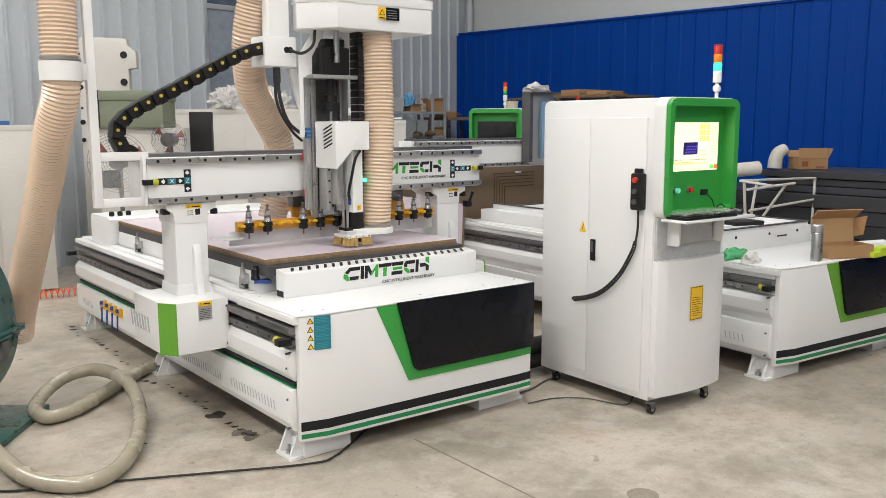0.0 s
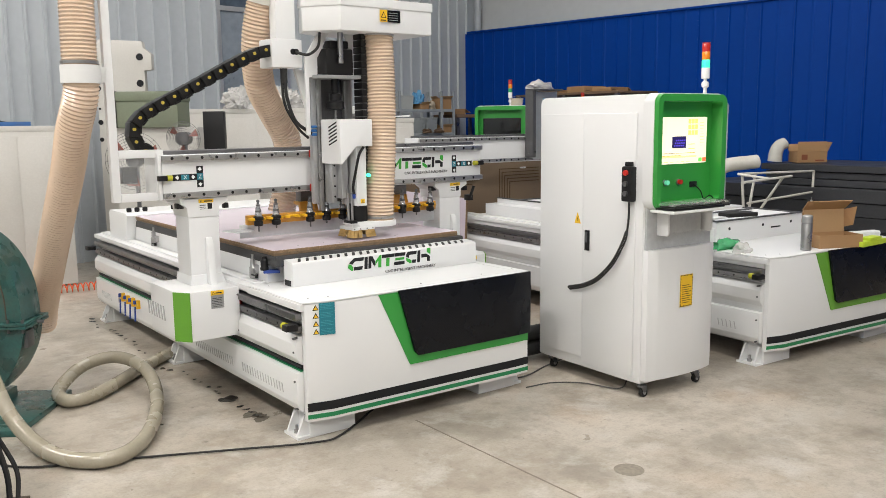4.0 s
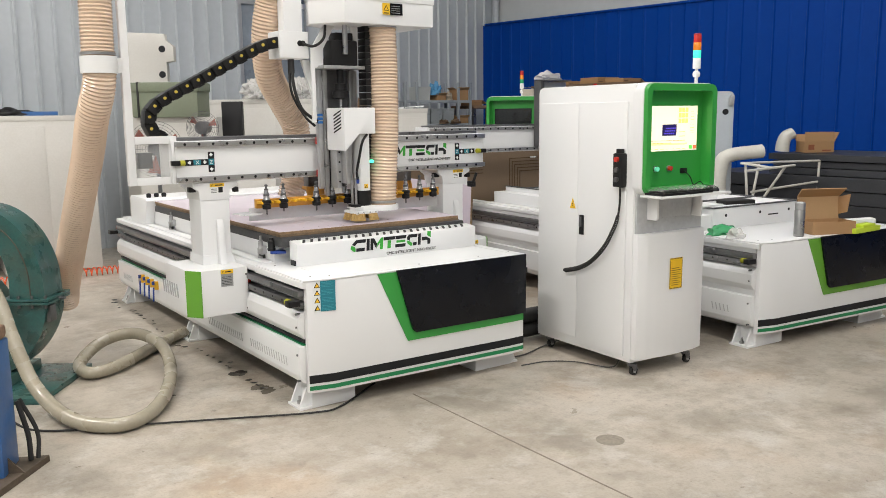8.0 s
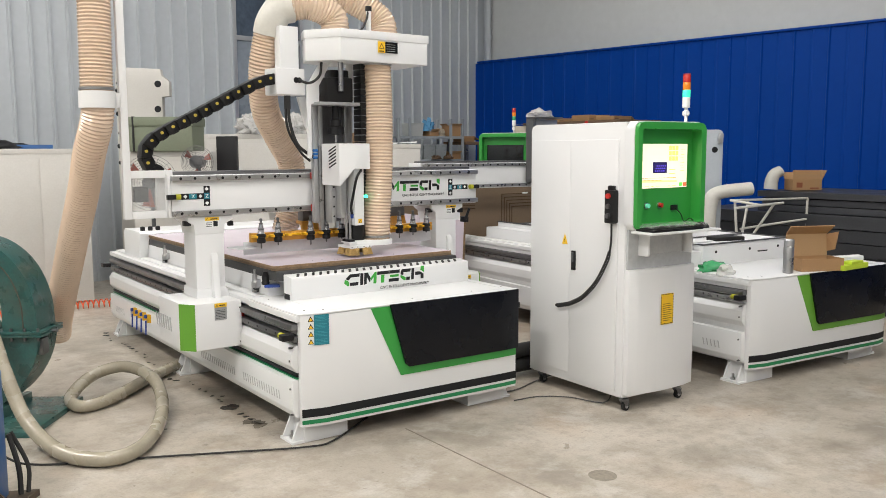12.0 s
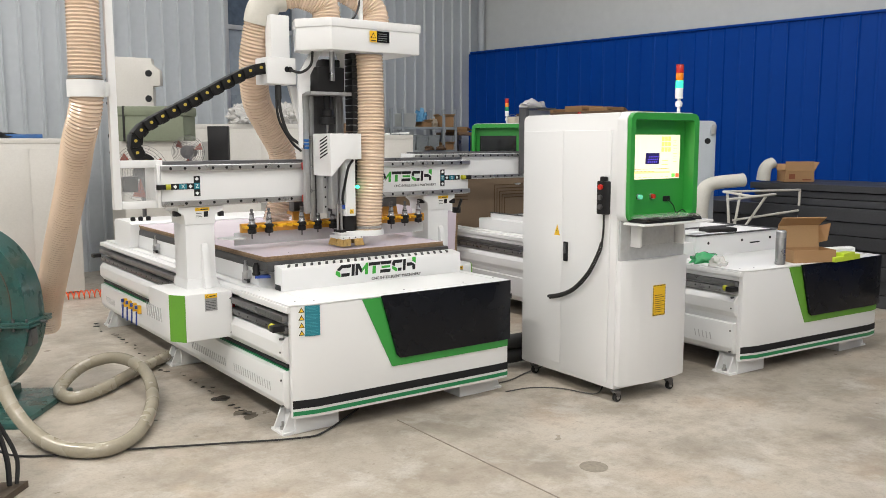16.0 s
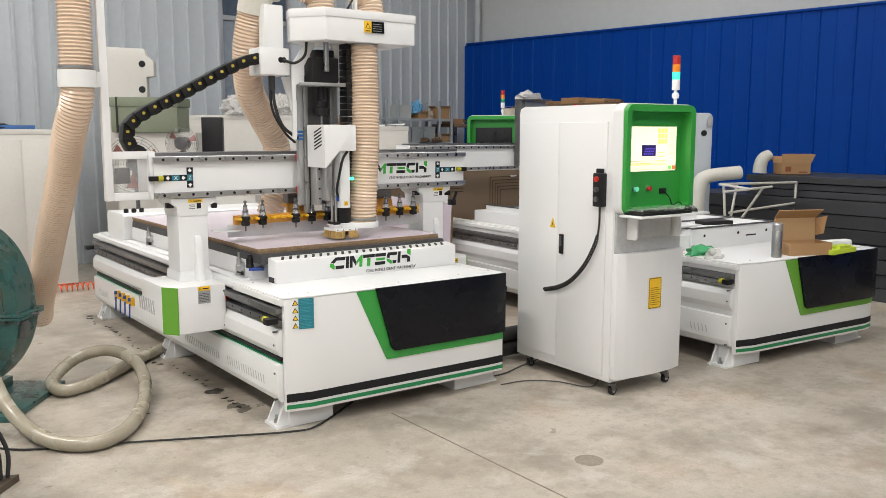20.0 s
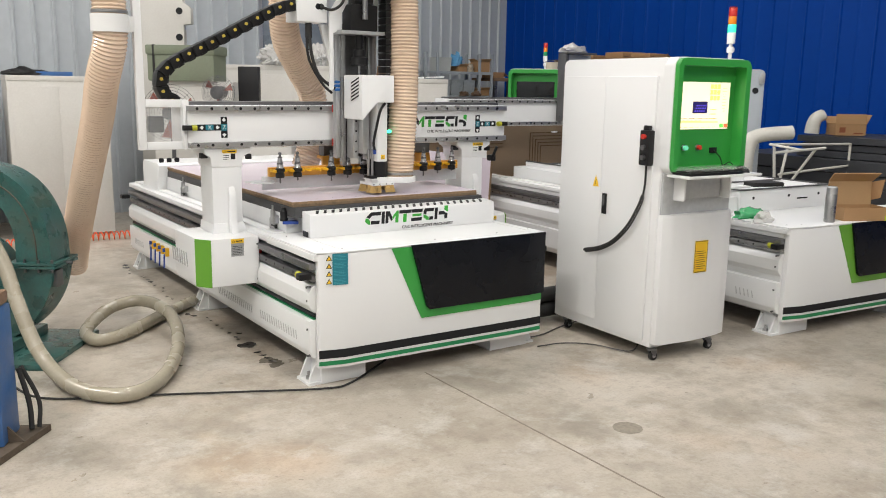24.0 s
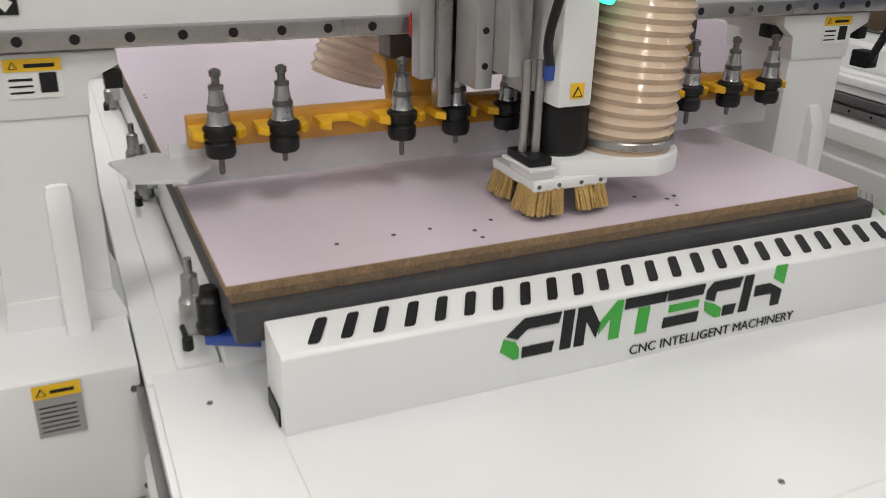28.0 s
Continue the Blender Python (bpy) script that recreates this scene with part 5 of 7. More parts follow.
drag_chain(router, [(-0.36, GY + 0.14, 1.42), (-0.435, GY + 0.13, 1.46), (-0.450, GY + 0.12, 1.54), (-0.405, GY + 0.08, 1.62), (-0.17, GY + 0.01, 1.755), (0.03, GY - 0.05, 1.872), (0.17, GY - 0.08, 1.945), (0.29, GY - 0.08, 1.975)], 0.085, 0.060, "black drag chain link")
CLAMP = (-0.712, GY + 0.04, 1.82)
side_frame(router, -0.60, -0.325, GY + 0.02, CLAMP)

# boards on the bed and the board standing beside it
for i, (z, dx) in enumerate(((0.8604, 0.006), (0.8751, 0.0))):
    bm = bm_new()
    box(bm, 0.096 + dx, 0.0, 0.0, 1.352 + dx * 0.5, 2.50, 0.0144, 0.0012)
    b = finish("board", bm, CHIP if i else CHIP_LOW, None, 0)
    b.matrix_world = Matrix.Translation((M1X, M1Y + 0.507, z))
    tagged(b, "lilac melamine chipboard sheet with brown edges, lying on the bed", "board", "boards on the bed")
    if i == 1:
        bm = bm_new()
        box(bm, 0.098, 0.002, 0.0145, 1.350, 2.498, 0.0152)
        part("melamine_face", bm, LILAC, b, "lilac melamine face", 0)
        bm = bm_new()
        for x, y in ((1.018, 0.502), (1.088, 0.494), (1.155, 0.499), (1.263, 0.505), (1.330, 0.508), (0.89, 0.314), (0.828, 0.318), (0.884, 0.096), (0.814, 0.096), (0.711, 0.092), (0.64, 0.088), (0.574, 0.088), (0.526, 0.054),
                     (0.525, 0.022), (0.936, 0.065), (0.96, 0.074), (0.931, 0.03), (0.125, 1.228), (0.125, 1.193), (0.391, 0.084), (0.458, 0.087), (0.292, 0.081)):
            rod(bm, (x, y + 0.011, 0.0152), (x, y + 0.011, 0.0156), 0.0042, 10)
        part_each("drilled_hole", bm, INK, b, "small drilled holes", 0)
bm = bm_new()
box(bm, -0.009, 0.0, 0.0, 0.009, 1.7, 1.02, 0.001)
b = finish("board", bm, LILAC, None, 0)
b.matrix_world = Matrix.Translation((3.99, 4.93, 0.0)) @ Matrix.Rotation(radians(-3), 4, "Z") @ Matrix.Rotation(radians(3), 4, "Y")
tagged(b, "lilac melamine board standing on edge between the machines", "board")
bm = bm_new()
box(bm, -0.0092, -0.0015, 0.0, 0.0092, 0.0, 1.02)
part("edge", bm, CHIP, b, "brown chipboard edge", 0)

# ---- control cabinet ----
def caster(root, x, y):
    bm = bm_new()
    lathe(bm, [(0.028, 0.062), (0.028, 0.072)], (x, y, 0), 12)
    prism(bm, [(x - 0.018, 0.062), (x + 0.030, 0.062), (x + 0.022, 0.028), (x + 0.006, 0.028)], "y", y - 0.016, y - 0.012)
    prism(bm, [(x - 0.018, 0.062), (x + 0.030, 0.062), (x + 0.022, 0.028), (x + 0.006, 0.028)], "y", y + 0.012, y + 0.016)
    c = part("caster", bm, STEEL_DARK, root, "black swivel caster")
    bm = bm_new()
    rod(bm, (x + 0.012, y - 0.011, 0.026), (x + 0.012, y + 0.011, 0.026), 0.026, 18)
    w = part("wheel", bm, RUBBER, c)
    bm = bm_new()
    rod(bm, (x + 0.012, y - 0.0145, 0.026), (x + 0.012, y + 0.0145, 0.026), 0.012, 12)
    part("wheel_hub", bm, STEEL, c)


def rounded(w, h, r, k=6):
    """Outline of a rectangle from 0,0 to w,h with round corners."""
    out = []
    for cx, cy, a0 in ((w - r, r, -90), (w - r, h - r, 0), (r, h - r, 90), (r, r, 180)):
        for i in range(k + 1):
            a = radians(a0 + 90 * i / k)
            out.append((cx + r * math.cos(a), cy + r * math.sin(a)))
    return out


def signal_tower(root, x, y, z, k=1.0, lit=True):
    bm = bm_new()
    lathe(bm, [(0.030 * k, 0), (0.030 * k, 0.008 * k), (0.012 * k, 0.012 * k), (0.012 * k, 0.05 * k), (0.024 * k, 0.055 * k), (0.027 * k, 0.075 * k), (0.022 * k, 0.09 * k), (0.012 * k, 0.095 * k), (0.012 * k, 0.112 * k)], (x, y, z), 16)
    tw = part("signal_tower", bm, WHITE2, root, "signal tower with red, amber and green lenses")
    zz = z + 0.112 * k
    for nm, h, m in (("tower_body", 0.075, WHITE2), ("green_lens", 0.055, glow("lit_green_lens", (0.04, 0.75, 0.40), 1.0) if lit else mat("green_lens", (0.02, 0.30, 0.12), 0.25)),
                     ("amber_lens", 0.055, mat("amber_lens", (0.75, 0.22, 0.01), 0.25)), ("red_lens", 0.055, mat("red_lens", (0.45, 0.02, 0.015), 0.25)), ("tower_cap", 0.008, mat("red_cap", (0.30, 0.015, 0.012), 0.3))):
        bm = bm_new()
        h *= k
        lathe(bm, [(0.0265 * k, 0.0), (0.028 * k, 0.002 * k), (0.028 * k, h - 0.003 * k), (0.0265 * k, h)], (x, y, zz), 20)
        part(nm, bm, m, tw)
        zz += h


FILMED = mat("filmed_grey_panel", (0.46, 0.475, 0.485), 0.22, vary=0.10, scale=5, fine=40, bump=0.25)


def cabinet(label, x, y, yaw, on=True):
    root = thing("control_cabinet", label, "cabinet", x, y, 0, yaw, group="control cabinets")
    w, d, z0, z1 = 0.588, 0.90, 0.080, 1.704
    # body: side profile with a rounded top
    prof = [(0.05, z0), (d, z0), (d, z1 - 0.04), (d - 0.01, z1 - 0.015), (d - 0.04, z1 - 0.004), (0.05, z1 - 0.004)]
    bm = bm_new()
    prism(bm, prof, "x", 0.004, w - 0.004, 0.006)
    body = part("body", bm, WHITE, root, "white sheet-metal cabinet body")
    # front upper head: white surround, green bezel with a deep recess
    zb = 1.072
    def hoop(outer, inner, back, front, deep):
        bm = bm_new()
        rings = [[bm.verts.new((a, yy, b)) for a, b in line] for line, yy in ((outer, back), (outer, front), (inner, front), (inner, deep))]
        for ra, rb in zip(rings, rings[1:]):
            for k in range(len(ra)):
                j = (k + 1) % len(ra)
                bm.faces.new((ra[k], ra[j], rb[j], rb[k]))
        return bm
    o = [(0.006 + a, zb + 0.004 + b) for a, b in rounded(w - 0.012, z1 - zb - 0.010, 0.05)]
    i_ = [(0.040 + a, zb + 0.040 + b) for a, b in rounded(w - 0.085, z1 - zb - 0.085, 0.02)]
    part("head_surround", hoop([(a, zb + b) for a, b in rounded(w, z1 - zb, 0.055)], o, 0.06, -0.012, 0.0), WHITE, root)
    bm = hoop(o, i_, 0.02, -0.040, 0.046)
    part("bezel", bm, GREEN, root, "green rounded bezel")
    bm = bm_new()
    box(bm, 0.034, 0.036, zb + 0.034, w - 0.034, 0.044, z1 - 0.04)
    part("fascia", bm, GREEN, root, "green fascia plate")
    bm = bm_new()
    box(bm, 0.078, 0.0295, 1.316, 0.496, 0.0355, 1.574, 0.002)
    scr = part("screen", bm, glow("bright_screen", (1.0, 0.93, 0.72), 0.66) if on else SCREEN_OFF, root, "lit pale yellow control screen" if on else "dark control screen")
    if on:
        def mark(x, z, a, b, m, nm):
            bm = bm_new()
            flat(bm, face(at(0.081, 0.0284, 1.312, FRONT) @ Matrix.Diagonal((1.09, 0.93, 1, 1)), [(x, z), (x + a, z), (x + a, z + b), (x, z + b)]), 0.0005)
            part(nm, bm, m, scr, "", 0)
        mark(0.110, 0.098, 0.108, 0.070, glow("screen_dark_blue", (0.02, 0.015, 0.10), 0.5), "drawing_field")
        bm = bm_new()
        for i in range(5):
            for j in range(3):
                cx, cz = 0.130 + i * 0.016 + 0.006 * j, 0.112 + j * 0.016
                flat(bm, face(at(0.081, 0.0274, 1.312, FRONT) @ Matrix.Diagonal((1.09, 0.93, 1, 1)), [(cx, cz - 0.006), (cx + 0.008, cz), (cx, cz + 0.006), (cx - 0.008, cz)]), 0.0003)
        part("drawing", bm, glow("screen_violet", (0.12, 0.08, 0.6), 0.6), scr, "", 0)
        for r in range(3):
            for c in range(3):
                mark(0.232 + c * 0.026, 0.175 + r * 0.034, 0.022, 0.028, glow("screen_orange", (1.0, 0.62, 0.18), 0.9), "screen_button")
        mark(0.318, 0.012, 0.027, 0.024, glow("screen_green", (0.15, 0.75, 0.12), 0.8), "screen_button")
        mark(0.350, 0.012, 0.027, 0.024, glow("screen_red", (0.9, 0.15, 0.06), 0.8), "screen_button")
        for i in range(7):
            mark(0.012 + i * 0.042, 0.014, 0.028, 0.004, glow("screen_ochre", (0.75, 0.55, 0.20), 0.6), "screen_text")
        for i in range(3):
            mark(0.236, 0.065 + i * 0.026, 0.05, 0.006, glow("screen_orange", (1.0, 0.62, 0.18), 0.9), "screen_text")
        for i in range(16):
            mark(0.012 + i * 0.018, 0.066, 0.011 + 0.004 * (i % 3), 0.004, glow("screen_grey_text", (0.42, 0.36, 0.25), 0.3), "screen_text")
        for i in range(6):
            mark(0.010 + i * 0.030, 0.050, 0.018, 0.006, glow("screen_grey_text", (0.42, 0.36, 0.25), 0.3), "screen_text")
        for i in range(9):
            mark(0.325, 0.110 + i * 0.017, 0.030, 0.003, glow("screen_ochre", (0.75, 0.55, 0.20), 0.6), "screen_text")
        mark(0.012, 0.040, 0.29, 0.012, glow("screen_yellow_band", (1.0, 0.86, 0.35), 0.7), "screen_band")
        mark(0.012, 0.050, 0.17, 0.005, glow("screen_ochre", (0.75, 0.55, 0.20), 0.6), "screen_text")
    for x_, m, nm in ((0.155, glow("button_white_green", (0.15, 0.60, 0.40), 0.5) if on else STEEL, "push_button"), (0.265, RED, "emergency_stop")):
        bm = bm_new()
        rod(bm, (x_, 0.036, 1.215), (x_, 0.026, 1.215), 0.017, 18)
        bt = part(nm, bm, STEEL, root, "round push button")
        bm = bm_new()
        rod(bm, (x_, 0.026, 1.215), (x_, 0.010, 1.215), 0.0135, 18)
        part("button_cap", bm, m, bt)
    bm = bm_new()
    box(bm, 0.365, 0.030, 1.180, 0.425, 0.036, 1.212, 0.003)
    part("socket_plate", bm, DARK, root)
    # keyboard shelf with film-covered keyboard, folded bracket
    bm = bm_new()
    prism(bm, [(0.0, -0.165), (w, -0.165), (w, 0.0), (0.0, 0.0)], "z", 1.062, 1.077, 0.006)
    for bx in (0.10, w - 0.12):
        prism(bm, [(0.034, 0.925), (0.034, 1.063), (-0.045, 1.063), (-0.045, 0.935), (-0.035, 0.925)], "x", bx, bx + 0.014, 0.003)
    sh = part("keyboard_shelf", bm, WHITE, root, "white shelf for a keyboard")
    # lower front door with a bowed face
    bm = bm_new()
    pr = []
    for i in range(9):
        f = i / 8
        pr.append((0.012 + f * (w - 0.024), 0.015 - 0.045 * math.sin(math.pi * f) ** 0.8 * 0.75))
    prism(bm, pr + [(w - 0.012, 0.06), (0.012, 0.06)], "z", z0 + 0.02, 0.845, 0.005)
    part("front_door", bm, WHITE, root, "white bowed lower front door")
    bm = bm_new()
    box(bm, 0.020, 0.035, 0.845, w - 0.02, 0.055, 1.08, 0.003)
    part("front_recess", bm, FILMED, root, "pale grey recess panel under protective film")
    bm = bm_new()
    box(bm, 0.135, 0.010, 0.93, w - 0.137, 0.034, 1.05, 0.004)
    part("cable_box", bm, FILMED, root)
    # side: flush door and panel with a visible gap, hinges, lock, sign
    bm = bm_new()
    box(bm, -0.010, 0.10, z0 + 0.03, 0.004, 0.505, 1.60, 0.003)
    sd = part("side_door", bm, WHITE, root, "white flush side door")
    bm = bm_new()
    box(bm, -0.008, 0.508, z0 + 0.06, 0.004, 0.87, 1.60, 0.003)
    part("side_panel", bm, WHITE, root)
    bm = bm_new()
    box(bm, -0.020, 0.445, 0.800, -0.0095, 0.480, 0.922, 0.004)
    lk = part("latch", bm, DARK, sd, "black swing latch")
    bm = bm_new()
    box(bm, -0.027, 0.454, 0.850, -0.020, 0.470, 0.912, 0.003)
    part("latch_handle", bm, STEEL_DARK, sd)
    bm = bm_new()
    m = at(-0.0095, 0.575, 0.955, LEFT)
    flat(bm, face(m, [(0.0, 0.0), (0.052, 0.0), (0.026, 0.066)]), 0.0008)
    part("warning_sign", bm, STICK_Y, root, "yellow triangular electric warning sign", 0)
    bm = bm_new()
    flat(bm, face(m @ pose(0, 0, 0.001), [(0.020, 0.010), (0.030, 0.022), (0.025, 0.024), (0.034, 0.046), (0.020, 0.026), (0.026, 0.023)]), 0.0005)
    part("flash_sign", bm, INK, root, "", 0)
    # yellow notice on the front door
    sticker(root, at(0.245, -0.0215, 0.505, FRONT), 0.105, 0.185, STICK_Y, "notice_sticker", "yellow notice sticker with dark text lines", [(0.014, 0.022 + i * 0.0125, 0.060 + 0.016 * (i % 2), 0.003) for i in range(9)]
            + [(0.002 + i * 0.0128, 0.001, 0.007, 0.006) for i in range(8)] + [(0.002 + i * 0.0128, 0.178, 0.007, 0.006) for i in range(8)] + [(0.0, 0.010 + i * 0.0165, 0.005, 0.009) for i in range(10)] + [(0.1, 0.010 + i * 0.0165, 0.005, 0.009) for i in range(10)], )
    for cx, cy in ((0.030, 0.055), (w - 0.10, 0.055), (0.035, d - 0.09), (w - 0.10, d - 0.09)):
        caster(root, cx, cy)
    bm = bm_new()
    box(bm, 0.02, 0.06, 0.072, w - 0.02, d - 0.02, z0, 0.002)
    part("base_plate", bm, WHITE2, root)
    signal_tower(root, *((w - 0.05, 0.085) if on else (0.30, 0.30)), z1 - 0.004, 0.82 if on else 0.78, on)
    return root


cab = cabinet("white control cabinet on casters with green bezel and lit screen", 3.703, 2.897, -2.5)

# pendant with its coiled lead on the cabinet's side
pend = thing("hand_pendant", "black hand pendant with knobs and a coiled lead", "pendant", 3.703, 2.897, 0, -2.5)
bm = bm_new()
box(bm, -0.055, 0.10, 1.075, -0.011, 0.175, 1.270, 0.010)
pend.location.z, pend.location.y = 0.04, 2.885
body = part("pendant_body", bm, DARK, pend)
bm = bm_new()
box(bm, -0.045, 0.115, 1.265, -0.02, 0.160, 1.295, 0.006)
part_each("hanger", bm, DARK, pend)
for z, m in ((1.235, RED), (1.175, STEEL_DARK), (1.120, STEEL_DARK)):
    bm = bm_new()
    rod(bm, (-0.055, 0.137, z), (-0.070, 0.137, z), 0.015, 16)
    part("knob", bm, m, pend)
bm = bm_new()
cable(bm, [(-0.03, 0.137, 1.08), (-0.03, 0.137, 0.98), (-0.03, 0.15, 0.89)], 0.006)
pts = smooth_path([(-0.030, 0.15, 0.90), (-0.035, 0.17, 0.84), (-0.042, 0.24, 0.72), (-0.045, 0.35, 0.615), (-0.04, 0.47, 0.555), (-0.035, 0.60, 0.520)], 10)
coil = []
run = resample(pts, 0.0018)
for i, c in enumerate(run):
    a = i * 2 * math.pi / 6.5
    coil.append(c + Vector((0.010 * math.cos(a), 0.004 * math.sin(a), 0.011 * math.sin(a))))
tube(bm, coil, 0.0042, 5)
part("coiled_lead", bm, RUBBER, pend, "black coiled lead")

# keyboard, mouse and their lead on the shelf
kb = thing("keyboard", "dark keyboard under clear plastic film on the cabinet shelf", "keyboard", 3.703, 2.897, 0, -2.5)
bm = bm_new()
box(bm, 0.02, -0.155, 1.0775, 0.44, -0.02, 1.092, 0.004)
part("keyboard_body", bm, DARK, kb)
for r in range(4):
    for c in range(14):
        bm = bm_new()
        x, y = 0.034 + c * 0.0285, -0.145 + r * 0.029
        box(bm, x, y, 1.092, x + 0.023, y + 0.024, 1.098)
        part("key", bm, RUBBER, kb, "", 0)
bm = bm_new()
g = []
rk = random.Random(4)
for i in range(24):
    row = []
    for j in range(8):
        row.append(bm.verts.new((0.0 + 0.47 * i / 23, -0.172 + 0.17 * j / 7, 1.102 + rk.uniform(0, 0.016))))
    g.append(row)
for i in range(23):
    for j in range(7):
        bm.faces.new((g[i][j], g[i + 1][j], g[i + 1][j + 1], g[i][j + 1]))
part("film", bm, clear("clear_film", (0.7, 0.74, 0.72), 0.22, 0.08), kb, "clear wrinkled film", 0)
ms = thing("computer_mouse", "small black computer mouse with its lead", "mouse", 3.703, 2.897, 0, -2.5)
bm = bm_new()
bmesh.ops.create_uvsphere(bm, u_segments=18, v_segments=10, radius=1.0)
for v in bm.verts:
    v.co = Vector((0.52 + v.co.x * 0.03, -0.075 + v.co.y * 0.052, 1.0775 + max(0, v.co.z) * 0.034))
part("mouse_body", bm, DARK, ms)
bm = bm_new()
cable(bm, [(0.515, -0.03, 1.095), (0.48, -0.02, 1.13), (0.42, -0.024, 1.115), (0.395, -0.02, 1.16), (0.395, 0.02, 1.19), (0.395, 0.03, 1.195)], 0.003)
part("lead", bm, DARK, ms)


# ---- second router ----
M2X, M2Y = 4.800, 2.840
r2 = thing("cnc_router", "half-built white and green gantry router with a black front panel", "machine", M2X, M2Y, 0, -3.5)
r2.scale.x = 1.045
router_base(r2, False)
bm = bm_new()
box(bm, 0.22, 0.60, 0.703, 1.14, LEN - 0.45, 0.76, 0.004)
part("bed_frame", bm, WHITE, r2)
bm = bm_new()
box(bm, 0.21, 0.58, 0.70, 1.15, 0.62, 0.855, 0.004)
box(bm, 0.21, 0.62, 0.70, 0.25, LEN - 0.45, 0.855, 0.004)
box(bm, 1.11, 0.62, 0.70, 1.15, LEN - 0.45, 0.855, 0.004)
part("bed_wall", bm, WHITE, r2, "white bed wall")
for i in range(6):
    bm = bm_new()
    y = 0.98 + i * 0.36
    box(bm, 0.25, y, 0.77, 1.11, y + 0.06, 0.850, 0.003)
    part("bed_crossbar", bm, WHITE, r2)
    bm = bm_new()
    box(bm, 0.25, y + 0.008, 0.8505, 1.11, y + 0.052, 0.857)
    part("bed_seal", bm, GREY_TABLE, r2, "dark sealing strip", 0)
for a, b in (((0.205, 0.575), (1.155, 0.615)), ((0.205, 0.62), (0.245, LEN - 0.45)), ((1.115, 0.62), (1.155, LEN - 0.45))):
    bm = bm_new()
    box(bm, a[0], a[1], 0.8555, b[0], b[1], 0.861)
    part("bed_seal", bm, GREY_TABLE, r2, "dark sealing strip", 0)
for x in (0.34, 0.70, 1.02):
    bm = bm_new()
    rod(bm, (x, 0.5785, 0.80), (x, 0.5805, 0.80), 0.011, 12)
    part_each("hole", bm, INK, r2, "", 0)
bm = bm_new()
box(bm, 0.79, 0.5785, 0.770, 0.90, 0.5805, 0.780)
part("slot", bm, INK, r2, "", 0)
G2 = 3.15
n_before = set(r2.children)
column(r2, -0.375, -0.155, G2, G2 + 0.20, 0.07)
column(r2, 1.62, 1.79, G2, G2 + 0.20, 0.06)
beam(r2, -0.55, 1.935, G2)
for o in set(r2.children) - n_before:
    o.location.z = 0.015
bm = bm_new()
box(bm, 0.615, G2 - 0.09, 1.20, 0.90, G2 - 0.03, 1.84, 0.004)
hd2 = part("carriage", bm, ALU, r2, "grey carriage plate wrapped in film")
bm = bm_new()
box(bm, 0.575, G2 - 0.13, 1.22, 0.615, G2 - 0.02, 1.845, 0.004)
box(bm, 0.575, G2 - 0.16, 1.845, 0.91, G2 - 0.02, 1.86, 0.004)
part("side_cheek", bm, STEEL_DARK, hd2)
bm = bm_new()
box(bm, 0.715, G2 - 0.14, 1.25, 0.935, G2 - 0.095, 1.78, 0.01)
part("blue_film", bm, clear("blue_grey_film", (0.20, 0.33, 0.48), 0.9, 0.2), hd2, "bluish protective film")


def crumple(name, label, x, y, z, sx, sy, sz, material, seed, category="plastic film", sub=3):
    """A crumpled heap: a sphere pushed about by two scales of noise, flat below."""
    bm = bm_new()
    bmesh.ops.create_icosphere(bm, subdivisions=sub, radius=1.0)
    off = Vector((seed * 3.1, seed * 1.7, seed))
    for v in bm.verts:
        d = v.co.normalized()
        k = 0.75 + 0.35 * noise.noise(d * 1.8 + off) + 0.30 * noise.noise(d * 5 + off) + 0.16 * noise.noise(d * 12 + off) + 0.07 * abs(noise.noise(d * 26 + off))
        v.co = Vector((d.x * sx * k, d.y * sy * k, max(-0.0, d.z * sz * k + sz * 0.25)))
    ob = finish(name, bm, material, None, 70)
    ob.location = (x, y, z)
    return tagged(ob, label, category)


crumple("film_wrap", "crumpled clear film on top of the bare carriage", M2X + 0.83, M2Y + G2 - 0.09, 1.862, 0.17, 0.09, 0.07, FILM, 2.0)

# ---- things on the second router ----
fl = thing("steel_flask", "brushed steel vacuum flask standing on the machine deck", "flask", M2X + 0.555, M2Y + 0.045, 0.703)
bm = bm_new()
lathe(bm, [(0.030, 0.0), (0.034, 0.004), (0.034, 0.175), (0.031, 0.182)], (0, 0, 0), 24)
part("flask_body", bm, STEEL, fl)
bm = bm_new()
lathe(bm, [(0.030, 0.182), (0.033, 0.184), (0.033, 0.225), (0.028, 0.232), (0.006, 0.233)], (0, 0, 0), 24)
part("cap", bm, ALU, fl)


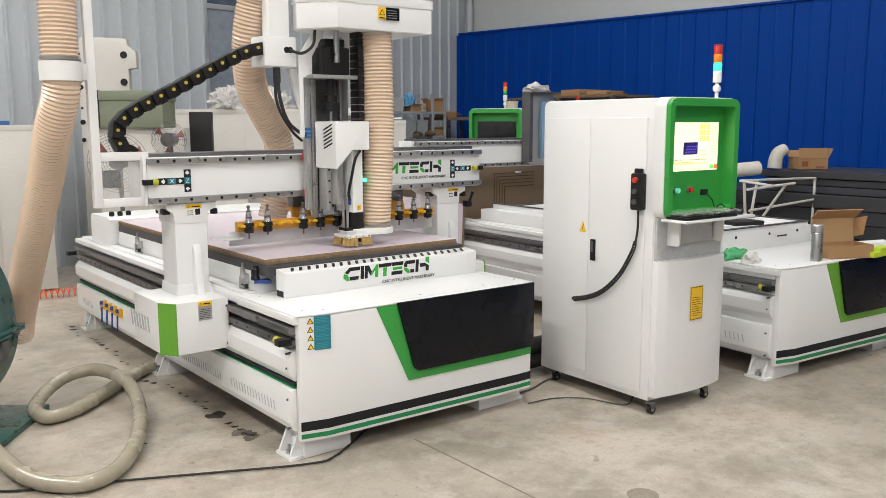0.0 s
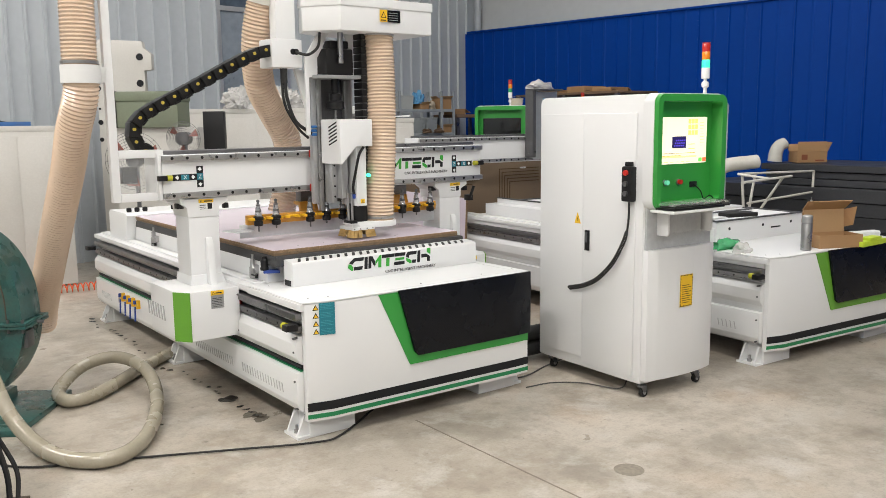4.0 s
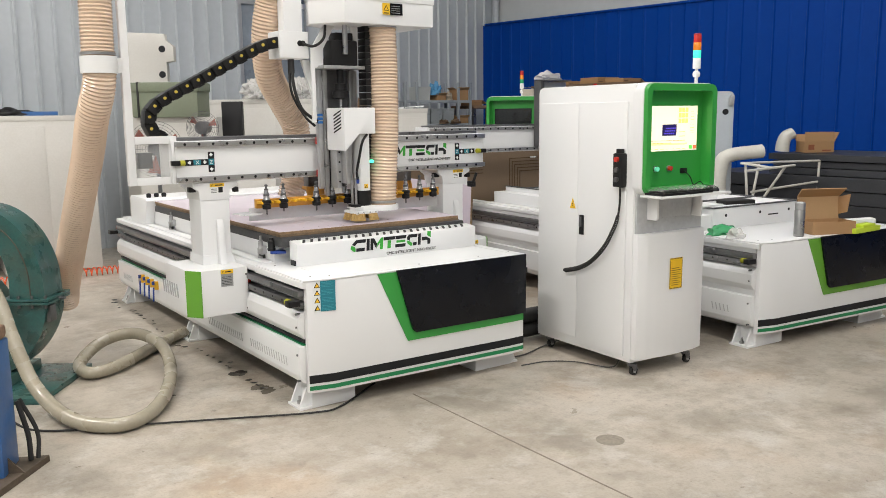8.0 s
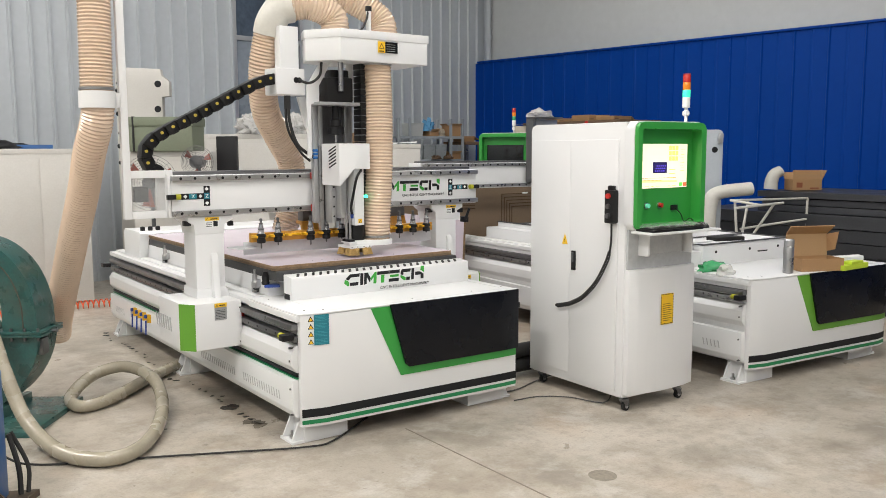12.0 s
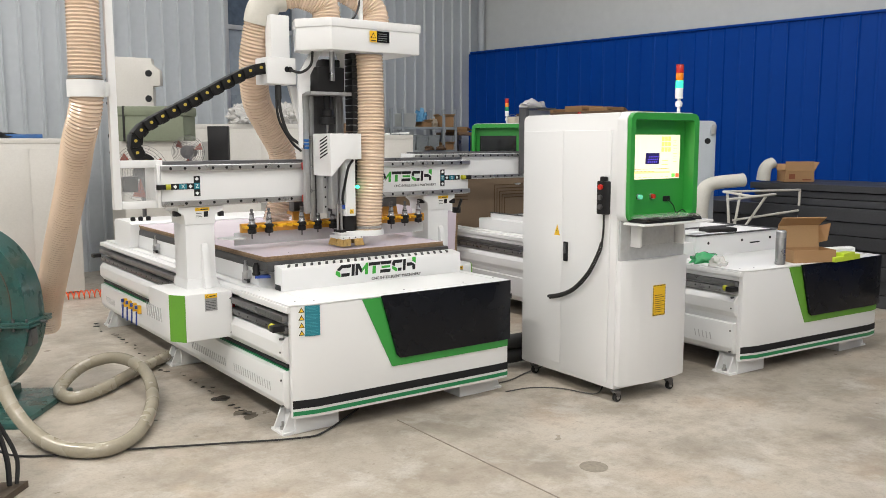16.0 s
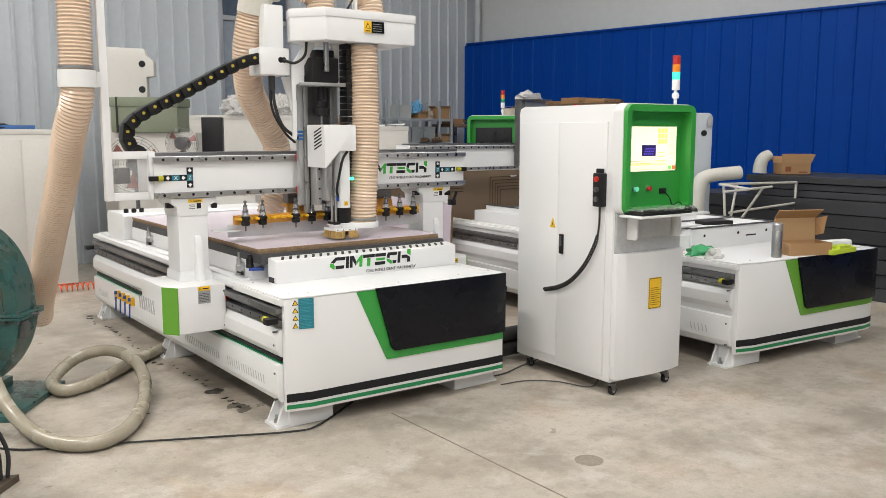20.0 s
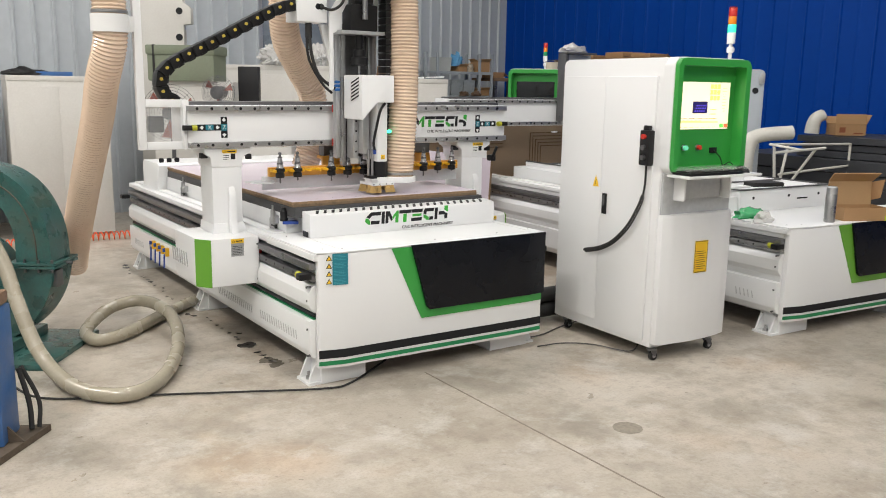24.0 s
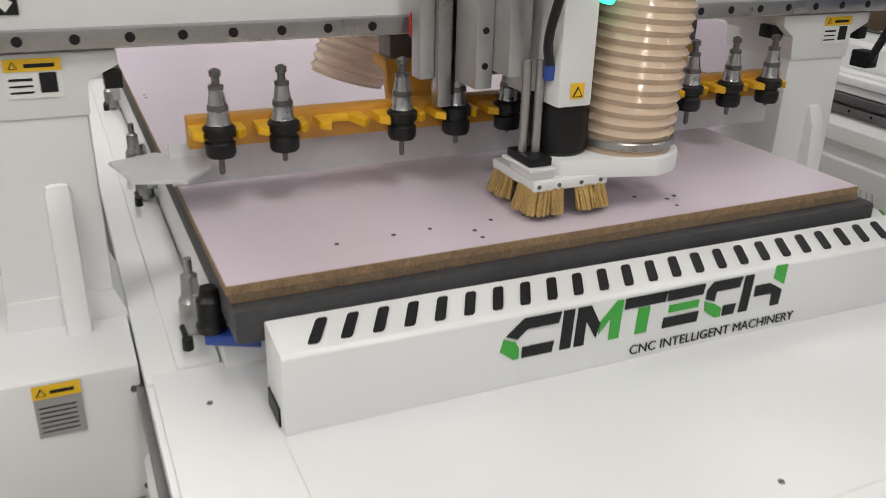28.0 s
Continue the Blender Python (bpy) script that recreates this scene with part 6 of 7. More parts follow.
def mailer_box(label, x, y, z, yaw, w, d, h):
    """A die-cut folding carton with its lid standing open."""
    root = thing("cardboard_box", label, "box", x, y, z, yaw, group="cardboard boxes")
    t = 0.004
    bm = bm_new()
    box(bm, 0, 0, 0, w, d, t)
    box(bm, 0, 0, t, t, d, h)
    box(bm, w - t, 0, t, w, d, h)
    box(bm, t, 0, t, w - t, t, h)
    box(bm, t, d - t, t, w - t, d, h)
    part("carton", bm, CARD, root, "", 0)
    bm = bm_new()
    flat(bm, [(0.004, d, h), (w - 0.004, d, h), (w - 0.004, d + 0.012, h + 0.155), (0.004, d + 0.012, h + 0.155)], 0.003)
    lid = part("lid", bm, CARD_IN, root, "raised cardboard lid", 0)
    bm = bm_new()
    flat(bm, [(0.0, d + 0.011, h + 0.156), (w, d + 0.011, h + 0.156), (w + 0.012, d - 0.055, h + 0.215), (-0.008, d - 0.055, h + 0.215)], 0.003)
    flat(bm, [(w - 0.003, d, h + 0.03), (w - 0.003, d + 0.010, h + 0.150), (w + 0.030, d - 0.075, h + 0.175), (w + 0.012, d - 0.07, h + 0.05)], 0.003)
    flat(bm, [(0.003, d, h + 0.04), (0.003, d + 0.010, h + 0.150), (-0.030, d - 0.05, h + 0.15), (-0.035, d - 0.04, h + 0.08)], 0.003)
    part_each("flap", bm, CARD, lid, "", 0)


mailer_box("open brown folding carton standing on the machine deck", M2X + 0.665, M2Y + 0.02, 0.704, -22, 0.31, 0.19, 0.085)
bm = bm_new()
box(bm, -0.07, 0, 0, 0.24, 0.12, 0.035, 0.002)
lb = solo("lime_box", bm, LIME, "small lime green carton on the machine deck", "box", M2X + 1.00, M2Y - 0.115, 0.704, 4)
bm = bm_new()
box(bm, 0.02, 0.0, 0.0355, 0.17, 0.07, 0.055, 0.002)
part("lid", bm, LIME, lb)
bm = bm_new()
prism(bm, [(0, 0), (0.46, -0.03), (0.48, 0.05), (0.08, 0.12)], "z", 0, 0.008, 0.002)
prism(bm, [(0.02, 0.03), (0.40, 0.00), (0.43, 0.07), (0.06, 0.13)], "z", 0.008, 0.060, 0.012)
solo("paper_sheets", bm, PALE, "white folded paper sheets on the machine deck", "paper", M2X + 0.99, M2Y + 0.06, 0.704, -4, smooth=0)
crumple("green_film", "green plastic film bunched on the machine edge", M2X + 0.25, M2Y + 0.42, 0.703, 0.15, 0.09, 0.065, GREENFILM, 5.0)
crumple("clear_film", "clear plastic film hanging over the machine edge", M2X + 0.17, M2Y + 0.24, 0.700, 0.07, 0.07, 0.06, FILM, 6.0)
bm = bm_new()
prism(bm, [(0, 0), (0.22, -0.02), (0.23, 0.15), (0.01, 0.14)], "z", 0, 0.012)
solo("notebook", bm, PALE, "white notebook lying on the open bed", "notebook", M2X + 0.30, M2Y + 0.64, 0.862, 8, smooth=0)
bm = bm_new()
prism(bm, [(0, 0), (0.24, -0.06), (0.26, 0.06), (0.16, 0.12), (0.03, 0.12)], "z", 0, 0.03, 0.008)
solo("work_glove", bm, RUBBER, "dark grey work glove lying on the open bed", "glove", M2X + 0.56, M2Y + 0.66, 0.862, 0)

# ---- rear right: pipes, trolley rail, dark sheet stack, boxes ----
for n_, (x, y, w, d, z0, k) in enumerate(((7.76, 1.5, 1.08, 4.15, 0.0, 7), (7.84, 1.6, 1.02, 3.22, 0.981, 3))):
    st = thing("sheet_stack", "stack of dark grey sheets in front of the blue wall", "stack", x, y, z0, group="dark sheet stacks")
    zz = 0.0
    rr = random.Random(20 + n_)
    for i in range(k):
        h = 0.14 if n_ == 0 else 0.0744
        bm = bm_new()
        dx, dy = rr.uniform(-0.04, 0.03), rr.uniform(-0.06, 0.06)
        box(bm, dx, dy, zz, dx + w, dy + d, zz + h - 0.008, 0.004)
        zz += h
        part("sheet", bm, DARKSHEET, st, "", 0)


def carton(x, y, z, w, d, h, yaw, label):
    root = thing("cardboard_box", label, "box", x, y, z, yaw, group="cardboard boxes")
    bm = bm_new()
    box(bm, 0, 0, 0, w, d, h, 0.004)
    part("carton", bm, CARD, root)
    bm = bm_new()
    flat(bm, [(-0.001, -0.002, h * 0.55), (w, -0.002, h * 0.55), (w, -0.002, h * 0.56), (-0.001, -0.002, h * 0.56)], 0.001)
    flat(bm, [(0.05 * w, -0.002, h * 0.2), (0.25 * w, -0.002, h * 0.2), (0.25 * w, -0.002, h * 0.36), (0.05 * w, -0.002, h * 0.36)], 0.001)
    part("print", bm, BROWN, root, "", 0)
    bm = bm_new()
    flat(bm, [(w, 0.0, h), (w, d, h), (w + 0.10, d, h - 0.06), (w + 0.10, 0.0, h - 0.06)], 0.002)
    part("flap", bm, CARD_IN, root, "", 0)


ct = thing("cardboard_box", "opened brown cardboard box with raised flaps on the dark sheets", "box", 7.93, 4.53, 1.205, -34, group="cardboard boxes")
bm = bm_new()
for p_, q_ in (((0, 0), (0.30, 0.004)), ((0, 0.196), (0.30, 0.20)), ((0, 0.004), (0.004, 0.196)), ((0.296, 0.004), (0.30, 0.196))):
    box(bm, p_[0], p_[1], 0, q_[0], q_[1], 0.115)
box(bm, 0.004, 0.004, 0, 0.296, 0.196, 0.004)
part("carton", bm, CARD, ct, "", 0)
bm = bm_new()
flat(bm, [(0.0, 0.0, 0.116), (0.30, 0.0, 0.116), (0.296, 0.012, 0.222), (0.004, 0.012, 0.222)], 0.003)
flat(bm, [(0.30, 0.0, 0.116), (0.30, 0.20, 0.116), (0.345, 0.20, 0.215), (0.345, 0.0, 0.215)], 0.003)
flat(bm, [(0.0, 0.20, 0.116), (0.30, 0.20, 0.116), (0.30, 0.26, 0.19), (0.0, 0.26, 0.19)], 0.003)
part_each("flap", bm, CARD, ct, "", 0)
bm = bm_new()
flat(bm, [(0.04, -0.0005, 0.03), (0.10, -0.0005, 0.03), (0.10, -0.0005, 0.085), (0.04, -0.0005, 0.085)], 0.0008)
flat(bm, [(0.18, -0.0005, 0.015), (0.27, -0.0005, 0.015), (0.27, -0.0005, 0.03), (0.18, -0.0005, 0.03)], 0.0008)
part_each("print", bm, mat("rust_red_print", (0.22, 0.07, 0.03), 0.8), ct, "", 0)
for x, y, w_, d_, h_, yw in ((8.10, 7.15, 0.34, 0.30, 0.05, 3), (8.12, 7.62, 0.36, 0.34, 0.08, -4), (8.10, 8.15, 0.34, 0.30, 0.05, 2)):
    carton(x, y, 2.011, w_, d_, h_, yw, "flat brown carton on the storage rack")
carton(8.08, 10.35, 1.751, 0.26, 0.22, 0.09, 0, "brown carton on the side table")
bm = bm_new()
tube(bm, smooth_path([(6.72, 4.62, 0.0), (6.70, 4.62, 0.75), (6.71, 4.61, 1.10), (6.78, 4.57, 1.21), (7.06, 4.42, 1.25)], 12), 0.068, 20)
solo("duct_hose", bm, PIPE, "off-white flexible duct rising from the floor and bending over", "duct")
bm = bm_new()
tube(bm, smooth_path([(7.90, 4.76, 1.206), (7.905, 4.755, 1.30), (7.93, 4.74, 1.37), (7.99, 4.71, 1.405)], 12), lambda t, run: 0.070 - 0.010 * t, 20)
solo("duct_hose", bm, PIPE, "short off-white flexible duct standing on the dark sheets", "duct")
tr = thing("trolley_frame", "white scuffed tubular trolley frame", "trolley", 6.52, 4.25, 0, 0)
for a_, b_ in (((0.0, 0, 1.172), (1.225, 0, 1.144)), ((1.225, 0, 1.144), (1.20, 0, 0.0)), ((0.16, 0, 0.885), (1.21, 0, 0.925)), ((0.06, 0, 1.170), (0.13, 0, 0.60)), ((0.26, 0, 1.165), (0.13, 0, 0.60)), ((0.13, 0, 0.62), (0.13, 0, 0.0)),
               ((-0.36, -0.30, 1.13), (0.34, -0.30, 1.15)), ((0.02, -0.30, 1.14), (0.0, 0, 1.172)), ((0.2, -0.30, 1.14), (0.14, 0, 0.62)), ((0.14, 0, 0.30), (1.20, 0, 0.30))):
    bm = bm_new()
    rod(bm, a_, b_, 0.012, 12)
    part("tube", bm, PIPE, tr)

# grey upright sheet-metal part behind the cabinet
up = thing("machine_cover", "grey upright machine cover with round black holes", "machine part", 6.455, 5.03, 0, -35)
bm = bm_new()
prism(bm, [(0.0, 0.0), (0.62, 0.0), (0.62, 1.755), (0.612, 1.780), (0.595, 1.795), (0.57, 1.80), (0.0, 1.80)], "y", 0, 0.35, 0.006)
part("cover_shell", bm, mat("pale_blue_grey_paint", (0.42, 0.46, 0.50), 0.4, vary=0.06), up)
bm = bm_new()
for x in (0.43, 0.54):
    rod(bm, (x, -0.004, 1.60), (x, 0.004, 1.60), 0.029, 18)
part_each("hole", bm, INK, up)
bm = bm_new()
prism(bm, [(0.565, 1.66), (0.612, 1.67), (0.615, 1.76), (0.58, 1.775), (0.56, 1.72)], "y", -0.03, -0.001, 0.008)
part("bracket", bm, ALU, up, "grey bracket at the cover's edge")

# ---- rear middle: second cabinet, shelves, boards ----
cab2 = cabinet("white control cabinet with a green bezel and a dark screen", 5.827, 7.016, -58, on=False)
cabinet("white control cabinet standing behind the machines", 7.35, 7.4, -58, on=False)
pl = thing("pail", "small beige pail with a wire handle on the cabinet top", "pail", 6.36, 6.90, 1.730)
bm = bm_new()
lathe(bm, [(0.065, 0.0), (0.075, 0.075), (0.078, 0.078), (0.072, 0.078), (0.062, 0.006)], (0, 0, 0), 24)
part("pail_body", bm, mat("beige_plastic", (0.45, 0.40, 0.32), 0.45, vary=0.08), pl)
bm = bm_new()
tube(bm, [(0.077 * math.cos(a), 0.0, 0.07 + 0.03 * math.sin(a)) for a in [math.pi * k / 12 for k in range(13)]], 0.003, 6)
part("handle", bm, STEEL, pl)

# side table with a carton and a rack of cartons along the blue wall
tb = thing("side_table", "dark wooden side table near the shelves", "table", 8.05, 10.2, 0)
bm = bm_new()
box(bm, 0, 0, 1.70, 0.75, 0.6, 1.75, 0.004)
part("table_top", bm, BROWN, tb)
for x in (0.03, 0.67):
    for y in (0.03, 0.52):
        bm = bm_new()
        box(bm, x, y, 0, x + 0.05, y + 0.05, 1.70, 0.003)
        part("leg", bm, STEEL_DARK, tb)
rk2 = thing("storage_rack", "grey steel rack with brown cartons along the blue wall", "shelf", 8.05, 7.0, 0)
for x in (0.0, 0.72):
    for y in (0.0, 0.9, 1.8):
        bm = bm_new()
        box(bm, x, y, 0, x + 0.05, y + 0.05, 1.98, 0.003)
        part("upright", bm, STEEL_DARK, rk2)
for z in (0.5, 1.25, 1.98):
    bm = bm_new()
    box(bm, 0, 0, z, 0.77, 1.85, z + 0.03, 0.003)
    part("shelf_board", bm, BROWN, rk2)

bm = bm_new()
box(bm, 0, 0, 0, 2.3, 0.02, 1.30, 0.002)
bd = solo("hardboard_panel", bm, BOARD, "brown hardboard panel with embossed lines leaning upright", "panel", 4.44, 6.47, 0.0, 0)
bm = bm_new()
for k in range(5):
    i = k * 0.035
    for x0 in (0.35, 1.25):
        box(bm, x0 + i, -0.003, 1.12 - i, x0 + 0.55, 0.0, 1.129 - i)
        box(bm, x0 + i, -0.003, 0.80, x0 + i + 0.009, 0.0, 1.12 - i)
part_each("embossing", bm, mat("scorched_line", (0.13, 0.075, 0.035), 0.8), bd, "embossed pattern lines", 0)

RACK = mat("grey_rack_paint", (0.28, 0.31, 0.33), 0.45)
sh = thing("shelf_rack", "grey metal shelf rack loaded with boxes and clutter", "shelf", 6.88, 10.2, 0)
for x in (0.0, 0.20, 0.96, 1.19):
    for y in (0, 0.34):
        bm = bm_new()
        box(bm, x, y, 0, x + 0.035, y + 0.035, 2.02, 0.003)
        part("upright", bm, RACK, sh)
for z in (0.45, 1.375, 1.725):
    bm = bm_new()
    box(bm, 0.036, 0.036, z, 1.19, 0.338, z + 0.028, 0.003)
    box(bm, 0.036, 0.002, z - 0.012, 0.199, 0.03, z + 0.028, 0.002)
    box(bm, 0.236, 0.002, z - 0.012, 0.959, 0.03, z + 0.028, 0.002)
    box(bm, 0.996, 0.002, z - 0.012, 1.189, 0.03, z + 0.028, 0.002)
    part("shelf_board", bm, RACK, sh)


def bin_box(x, z, w, d, h, material, label, yaw=0, lip=True):
    """An open storage bin with tapered walls and a rolled rim."""
    root = thing("storage_box", label, "box", x, 10.25, z, yaw, group="boxes on the shelf")
    bm = bm_new()
    k = 0.9
    for p, q in (((0, 0), (w, 0)), ((w, 0), (w, d)), ((w, d), (0, d)), ((0, d), (0, 0))):
        lo = [(w / 2 + (u - w / 2) * k, d / 2 + (v - d / 2) * k) for u, v in (p, q)]
        flat(bm, [(*lo[0], 0), (*lo[1], 0), (*q, h), (*p, h)], 0.004)
    box(bm, w * 0.06, d * 0.06, 0, w * 0.94, d * 0.94, 0.006)
    part("bin", bm, material, root, "", 0)
    if lip:
        bm = bm_new()
        tube(bm, [(0, 0, h), (w, 0, h), (w, d, h), (0, d, h), (0, 0, h)], 0.008, 6)
        part("rim", bm, material, root)


PALEBIN = mat("pale_grey_bin", (0.42, 0.44, 0.43), 0.45, vary=0.08)
HAZEBIN = clear("hazy_clear_bin", (0.30, 0.33, 0.34), 0.85, 0.3)
bin_box(7.14, 1.754, 0.23, 0.24, 0.19, PALEBIN, "pale grey plastic storage bin on the shelf", 2)
for x, w_, y_ in ((7.14, 0.21, -2), (7.37, 0.22, 3), (7.60, 0.20, 0)):
    bin_box(x, 1.404, w_, 0.24, 0.22, HAZEBIN, "hazy grey see-through bin on the shelf", y_)
for x, z, w_, h_, yw, lab in ((7.49, 1.754, 0.16, 0.075, 3, "small flat brown carton on the shelf"), (7.84, 1.754, 0.21, 0.16, -6, "brown carton with open flaps on the shelf"), (7.86, 1.404, 0.22, 0.09, 5, "low brown carton on the lower shelf")):
    root = thing("storage_box", lab, "box", x, 10.24, z, yw, group="boxes on the shelf")
    bm = bm_new()
    box(bm, 0, 0, 0, w_, 0.22, h_, 0.003)
    part("carton", bm, CARD, root)
    bm = bm_new()
    flat(bm, [(0, 0, h_), (w_, 0, h_), (w_, -0.05, h_ + 0.035), (0, -0.04, h_ + 0.03)], 0.002)
    flat(bm, [(0, 0, h_), (0, 0.22, h_), (-0.05, 0.20, h_ + 0.03), (-0.05, 0.02, h_ + 0.035)], 0.002)
    part_each("flap", bm, CARD_IN, root, "", 0)
crumple("blue_bag", "crumpled blue plastic bag on the shelf", 7.48, 10.30, 1.83, 0.105, 0.09, 0.18, BLUEFILM, 8.0, "plastic bag", 4)
crumple("cloth_bundle", "pale tan bundle of rags on the shelf", 7.74, 10.34, 1.753, 0.10, 0.10, 0.12, mat("tan_rags", (0.42, 0.36, 0.28), 0.85, vary=0.25, scale=9), 15.0, "cloth", 4)
for k, (x, z, w_) in enumerate(((7.44, 1.404, 0.20), (7.66, 1.404, 0.20))):
    crumple("paper_bundle", "brown paper bundle lying on the lower shelf", x + 0.1, 10.16, z - 0.001, w_ * 0.5, 0.07, 0.06, BROWN, 40.0 + k, "bundle", 3)
for i, (x, h_) in enumerate(((6.97, 0.20), (7.04, 0.16), (7.10, 0.24))):
    bm = bm_new()
    lathe(bm, [(0.026, 0), (0.028, 0.004), (0.028, h_ * 0.7), (0.012, h_ * 0.82), (0.012, h_)], (0, 0, 0), 14)
    solo("bottle", bm, STEEL_DARK, "dark slim bottle standing on the lower shelf", "bottle", x, 10.30, 1.403, group="bottles on the shelf")

# white sheet-metal boxes and clutter on the far side of the bed
HOUSING = mat("dusty_white_housing", (0.56, 0.55, 0.52), 0.5, vary=0.06, scale=2, dirt=0.25, dirtcol=(0.40, 0.36, 0.30))


def white_box(x, y, w, d, h, yaw, label, slots=0, panel=False):
    root = thing("machine_housing", label, "housing", x, y, 0, yaw, group="white housings")
    bm = bm_new()
    box(bm, 0, 0, 0.02, w, d, h, 0.008)
    part("shell", bm, HOUSING, root)
    bm = bm_new()
    box(bm, -0.004, -0.004, h - 0.05, w + 0.004, d + 0.004, h + 0.001, 0.004)
    part("top_cover", bm, HOUSING, root)
    bm = bm_new()
    box(bm, 0.04, -0.005, 0.12, w * 0.5 - 0.006, 0.0, h - 0.10, 0.002)
    box(bm, w * 0.5 + 0.006, -0.005, 0.12, w - 0.04, 0.0, h - 0.10, 0.002)
    part_each("panel", bm, HOUSING, root)
    if panel:
        bm = bm_new()
        box(bm, w * 0.10, -0.012, h * 0.30, w * 0.52, -0.0052, h * 0.62, 0.003)
        part("inset_panel", bm, mat("pale_grey_panel", (0.62, 0.63, 0.63), 0.4), root)
    for i in range(slots):
        bm = bm_new()
        rod(bm, (w * (0.25 + 0.5 * (i % 2)), -0.004, h * 0.7 - (i // 2) * 0.22), (w * (0.25 + 0.5 * (i % 2)), 0.004, h * 0.7 - (i // 2) * 0.22), 0.03, 16)
        part_each("hole", bm, INK, root)
    return root


white_box(1.20, 8.75, 0.90, 0.6, 1.57, -3, "tall white sheet-metal housing standing on the floor")
white_box(-0.45, 8.85, 1.45, 0.6, 1.60, -3, "wide white housing with an inset grey panel", 0, True)
white_box(3.40, 8.95, 1.45, 0.6, 1.73, -30, "low white housing with clear film on its top")
white_box(4.905, 8.105, 0.72, 0.5, 1.61, -30, "low white housing with a paper on its top")
crumple("plastic_film", "heap of crumpled clear plastic film on the white housing", 3.98, 8.80, 1.73, 0.27, 0.20, 0.22, FILM, 11.0, "plastic film", 5)
crumple("plastic_film", "small heap of clear plastic film on the white housing", 4.40, 8.58, 1.73, 0.22, 0.18, 0.20, FILM, 13.0, "plastic film", 5)
for k, (dx, dy, yw, m_) in enumerate(((0.26, 0.03, -36, PALE), (0.40, -0.02, -24, DARK), (0.47, -0.06, -40, PALE))):
    bm = bm_new()
    flat(bm, [(0, 0, 0), (0.21, 0, 0.002), (0.205, 0.145, 0.020), (0.005, 0.15, 0.008)], 0.002)
    solo("paper_sheet", bm, m_, "curled white paper sheet on the white housing" if m_ is PALE else "dark printed sheet on the white housing", "paper", 4.95 + dx, 8.10 + dy, 1.614 + 0.006 * k, yw, smooth=0)
bm = bm_new()
box(bm, 0, 0, 0, 0.32, 0.22, 0.055, 0.006)
solo("plinth_box", bm, STEEL_DARK, "flat grey metal box on the white housing", "box", 4.965, 8.18, 1.612, -30)
bm = bm_new()
lathe(bm, [(0.125, 0), (0.13, 0.004), (0.13, 0.018), (0.134, 0.02), (0.134, 0.075), (0.12, 0.08)], (0, 0, 0), 24)
solo("round_tub", bm, WHITE2, "white round tub on the flat grey box", "tub", 5.155, 8.21, 1.668)
crumple("brown_cloth", "brown cloth hanging over the edge of the housing", 4.90, 8.16, 1.48, 0.07, 0.10, 0.20, BROWN, 52.0, "cloth", 4)

# tall white side plate with round holes, the olive crate and a fan guard
tp = thing("side_plate", "tall white machined side plate with round black holes", "machine part", 2.55, 9.25, 0, -34)
bm = bm_new()
prism(bm, [(0.0, 0.0), (0.50, 0.0), (0.50, 2.13), (0.58, 2.14), (0.58, 2.30), (0.50, 2.36), (0.49, 2.43), (0.05, 2.45), (0.0, 2.40)], "y", 0, 0.10, 0.006)
part("plate", bm, HOUSING, tp)
for x, z, r in ((0.46, 2.27, 0.036), (0.45, 2.00, 0.036), (0.02, 2.20, 0.022), (0.02, 1.95, 0.026), (0.02, 1.60, 0.026), (0.02, 1.42, 0.022), (0.02, 2.28, 0.012), (0.03, 2.05, 0.012), (0.02, 1.74, 0.012)):
    bm = bm_new()
    rod(bm, (x, -0.005, z), (x, 0.004, z), r, 18)
    part_each("hole", bm, INK, tp)
cr = thing("olive_crate", "olive green wrapped crate with a dark strap", "crate", 2.47, 8.45, 1.60, -36)
bm = bm_new()
box(bm, 0, -0.12, -0.06, 0.66, 0.30, 0.20, 0.02)
part("crate_body", bm, CRATE, cr)
bm = bm_new()
box(bm, -0.012, -0.132, 0.19, 0.672, 0.312, 0.285, 0.02)
part("crate_lid", bm, CRATE, cr, "olive green overlapping lid")
bm = bm_new()
box(bm, 0.06, -0.135, -0.06, 0.078, 0.315, 0.288, 0.003)
part("strap", bm, RUBBER, cr)
white_box(2.45, 8.39, 0.80, 0.45, 1.54, -36, "white housing with the crate on its top")
white_box(2.62, 7.75, 0.95, 0.40, 1.30, -36, "lower white housing with a dark monitor on its top")


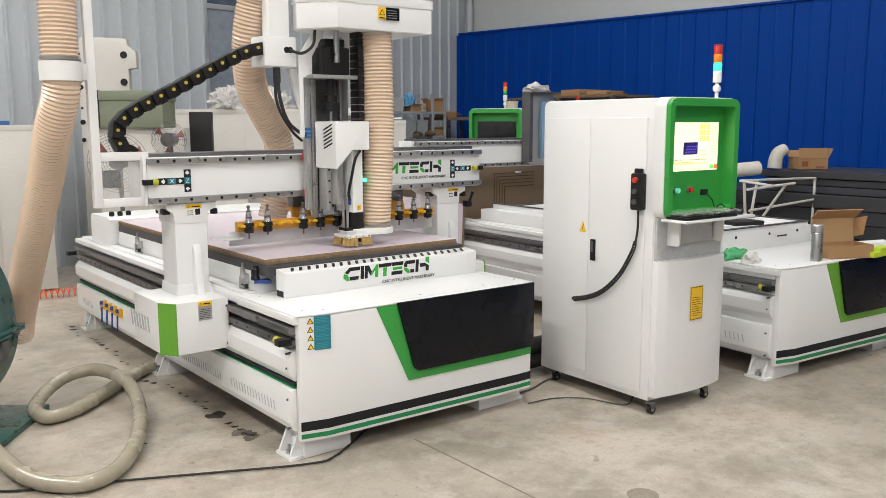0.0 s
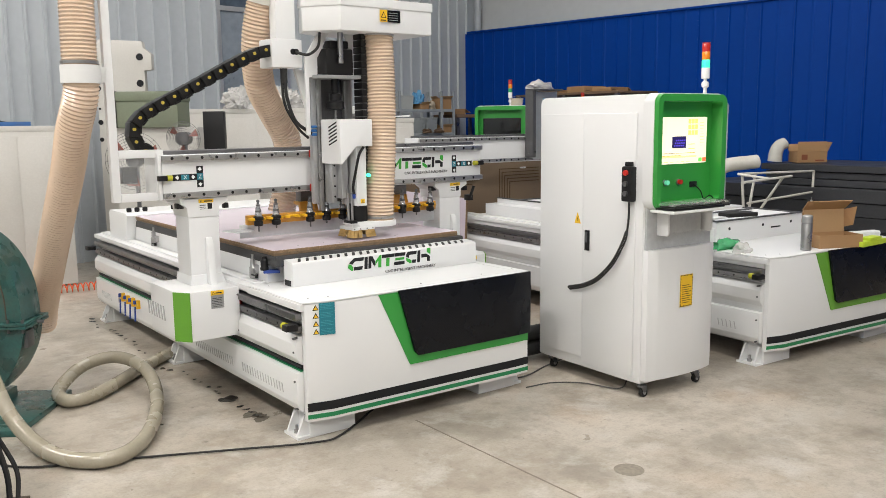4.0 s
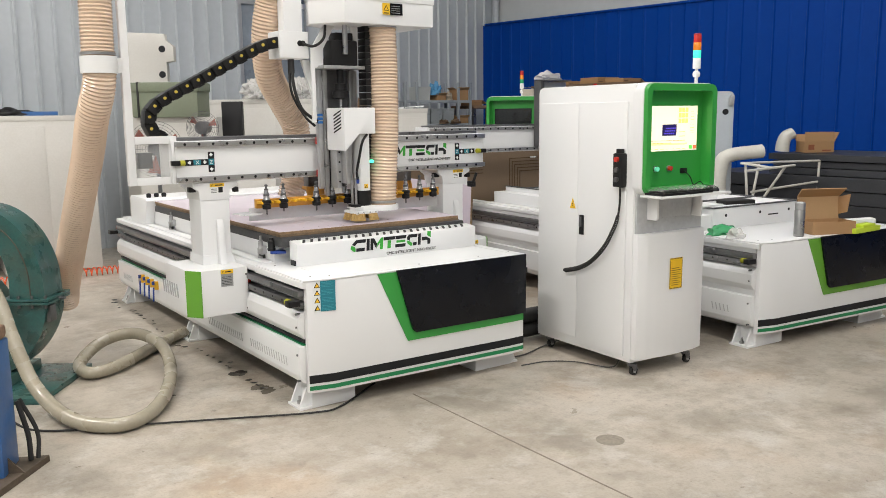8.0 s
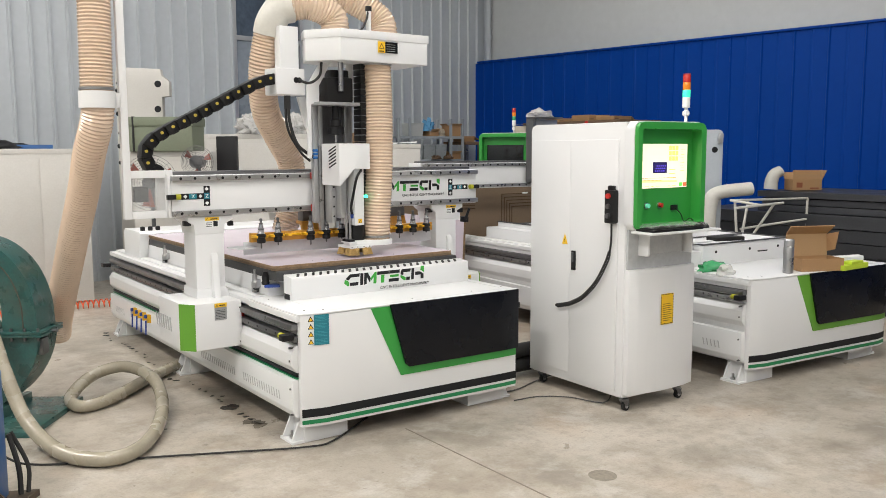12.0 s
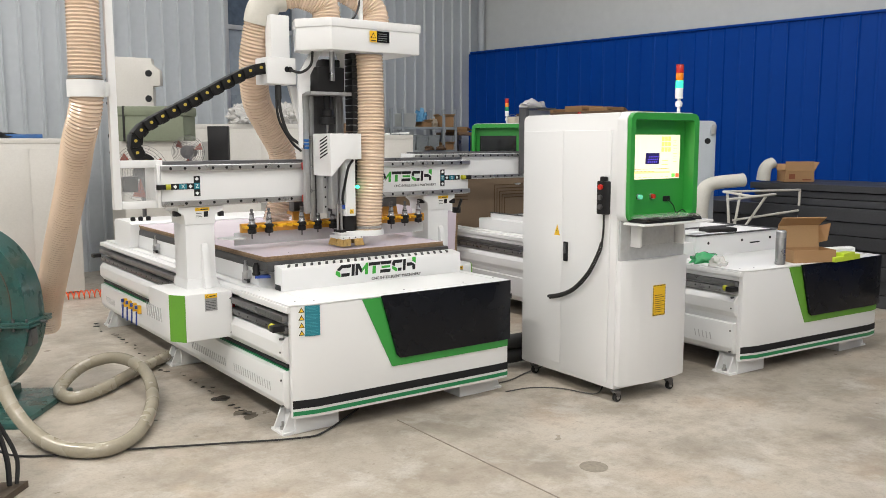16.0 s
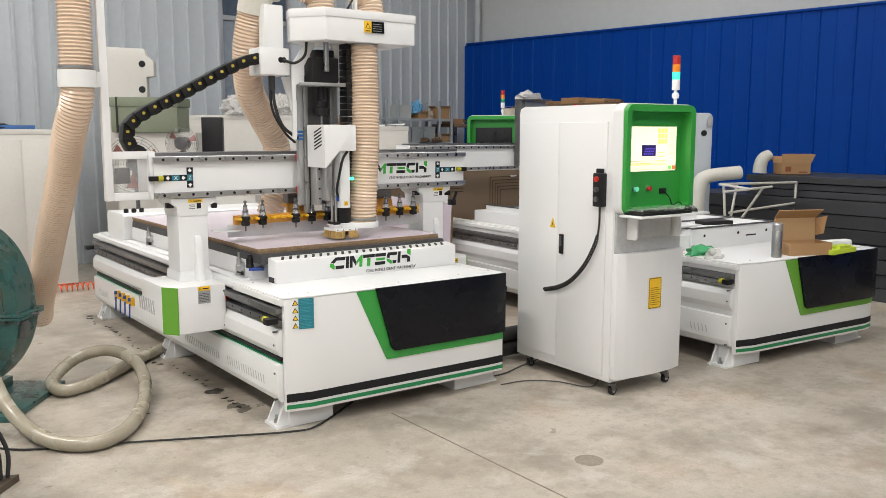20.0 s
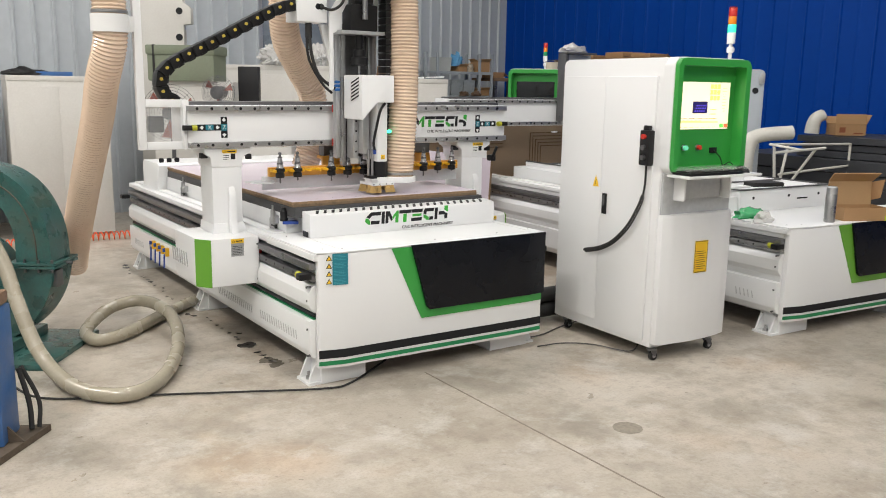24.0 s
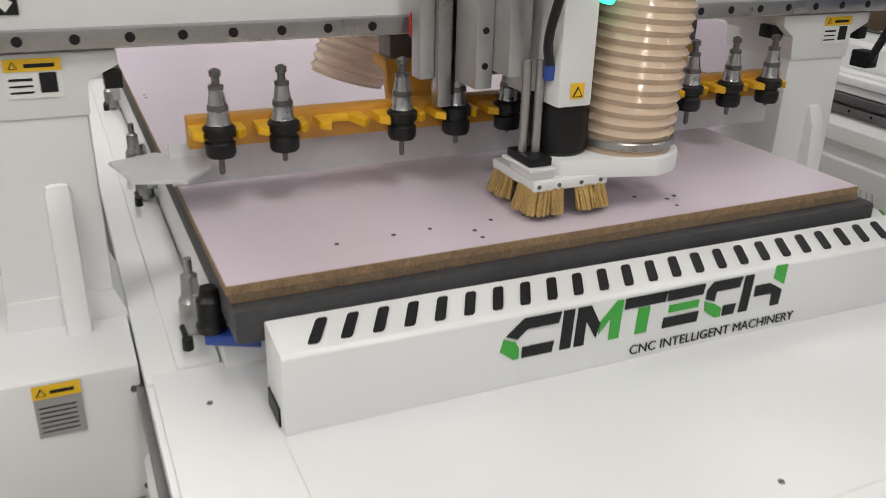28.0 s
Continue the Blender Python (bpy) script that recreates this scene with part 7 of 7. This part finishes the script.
def fan(x, y, z, r, label):
    root = thing("floor_fan", label, "fan", x, y, z, -35)
    bm = bm_new()
    for i in range(9):
        rr = r * (0.2 + 0.8 * i / 8)
        tube(bm, [(rr * math.cos(a), -0.06 * (1 - (rr / r) ** 2), rr * math.sin(a)) for a in [2 * math.pi * k / 32 for k in range(33)]], 0.0022, 5)
    for k in range(16):
        a = 2 * math.pi * k / 16
        tube(bm, [(r * f * math.cos(a), -0.06 * (1 - f * f), r * f * math.sin(a)) for f in (0.15, 0.5, 0.8, 1.0)], 0.002, 5)
    part_each("guard_wire", bm, STEEL_DARK, root, "grey guard wire")
    bm = bm_new()
    rod(bm, (0, -0.05, 0), (0, 0.12, 0), 0.06, 16)
    part("motor", bm, STEEL_DARK, root)
    for k in range(3):
        a = 2 * math.pi * k / 3 + 0.4
        bm = bm_new()
        flat(bm, [(0.05 * math.cos(a), 0.01, 0.05 * math.sin(a)), (r * 0.9 * math.cos(a - 0.25), 0.0, r * 0.9 * math.sin(a - 0.25)), (r * 0.9 * math.cos(a + 0.25), 0.03, r * 0.9 * math.sin(a + 0.25))], 0.003)
        part("blade", bm, mat("red_brown_blade", (0.28, 0.08, 0.06), 0.4), root, "", 0)
    bm = bm_new()
    rod(bm, (0, 0.06, -r * 0.2), (0, 0.06, -z), 0.02, 12)
    lathe(bm, [(0.22, -z), (0.22, -z + 0.02), (0.03, -z + 0.05)], (0, 0.06, 0), 20)
    part("stand", bm, STEEL_DARK, root)


fan(2.40, 7.65, 1.25, 0.26, "grey wire-guarded fan with red-brown blades")
fan(2.84, 7.60, 1.44, 0.155, "small dark wire-guarded fan")
bm = bm_new()
box(bm, 0, 0, 0, 0.20, 0.08, 0.385, 0.008)
solo("dark_monitor", bm, DARK, "dark screen box standing on the housing", "monitor", 3.06, 7.67, 1.302, -36)

# ---- blower with hoses, left of the router ----
bl = thing("blower", "dark teal cast blower with worn paint on a steel base plate", "blower", 0.495, 5.165, 0, -35)
bl.scale = (0.95, 0.95, 0.965)
bm = bm_new()
prism(bm, [(-0.85, -0.42), (0.64, -0.42), (0.64, 0.30), (-0.85, 0.30)], "z", 0.0, 0.035, 0.006)
prism(bm, [(-0.70, -0.30), (0.36, -0.30), (0.36, 0.20), (-0.70, 0.20)], "z", 0.035, 0.10, 0.01)
part("base_plate", bm, TEALCAST, bl)


def volute(bm, cx, cz, r0, r1, y0, y1, a0, a1, k=28, inner=0.0):
    """A curved duct of rectangular section from angle a0 to a1 (degrees), its outer radius growing from r0 to r1."""
    ring = []
    for i in range(k + 1):
        f = i / k
        a = radians(a0 + (a1 - a0) * f)
        ro = r0 + (r1 - r0) * f
        ri = inner if inner > 0 else 0.05
        ring.append([(cx + ro * math.cos(a), y0, cz + ro * math.sin(a)), (cx + ro * math.cos(a), y1, cz + ro * math.sin(a)), (cx + ri * math.cos(a), y1, cz + ri * math.sin(a)), (cx + ri * math.cos(a), y0, cz + ri * math.sin(a))])
    vs = [[bm.verts.new(p) for p in r] for r in ring]
    for a, b in zip(vs, vs[1:]):
        for j in range(4):
            n_ = (j + 1) % 4
            bm.faces.new((a[j], a[n_], b[n_], b[j]))
    bm.faces.new(vs[0])
    bm.faces.new(vs[-1][::-1])
    return bm


# a C-shaped duct: lower half runs into the drum, upper half bends over to a flange
CX, CZ = 0.03, 0.53
bm = bm_new()
volute(bm, CX, CZ, 0.46, 0.545, -0.125, 0.125, -150, -1, 34, 0.20)
part("lower_housing", bm, TEALCAST, bl, "dark teal volute housing")
bm = bm_new()
rod(bm, (CX - 0.02, -0.11, 0.42), (CX - 0.02, 0.11, 0.42), 0.27, 40)
part("drum", bm, TEALCAST, bl)
bm = bm_new()
line = smooth_path([(0.465, 0, 0.55), (0.455, 0, 0.72), (0.40, 0, 0.87), (0.31, 0, 0.97), (0.20, 0, 1.02), (0.02, 0, 1.03)], 6)
rings = []
for k, c in enumerate(line):
    q = line[min(k + 1, len(line) - 1)] - line[max(k - 1, 0)]
    f = k / (len(line) - 1)
    across = Vector((q.z, 0, -q.x)).normalized() * (0.105 - 0.030 * f)
    rings.append([bm.verts.new(c + across * sx + Vector((0, sy, 0))) for sx, sy in ((1, -0.12), (1, 0.12), (-1, 0.12), (-1, -0.12))])
for ra, rb in zip(rings, rings[1:]):
    for k in range(4):
        bm.faces.new((ra[k], ra[(k + 1) % 4], rb[(k + 1) % 4], rb[k]))
bm.faces.new(rings[0][::-1])
bm.faces.new(rings[-1])
part("upper_bend", bm, TEALCAST, bl, "dark teal bent outlet duct")
bm = bm_new()
tube(bm, [c + Vector((0.02, -0.121, 0)) for c in line], 0.004, 6)
part("weld_seam", bm, mat("rusty_steel", (0.10, 0.075, 0.055), 0.6, 0.4, vary=0.3, scale=12, dirt=0.4), bl, "worn brown seam along the bend")
bm = bm_new()
box(bm, 0.0, -0.165, 1.108, 0.15, 0.165, 1.126, 0.004)
part("top_flange", bm, DARK, bl, "dark flange at the end of the bend")
bm = bm_new()
box(bm, -0.24, -0.12, 0.10, 0.0, 0.12, 2.6, 0.01)
part("riser_post", bm, mat("dull_zinc_steel", (0.22, 0.21, 0.20), 0.45, 0.5, vary=0.15, scale=6, dirt=0.3), bl, "dull steel riser duct beside the bend")
bm = bm_new()
box(bm, 0.31, -0.155, 0.516, 0.600, 0.155, 0.532, 0.003)
box(bm, 0.31, -0.155, 0.535, 0.600, 0.155, 0.551, 0.003)
fl_ = part("flange", bm, TEALCAST, bl)
bm = bm_new()
for x in (0.33, 0.42, 0.50, 0.58):
    rod(bm, (x, -0.14, 0.495), (x, -0.14, 0.570), 0.009, 8)
rod(bm, (0.59, 0.0, 0.53), (0.635, 0.0, 0.53), 0.010, 8)
part_each("bolt", bm, STEEL_DARK, fl_)
for dz, rr, y0, y1 in ((0.0, 0.24, -0.155, -0.11), (0.0, 0.18, -0.185, -0.155), (0.0, 0.10, -0.24, -0.185)):
    bm = bm_new()
    rod(bm, (CX - 0.02, y0, 0.42), (CX - 0.02, y1, 0.42), rr, 32)
    part("bearing_cover", bm, TEALCAST, bl)
bm = bm_new()
rod(bm, (-0.02, -0.50, 0.42), (-0.02, -0.24, 0.42), 0.14, 28)
for i in range(20):
    a = 2 * math.pi * i / 20
    c, s_ = 0.15 * math.cos(a), 0.15 * math.sin(a)
    rod(bm, (-0.02 + c, -0.48, 0.42 + s_), (-0.02 + c, -0.26, 0.42 + s_), 0.008, 6)
part("motor", bm, TEALCAST, bl, "finned teal motor")
bm = bm_new()
box(bm, -0.14, -0.48, 0.10, 0.10, -0.24, 0.30, 0.01)
part("motor_foot", bm, TEALCAST, bl)
bm = bm_new()
box(bm, 0.545, -0.10, 0.40, 0.585, -0.02, 0.50, 0.006)
part("latch", bm, STEEL_DARK, bl)

bm = bm_new()
HX, HY = M1X + CLAMP[0], M1Y + CLAMP[1]
spiral_hose(bm, [(HX + 0.02, HY, 3.6), (HX + 0.01, HY, 2.6), (HX, HY, 1.95), (HX, HY + 0.01, 1.74), (1.187, 4.60, 1.526), (1.194, 4.80, 1.315), (1.179, 5.15, 0.914), (1.17, 5.50, 0.508), (1.17, 5.62, 0.33)], 0.084, 0.0192, 12, 24)
dh = thing("dust_hose", "thick beige translucent spiral dust hose hanging down to the blower", "hose")
part("hose", bm, HOSE, dh)
bm = bm_new()
lathe(bm, [(0.087, 1.87), (0.092, 1.872), (0.092, 1.884), (0.087, 1.886)], (HX, HY, 0), 28)
part("hose_clip", bm, STEEL, dh)
bm = bm_new()
path = [(0.42, 4.78, 1.05), (0.56, 4.69, 0.80), (0.645, 4.60, 0.59), (0.685, 4.50, 0.39), (0.755, 4.34, 0.14), (0.86, 3.99, 0.048), (1.05, 3.80, 0.042), (1.27, 3.97, 0.042), (1.49, 4.45, 0.06), (1.56, 4.85, 0.13), (1.47, 5.13, 0.16), (1.28, 5.16, 0.13), (1.10, 4.98, 0.06), (1.12, 4.80, 0.042), (1.30, 4.86, 0.042), (1.60, 5.16, 0.042), (1.86, 5.40, 0.042), (2.30, 5.75, 0.042)]
path = [(x - 0.03, y, z) for x, y, z in path]
tube(bm, smooth_path(path, 12), 0.037, 18)
vh = thing("vacuum_hose", "grey-beige smooth vacuum hose looped on the floor", "hose")
part("hose", bm, VHOSE, vh)
bm = bm_new()
rod(bm, (2.27, 5.725, 0.042), (2.36, 5.80, 0.042), 0.045, 18)
part("coupling", bm, DARK, vh)
bm = bm_new()
cable(bm, [(0.30, 4.9, 0.30), (0.50, 4.50, 0.10), (0.60, 4.22, 0.012), (0.72, 4.02, 0.008), (1.05, 3.86, 0.010), (1.53, 3.63, 0.010), (1.90, 3.46, 0.010), (2.06, 3.47, 0.010), (2.40, 3.70, 0.010)], 0.0055)
solo("power_cable", bm, RUBBER, "dark power cable lying across the floor to the router", "cable")
bm = bm_new()
cable(bm, [(3.30, 3.45, 0.010), (3.48, 3.42, 0.010), (3.62, 3.30, 0.010), (3.70, 3.10, 0.010), (3.80, 3.12, 0.03), (3.83, 3.15, 0.09)], 0.0042)
cable(bm, [(3.05, 3.75, 0.010), (3.40, 3.62, 0.010), (3.70, 3.70, 0.010), (3.85, 3.60, 0.08)], 0.005)
solo("power_cable", bm, mat("grey_cable", (0.06, 0.058, 0.055), 0.55), "thin grey cables running over the floor to the cabinet", "cable")
bm = bm_new()
for dz in (0.06, 0.16):
    tube(bm, smooth_path([(2.9, 4.0, dz), (3.5, 3.9, dz + 0.02), (4.2, 4.0, dz), (4.9, 4.4, dz)], 8), 0.05, 14)
solo("black_duct", bm, RUBBER, "black ribbed ducts running between the machines", "duct")
crumple("cloth_heap", "olive grey crumpled cloth heap on the floor", 0.30, 7.60, 0.0, 0.50, 0.35, 0.38, CRATE, 21.0, "cloth", 4)
bm = bm_new()
box(bm, 0, 0, 0, 0.36, 0.05, 0.04, 0.004)
solo("blue_bar", bm, BLUEPAINT, "blue painted steel bar lying on the white housing", "bar", 1.46, 8.92, 1.573, -3)
crumple("dark_cloth", "dark cloth bundled on the white housing", 1.40, 8.97, 1.573, 0.24, 0.12, 0.07, DARK, 31.0, "cloth", 3)
# orange coiled air hose on the floor behind
bm = bm_new()
co = []
for i in range(260):
    f = i / 259
    a = i * 2 * math.pi / 10
    co.append(Vector((0.95 + 1.25 * f, 8.30 + 0.05 * math.sin(3 * f), 0.045)) + Vector((0.0, 0.038 * math.cos(a), 0.038 * math.sin(a))))
tube(bm, co, 0.006, 6)
ah = solo("air_hose", bm, ORANGE, "orange coiled air hose lying tangled on the floor", "hose")
bm = bm_new()
ra = random.Random(17)
knot = []
for i in range(150):
    a = i * 2 * math.pi / 11
    c = Vector((1.56 + 0.22 * math.sin(i * 0.045), 8.56 + 0.07 * math.sin(i * 0.11), 0.050 + 0.022 * math.sin(i * 0.07)))
    knot.append(c + Vector((0.045 * math.cos(a + i * 0.02), 0.030 * math.sin(a), 0.042 * math.sin(a + i * 0.05))) + Vector((ra.uniform(-0.006, 0.006), ra.uniform(-0.006, 0.006), 0)))
tube(bm, smooth_path(knot, 3), 0.006, 6)
part("tangle", bm, ORANGE, ah, "tangled loops of the hose")
# blue stand with a dark plate near the blower
bs = thing("blue_stand", "blue steel stand with a worn dark foot plate", "stand", 0.345, 3.62, 0, -25)
bm = bm_new()
box(bm, -0.30, -0.10, 0.03, 0.155, 0.10, 0.60, 0.008)
part("post", bm, BLUEPAINT, bs)
bm = bm_new()
box(bm, -0.31, -0.11, 0.60, 0.150, 0.11, 0.66, 0.02)
part("top_pad", bm, BROWN, bs, "worn brown pad on the stand")
bm = bm_new()
tube(bm, smooth_path([(0.16, 0.12, 0.30), (0.20, 0.10, 0.15), (0.21, 0.08, 0.035)], 6), 0.012, 8)
tube(bm, smooth_path([(0.16, 0.15, 0.30), (0.23, 0.13, 0.15), (0.235, 0.10, 0.035)], 6), 0.010, 8)
part_each("cable", bm, RUBBER, bs)
bm = bm_new()
prism(bm, [(-0.30, -0.40), (0.06, -0.40), (0.14, -0.30), (0.02, -0.24), (-0.30, -0.22)], "z", 0.02, 0.06, 0.006)
part("fork_arm", bm, mat("worn_orange_paint", (0.55, 0.24, 0.02), 0.5, vary=0.2, dirt=0.4), bs, "worn orange steel arm")
bm = bm_new()
prism(bm, [(-0.35, -0.22), (0.17, -0.22), (0.27, 0.14), (-0.35, 0.14)], "z", 0.0, 0.03)
prism(bm, [(0.155, 0.03), (0.22, 0.03), (0.155, 0.10)], "y", -0.05, -0.04)
part("foot_plate", bm, mat("rusty_steel", (0.10, 0.075, 0.055), 0.6, 0.4, vary=0.3, scale=12, dirt=0.4), bs)

# ---- the loose things take their final stand ----
ROUND = pose(0.025, -0.357, 0, 0, 0, -0.40) @ Matrix.Translation((-0.025, 0.401, 0))
ON_DECK = {"steel_flask", "lime_box", "paper_sheets", "green_film", "clear_film", "notebook", "work_glove", "film_wrap"}
LOWER = {"sheet_stack": 0.93, "duct_hose": 0.935, "trolley_frame": 0.925, "machine_cover": 0.96, "control_cabinet": 0.96, "side_table": 0.957, "storage_rack": 0.955, "hardboard_panel": 0.96,
         "board": 0.967}
NEAR = {"machine_housing", "plastic_film", "side_plate", "olive_crate", "floor_fan", "dark_monitor", "blower", "vacuum_hose", "cloth_heap", "blue_bar", "dark_cloth", "air_hose", "blue_stand", "power_cable", "black_duct", "paper_sheet", "plinth_box", "round_tub", "brown_cloth"}
bpy.context.view_layer.update()
for ob in [o for o in scene.objects if o.parent is None]:
    kind_of = ob.name.split(".")[0]
    x, y = ob.location.x, ob.location.y
    if kind_of in ON_DECK or (kind_of == "cardboard_box" and x < 6.5):
        ob.matrix_world = r2.matrix_world @ Matrix.Translation((-M2X - 0.13, -M2Y, 0)) @ ob.matrix_world
    elif kind_of in NEAR:
        ob.matrix_world = ROUND @ ob.matrix_world
    elif (kind_of in LOWER and ob is not cab and not (kind_of == "board" and x < 3)) or kind_of == "cardboard_box":
        k = 1.014 if ob is cab2 else LOWER.get(kind_of, 0.93 if y < 6 else 0.956)
        ob.matrix_world = Matrix.Diagonal((1, 1, k, 1)) @ ROUND @ ob.matrix_world
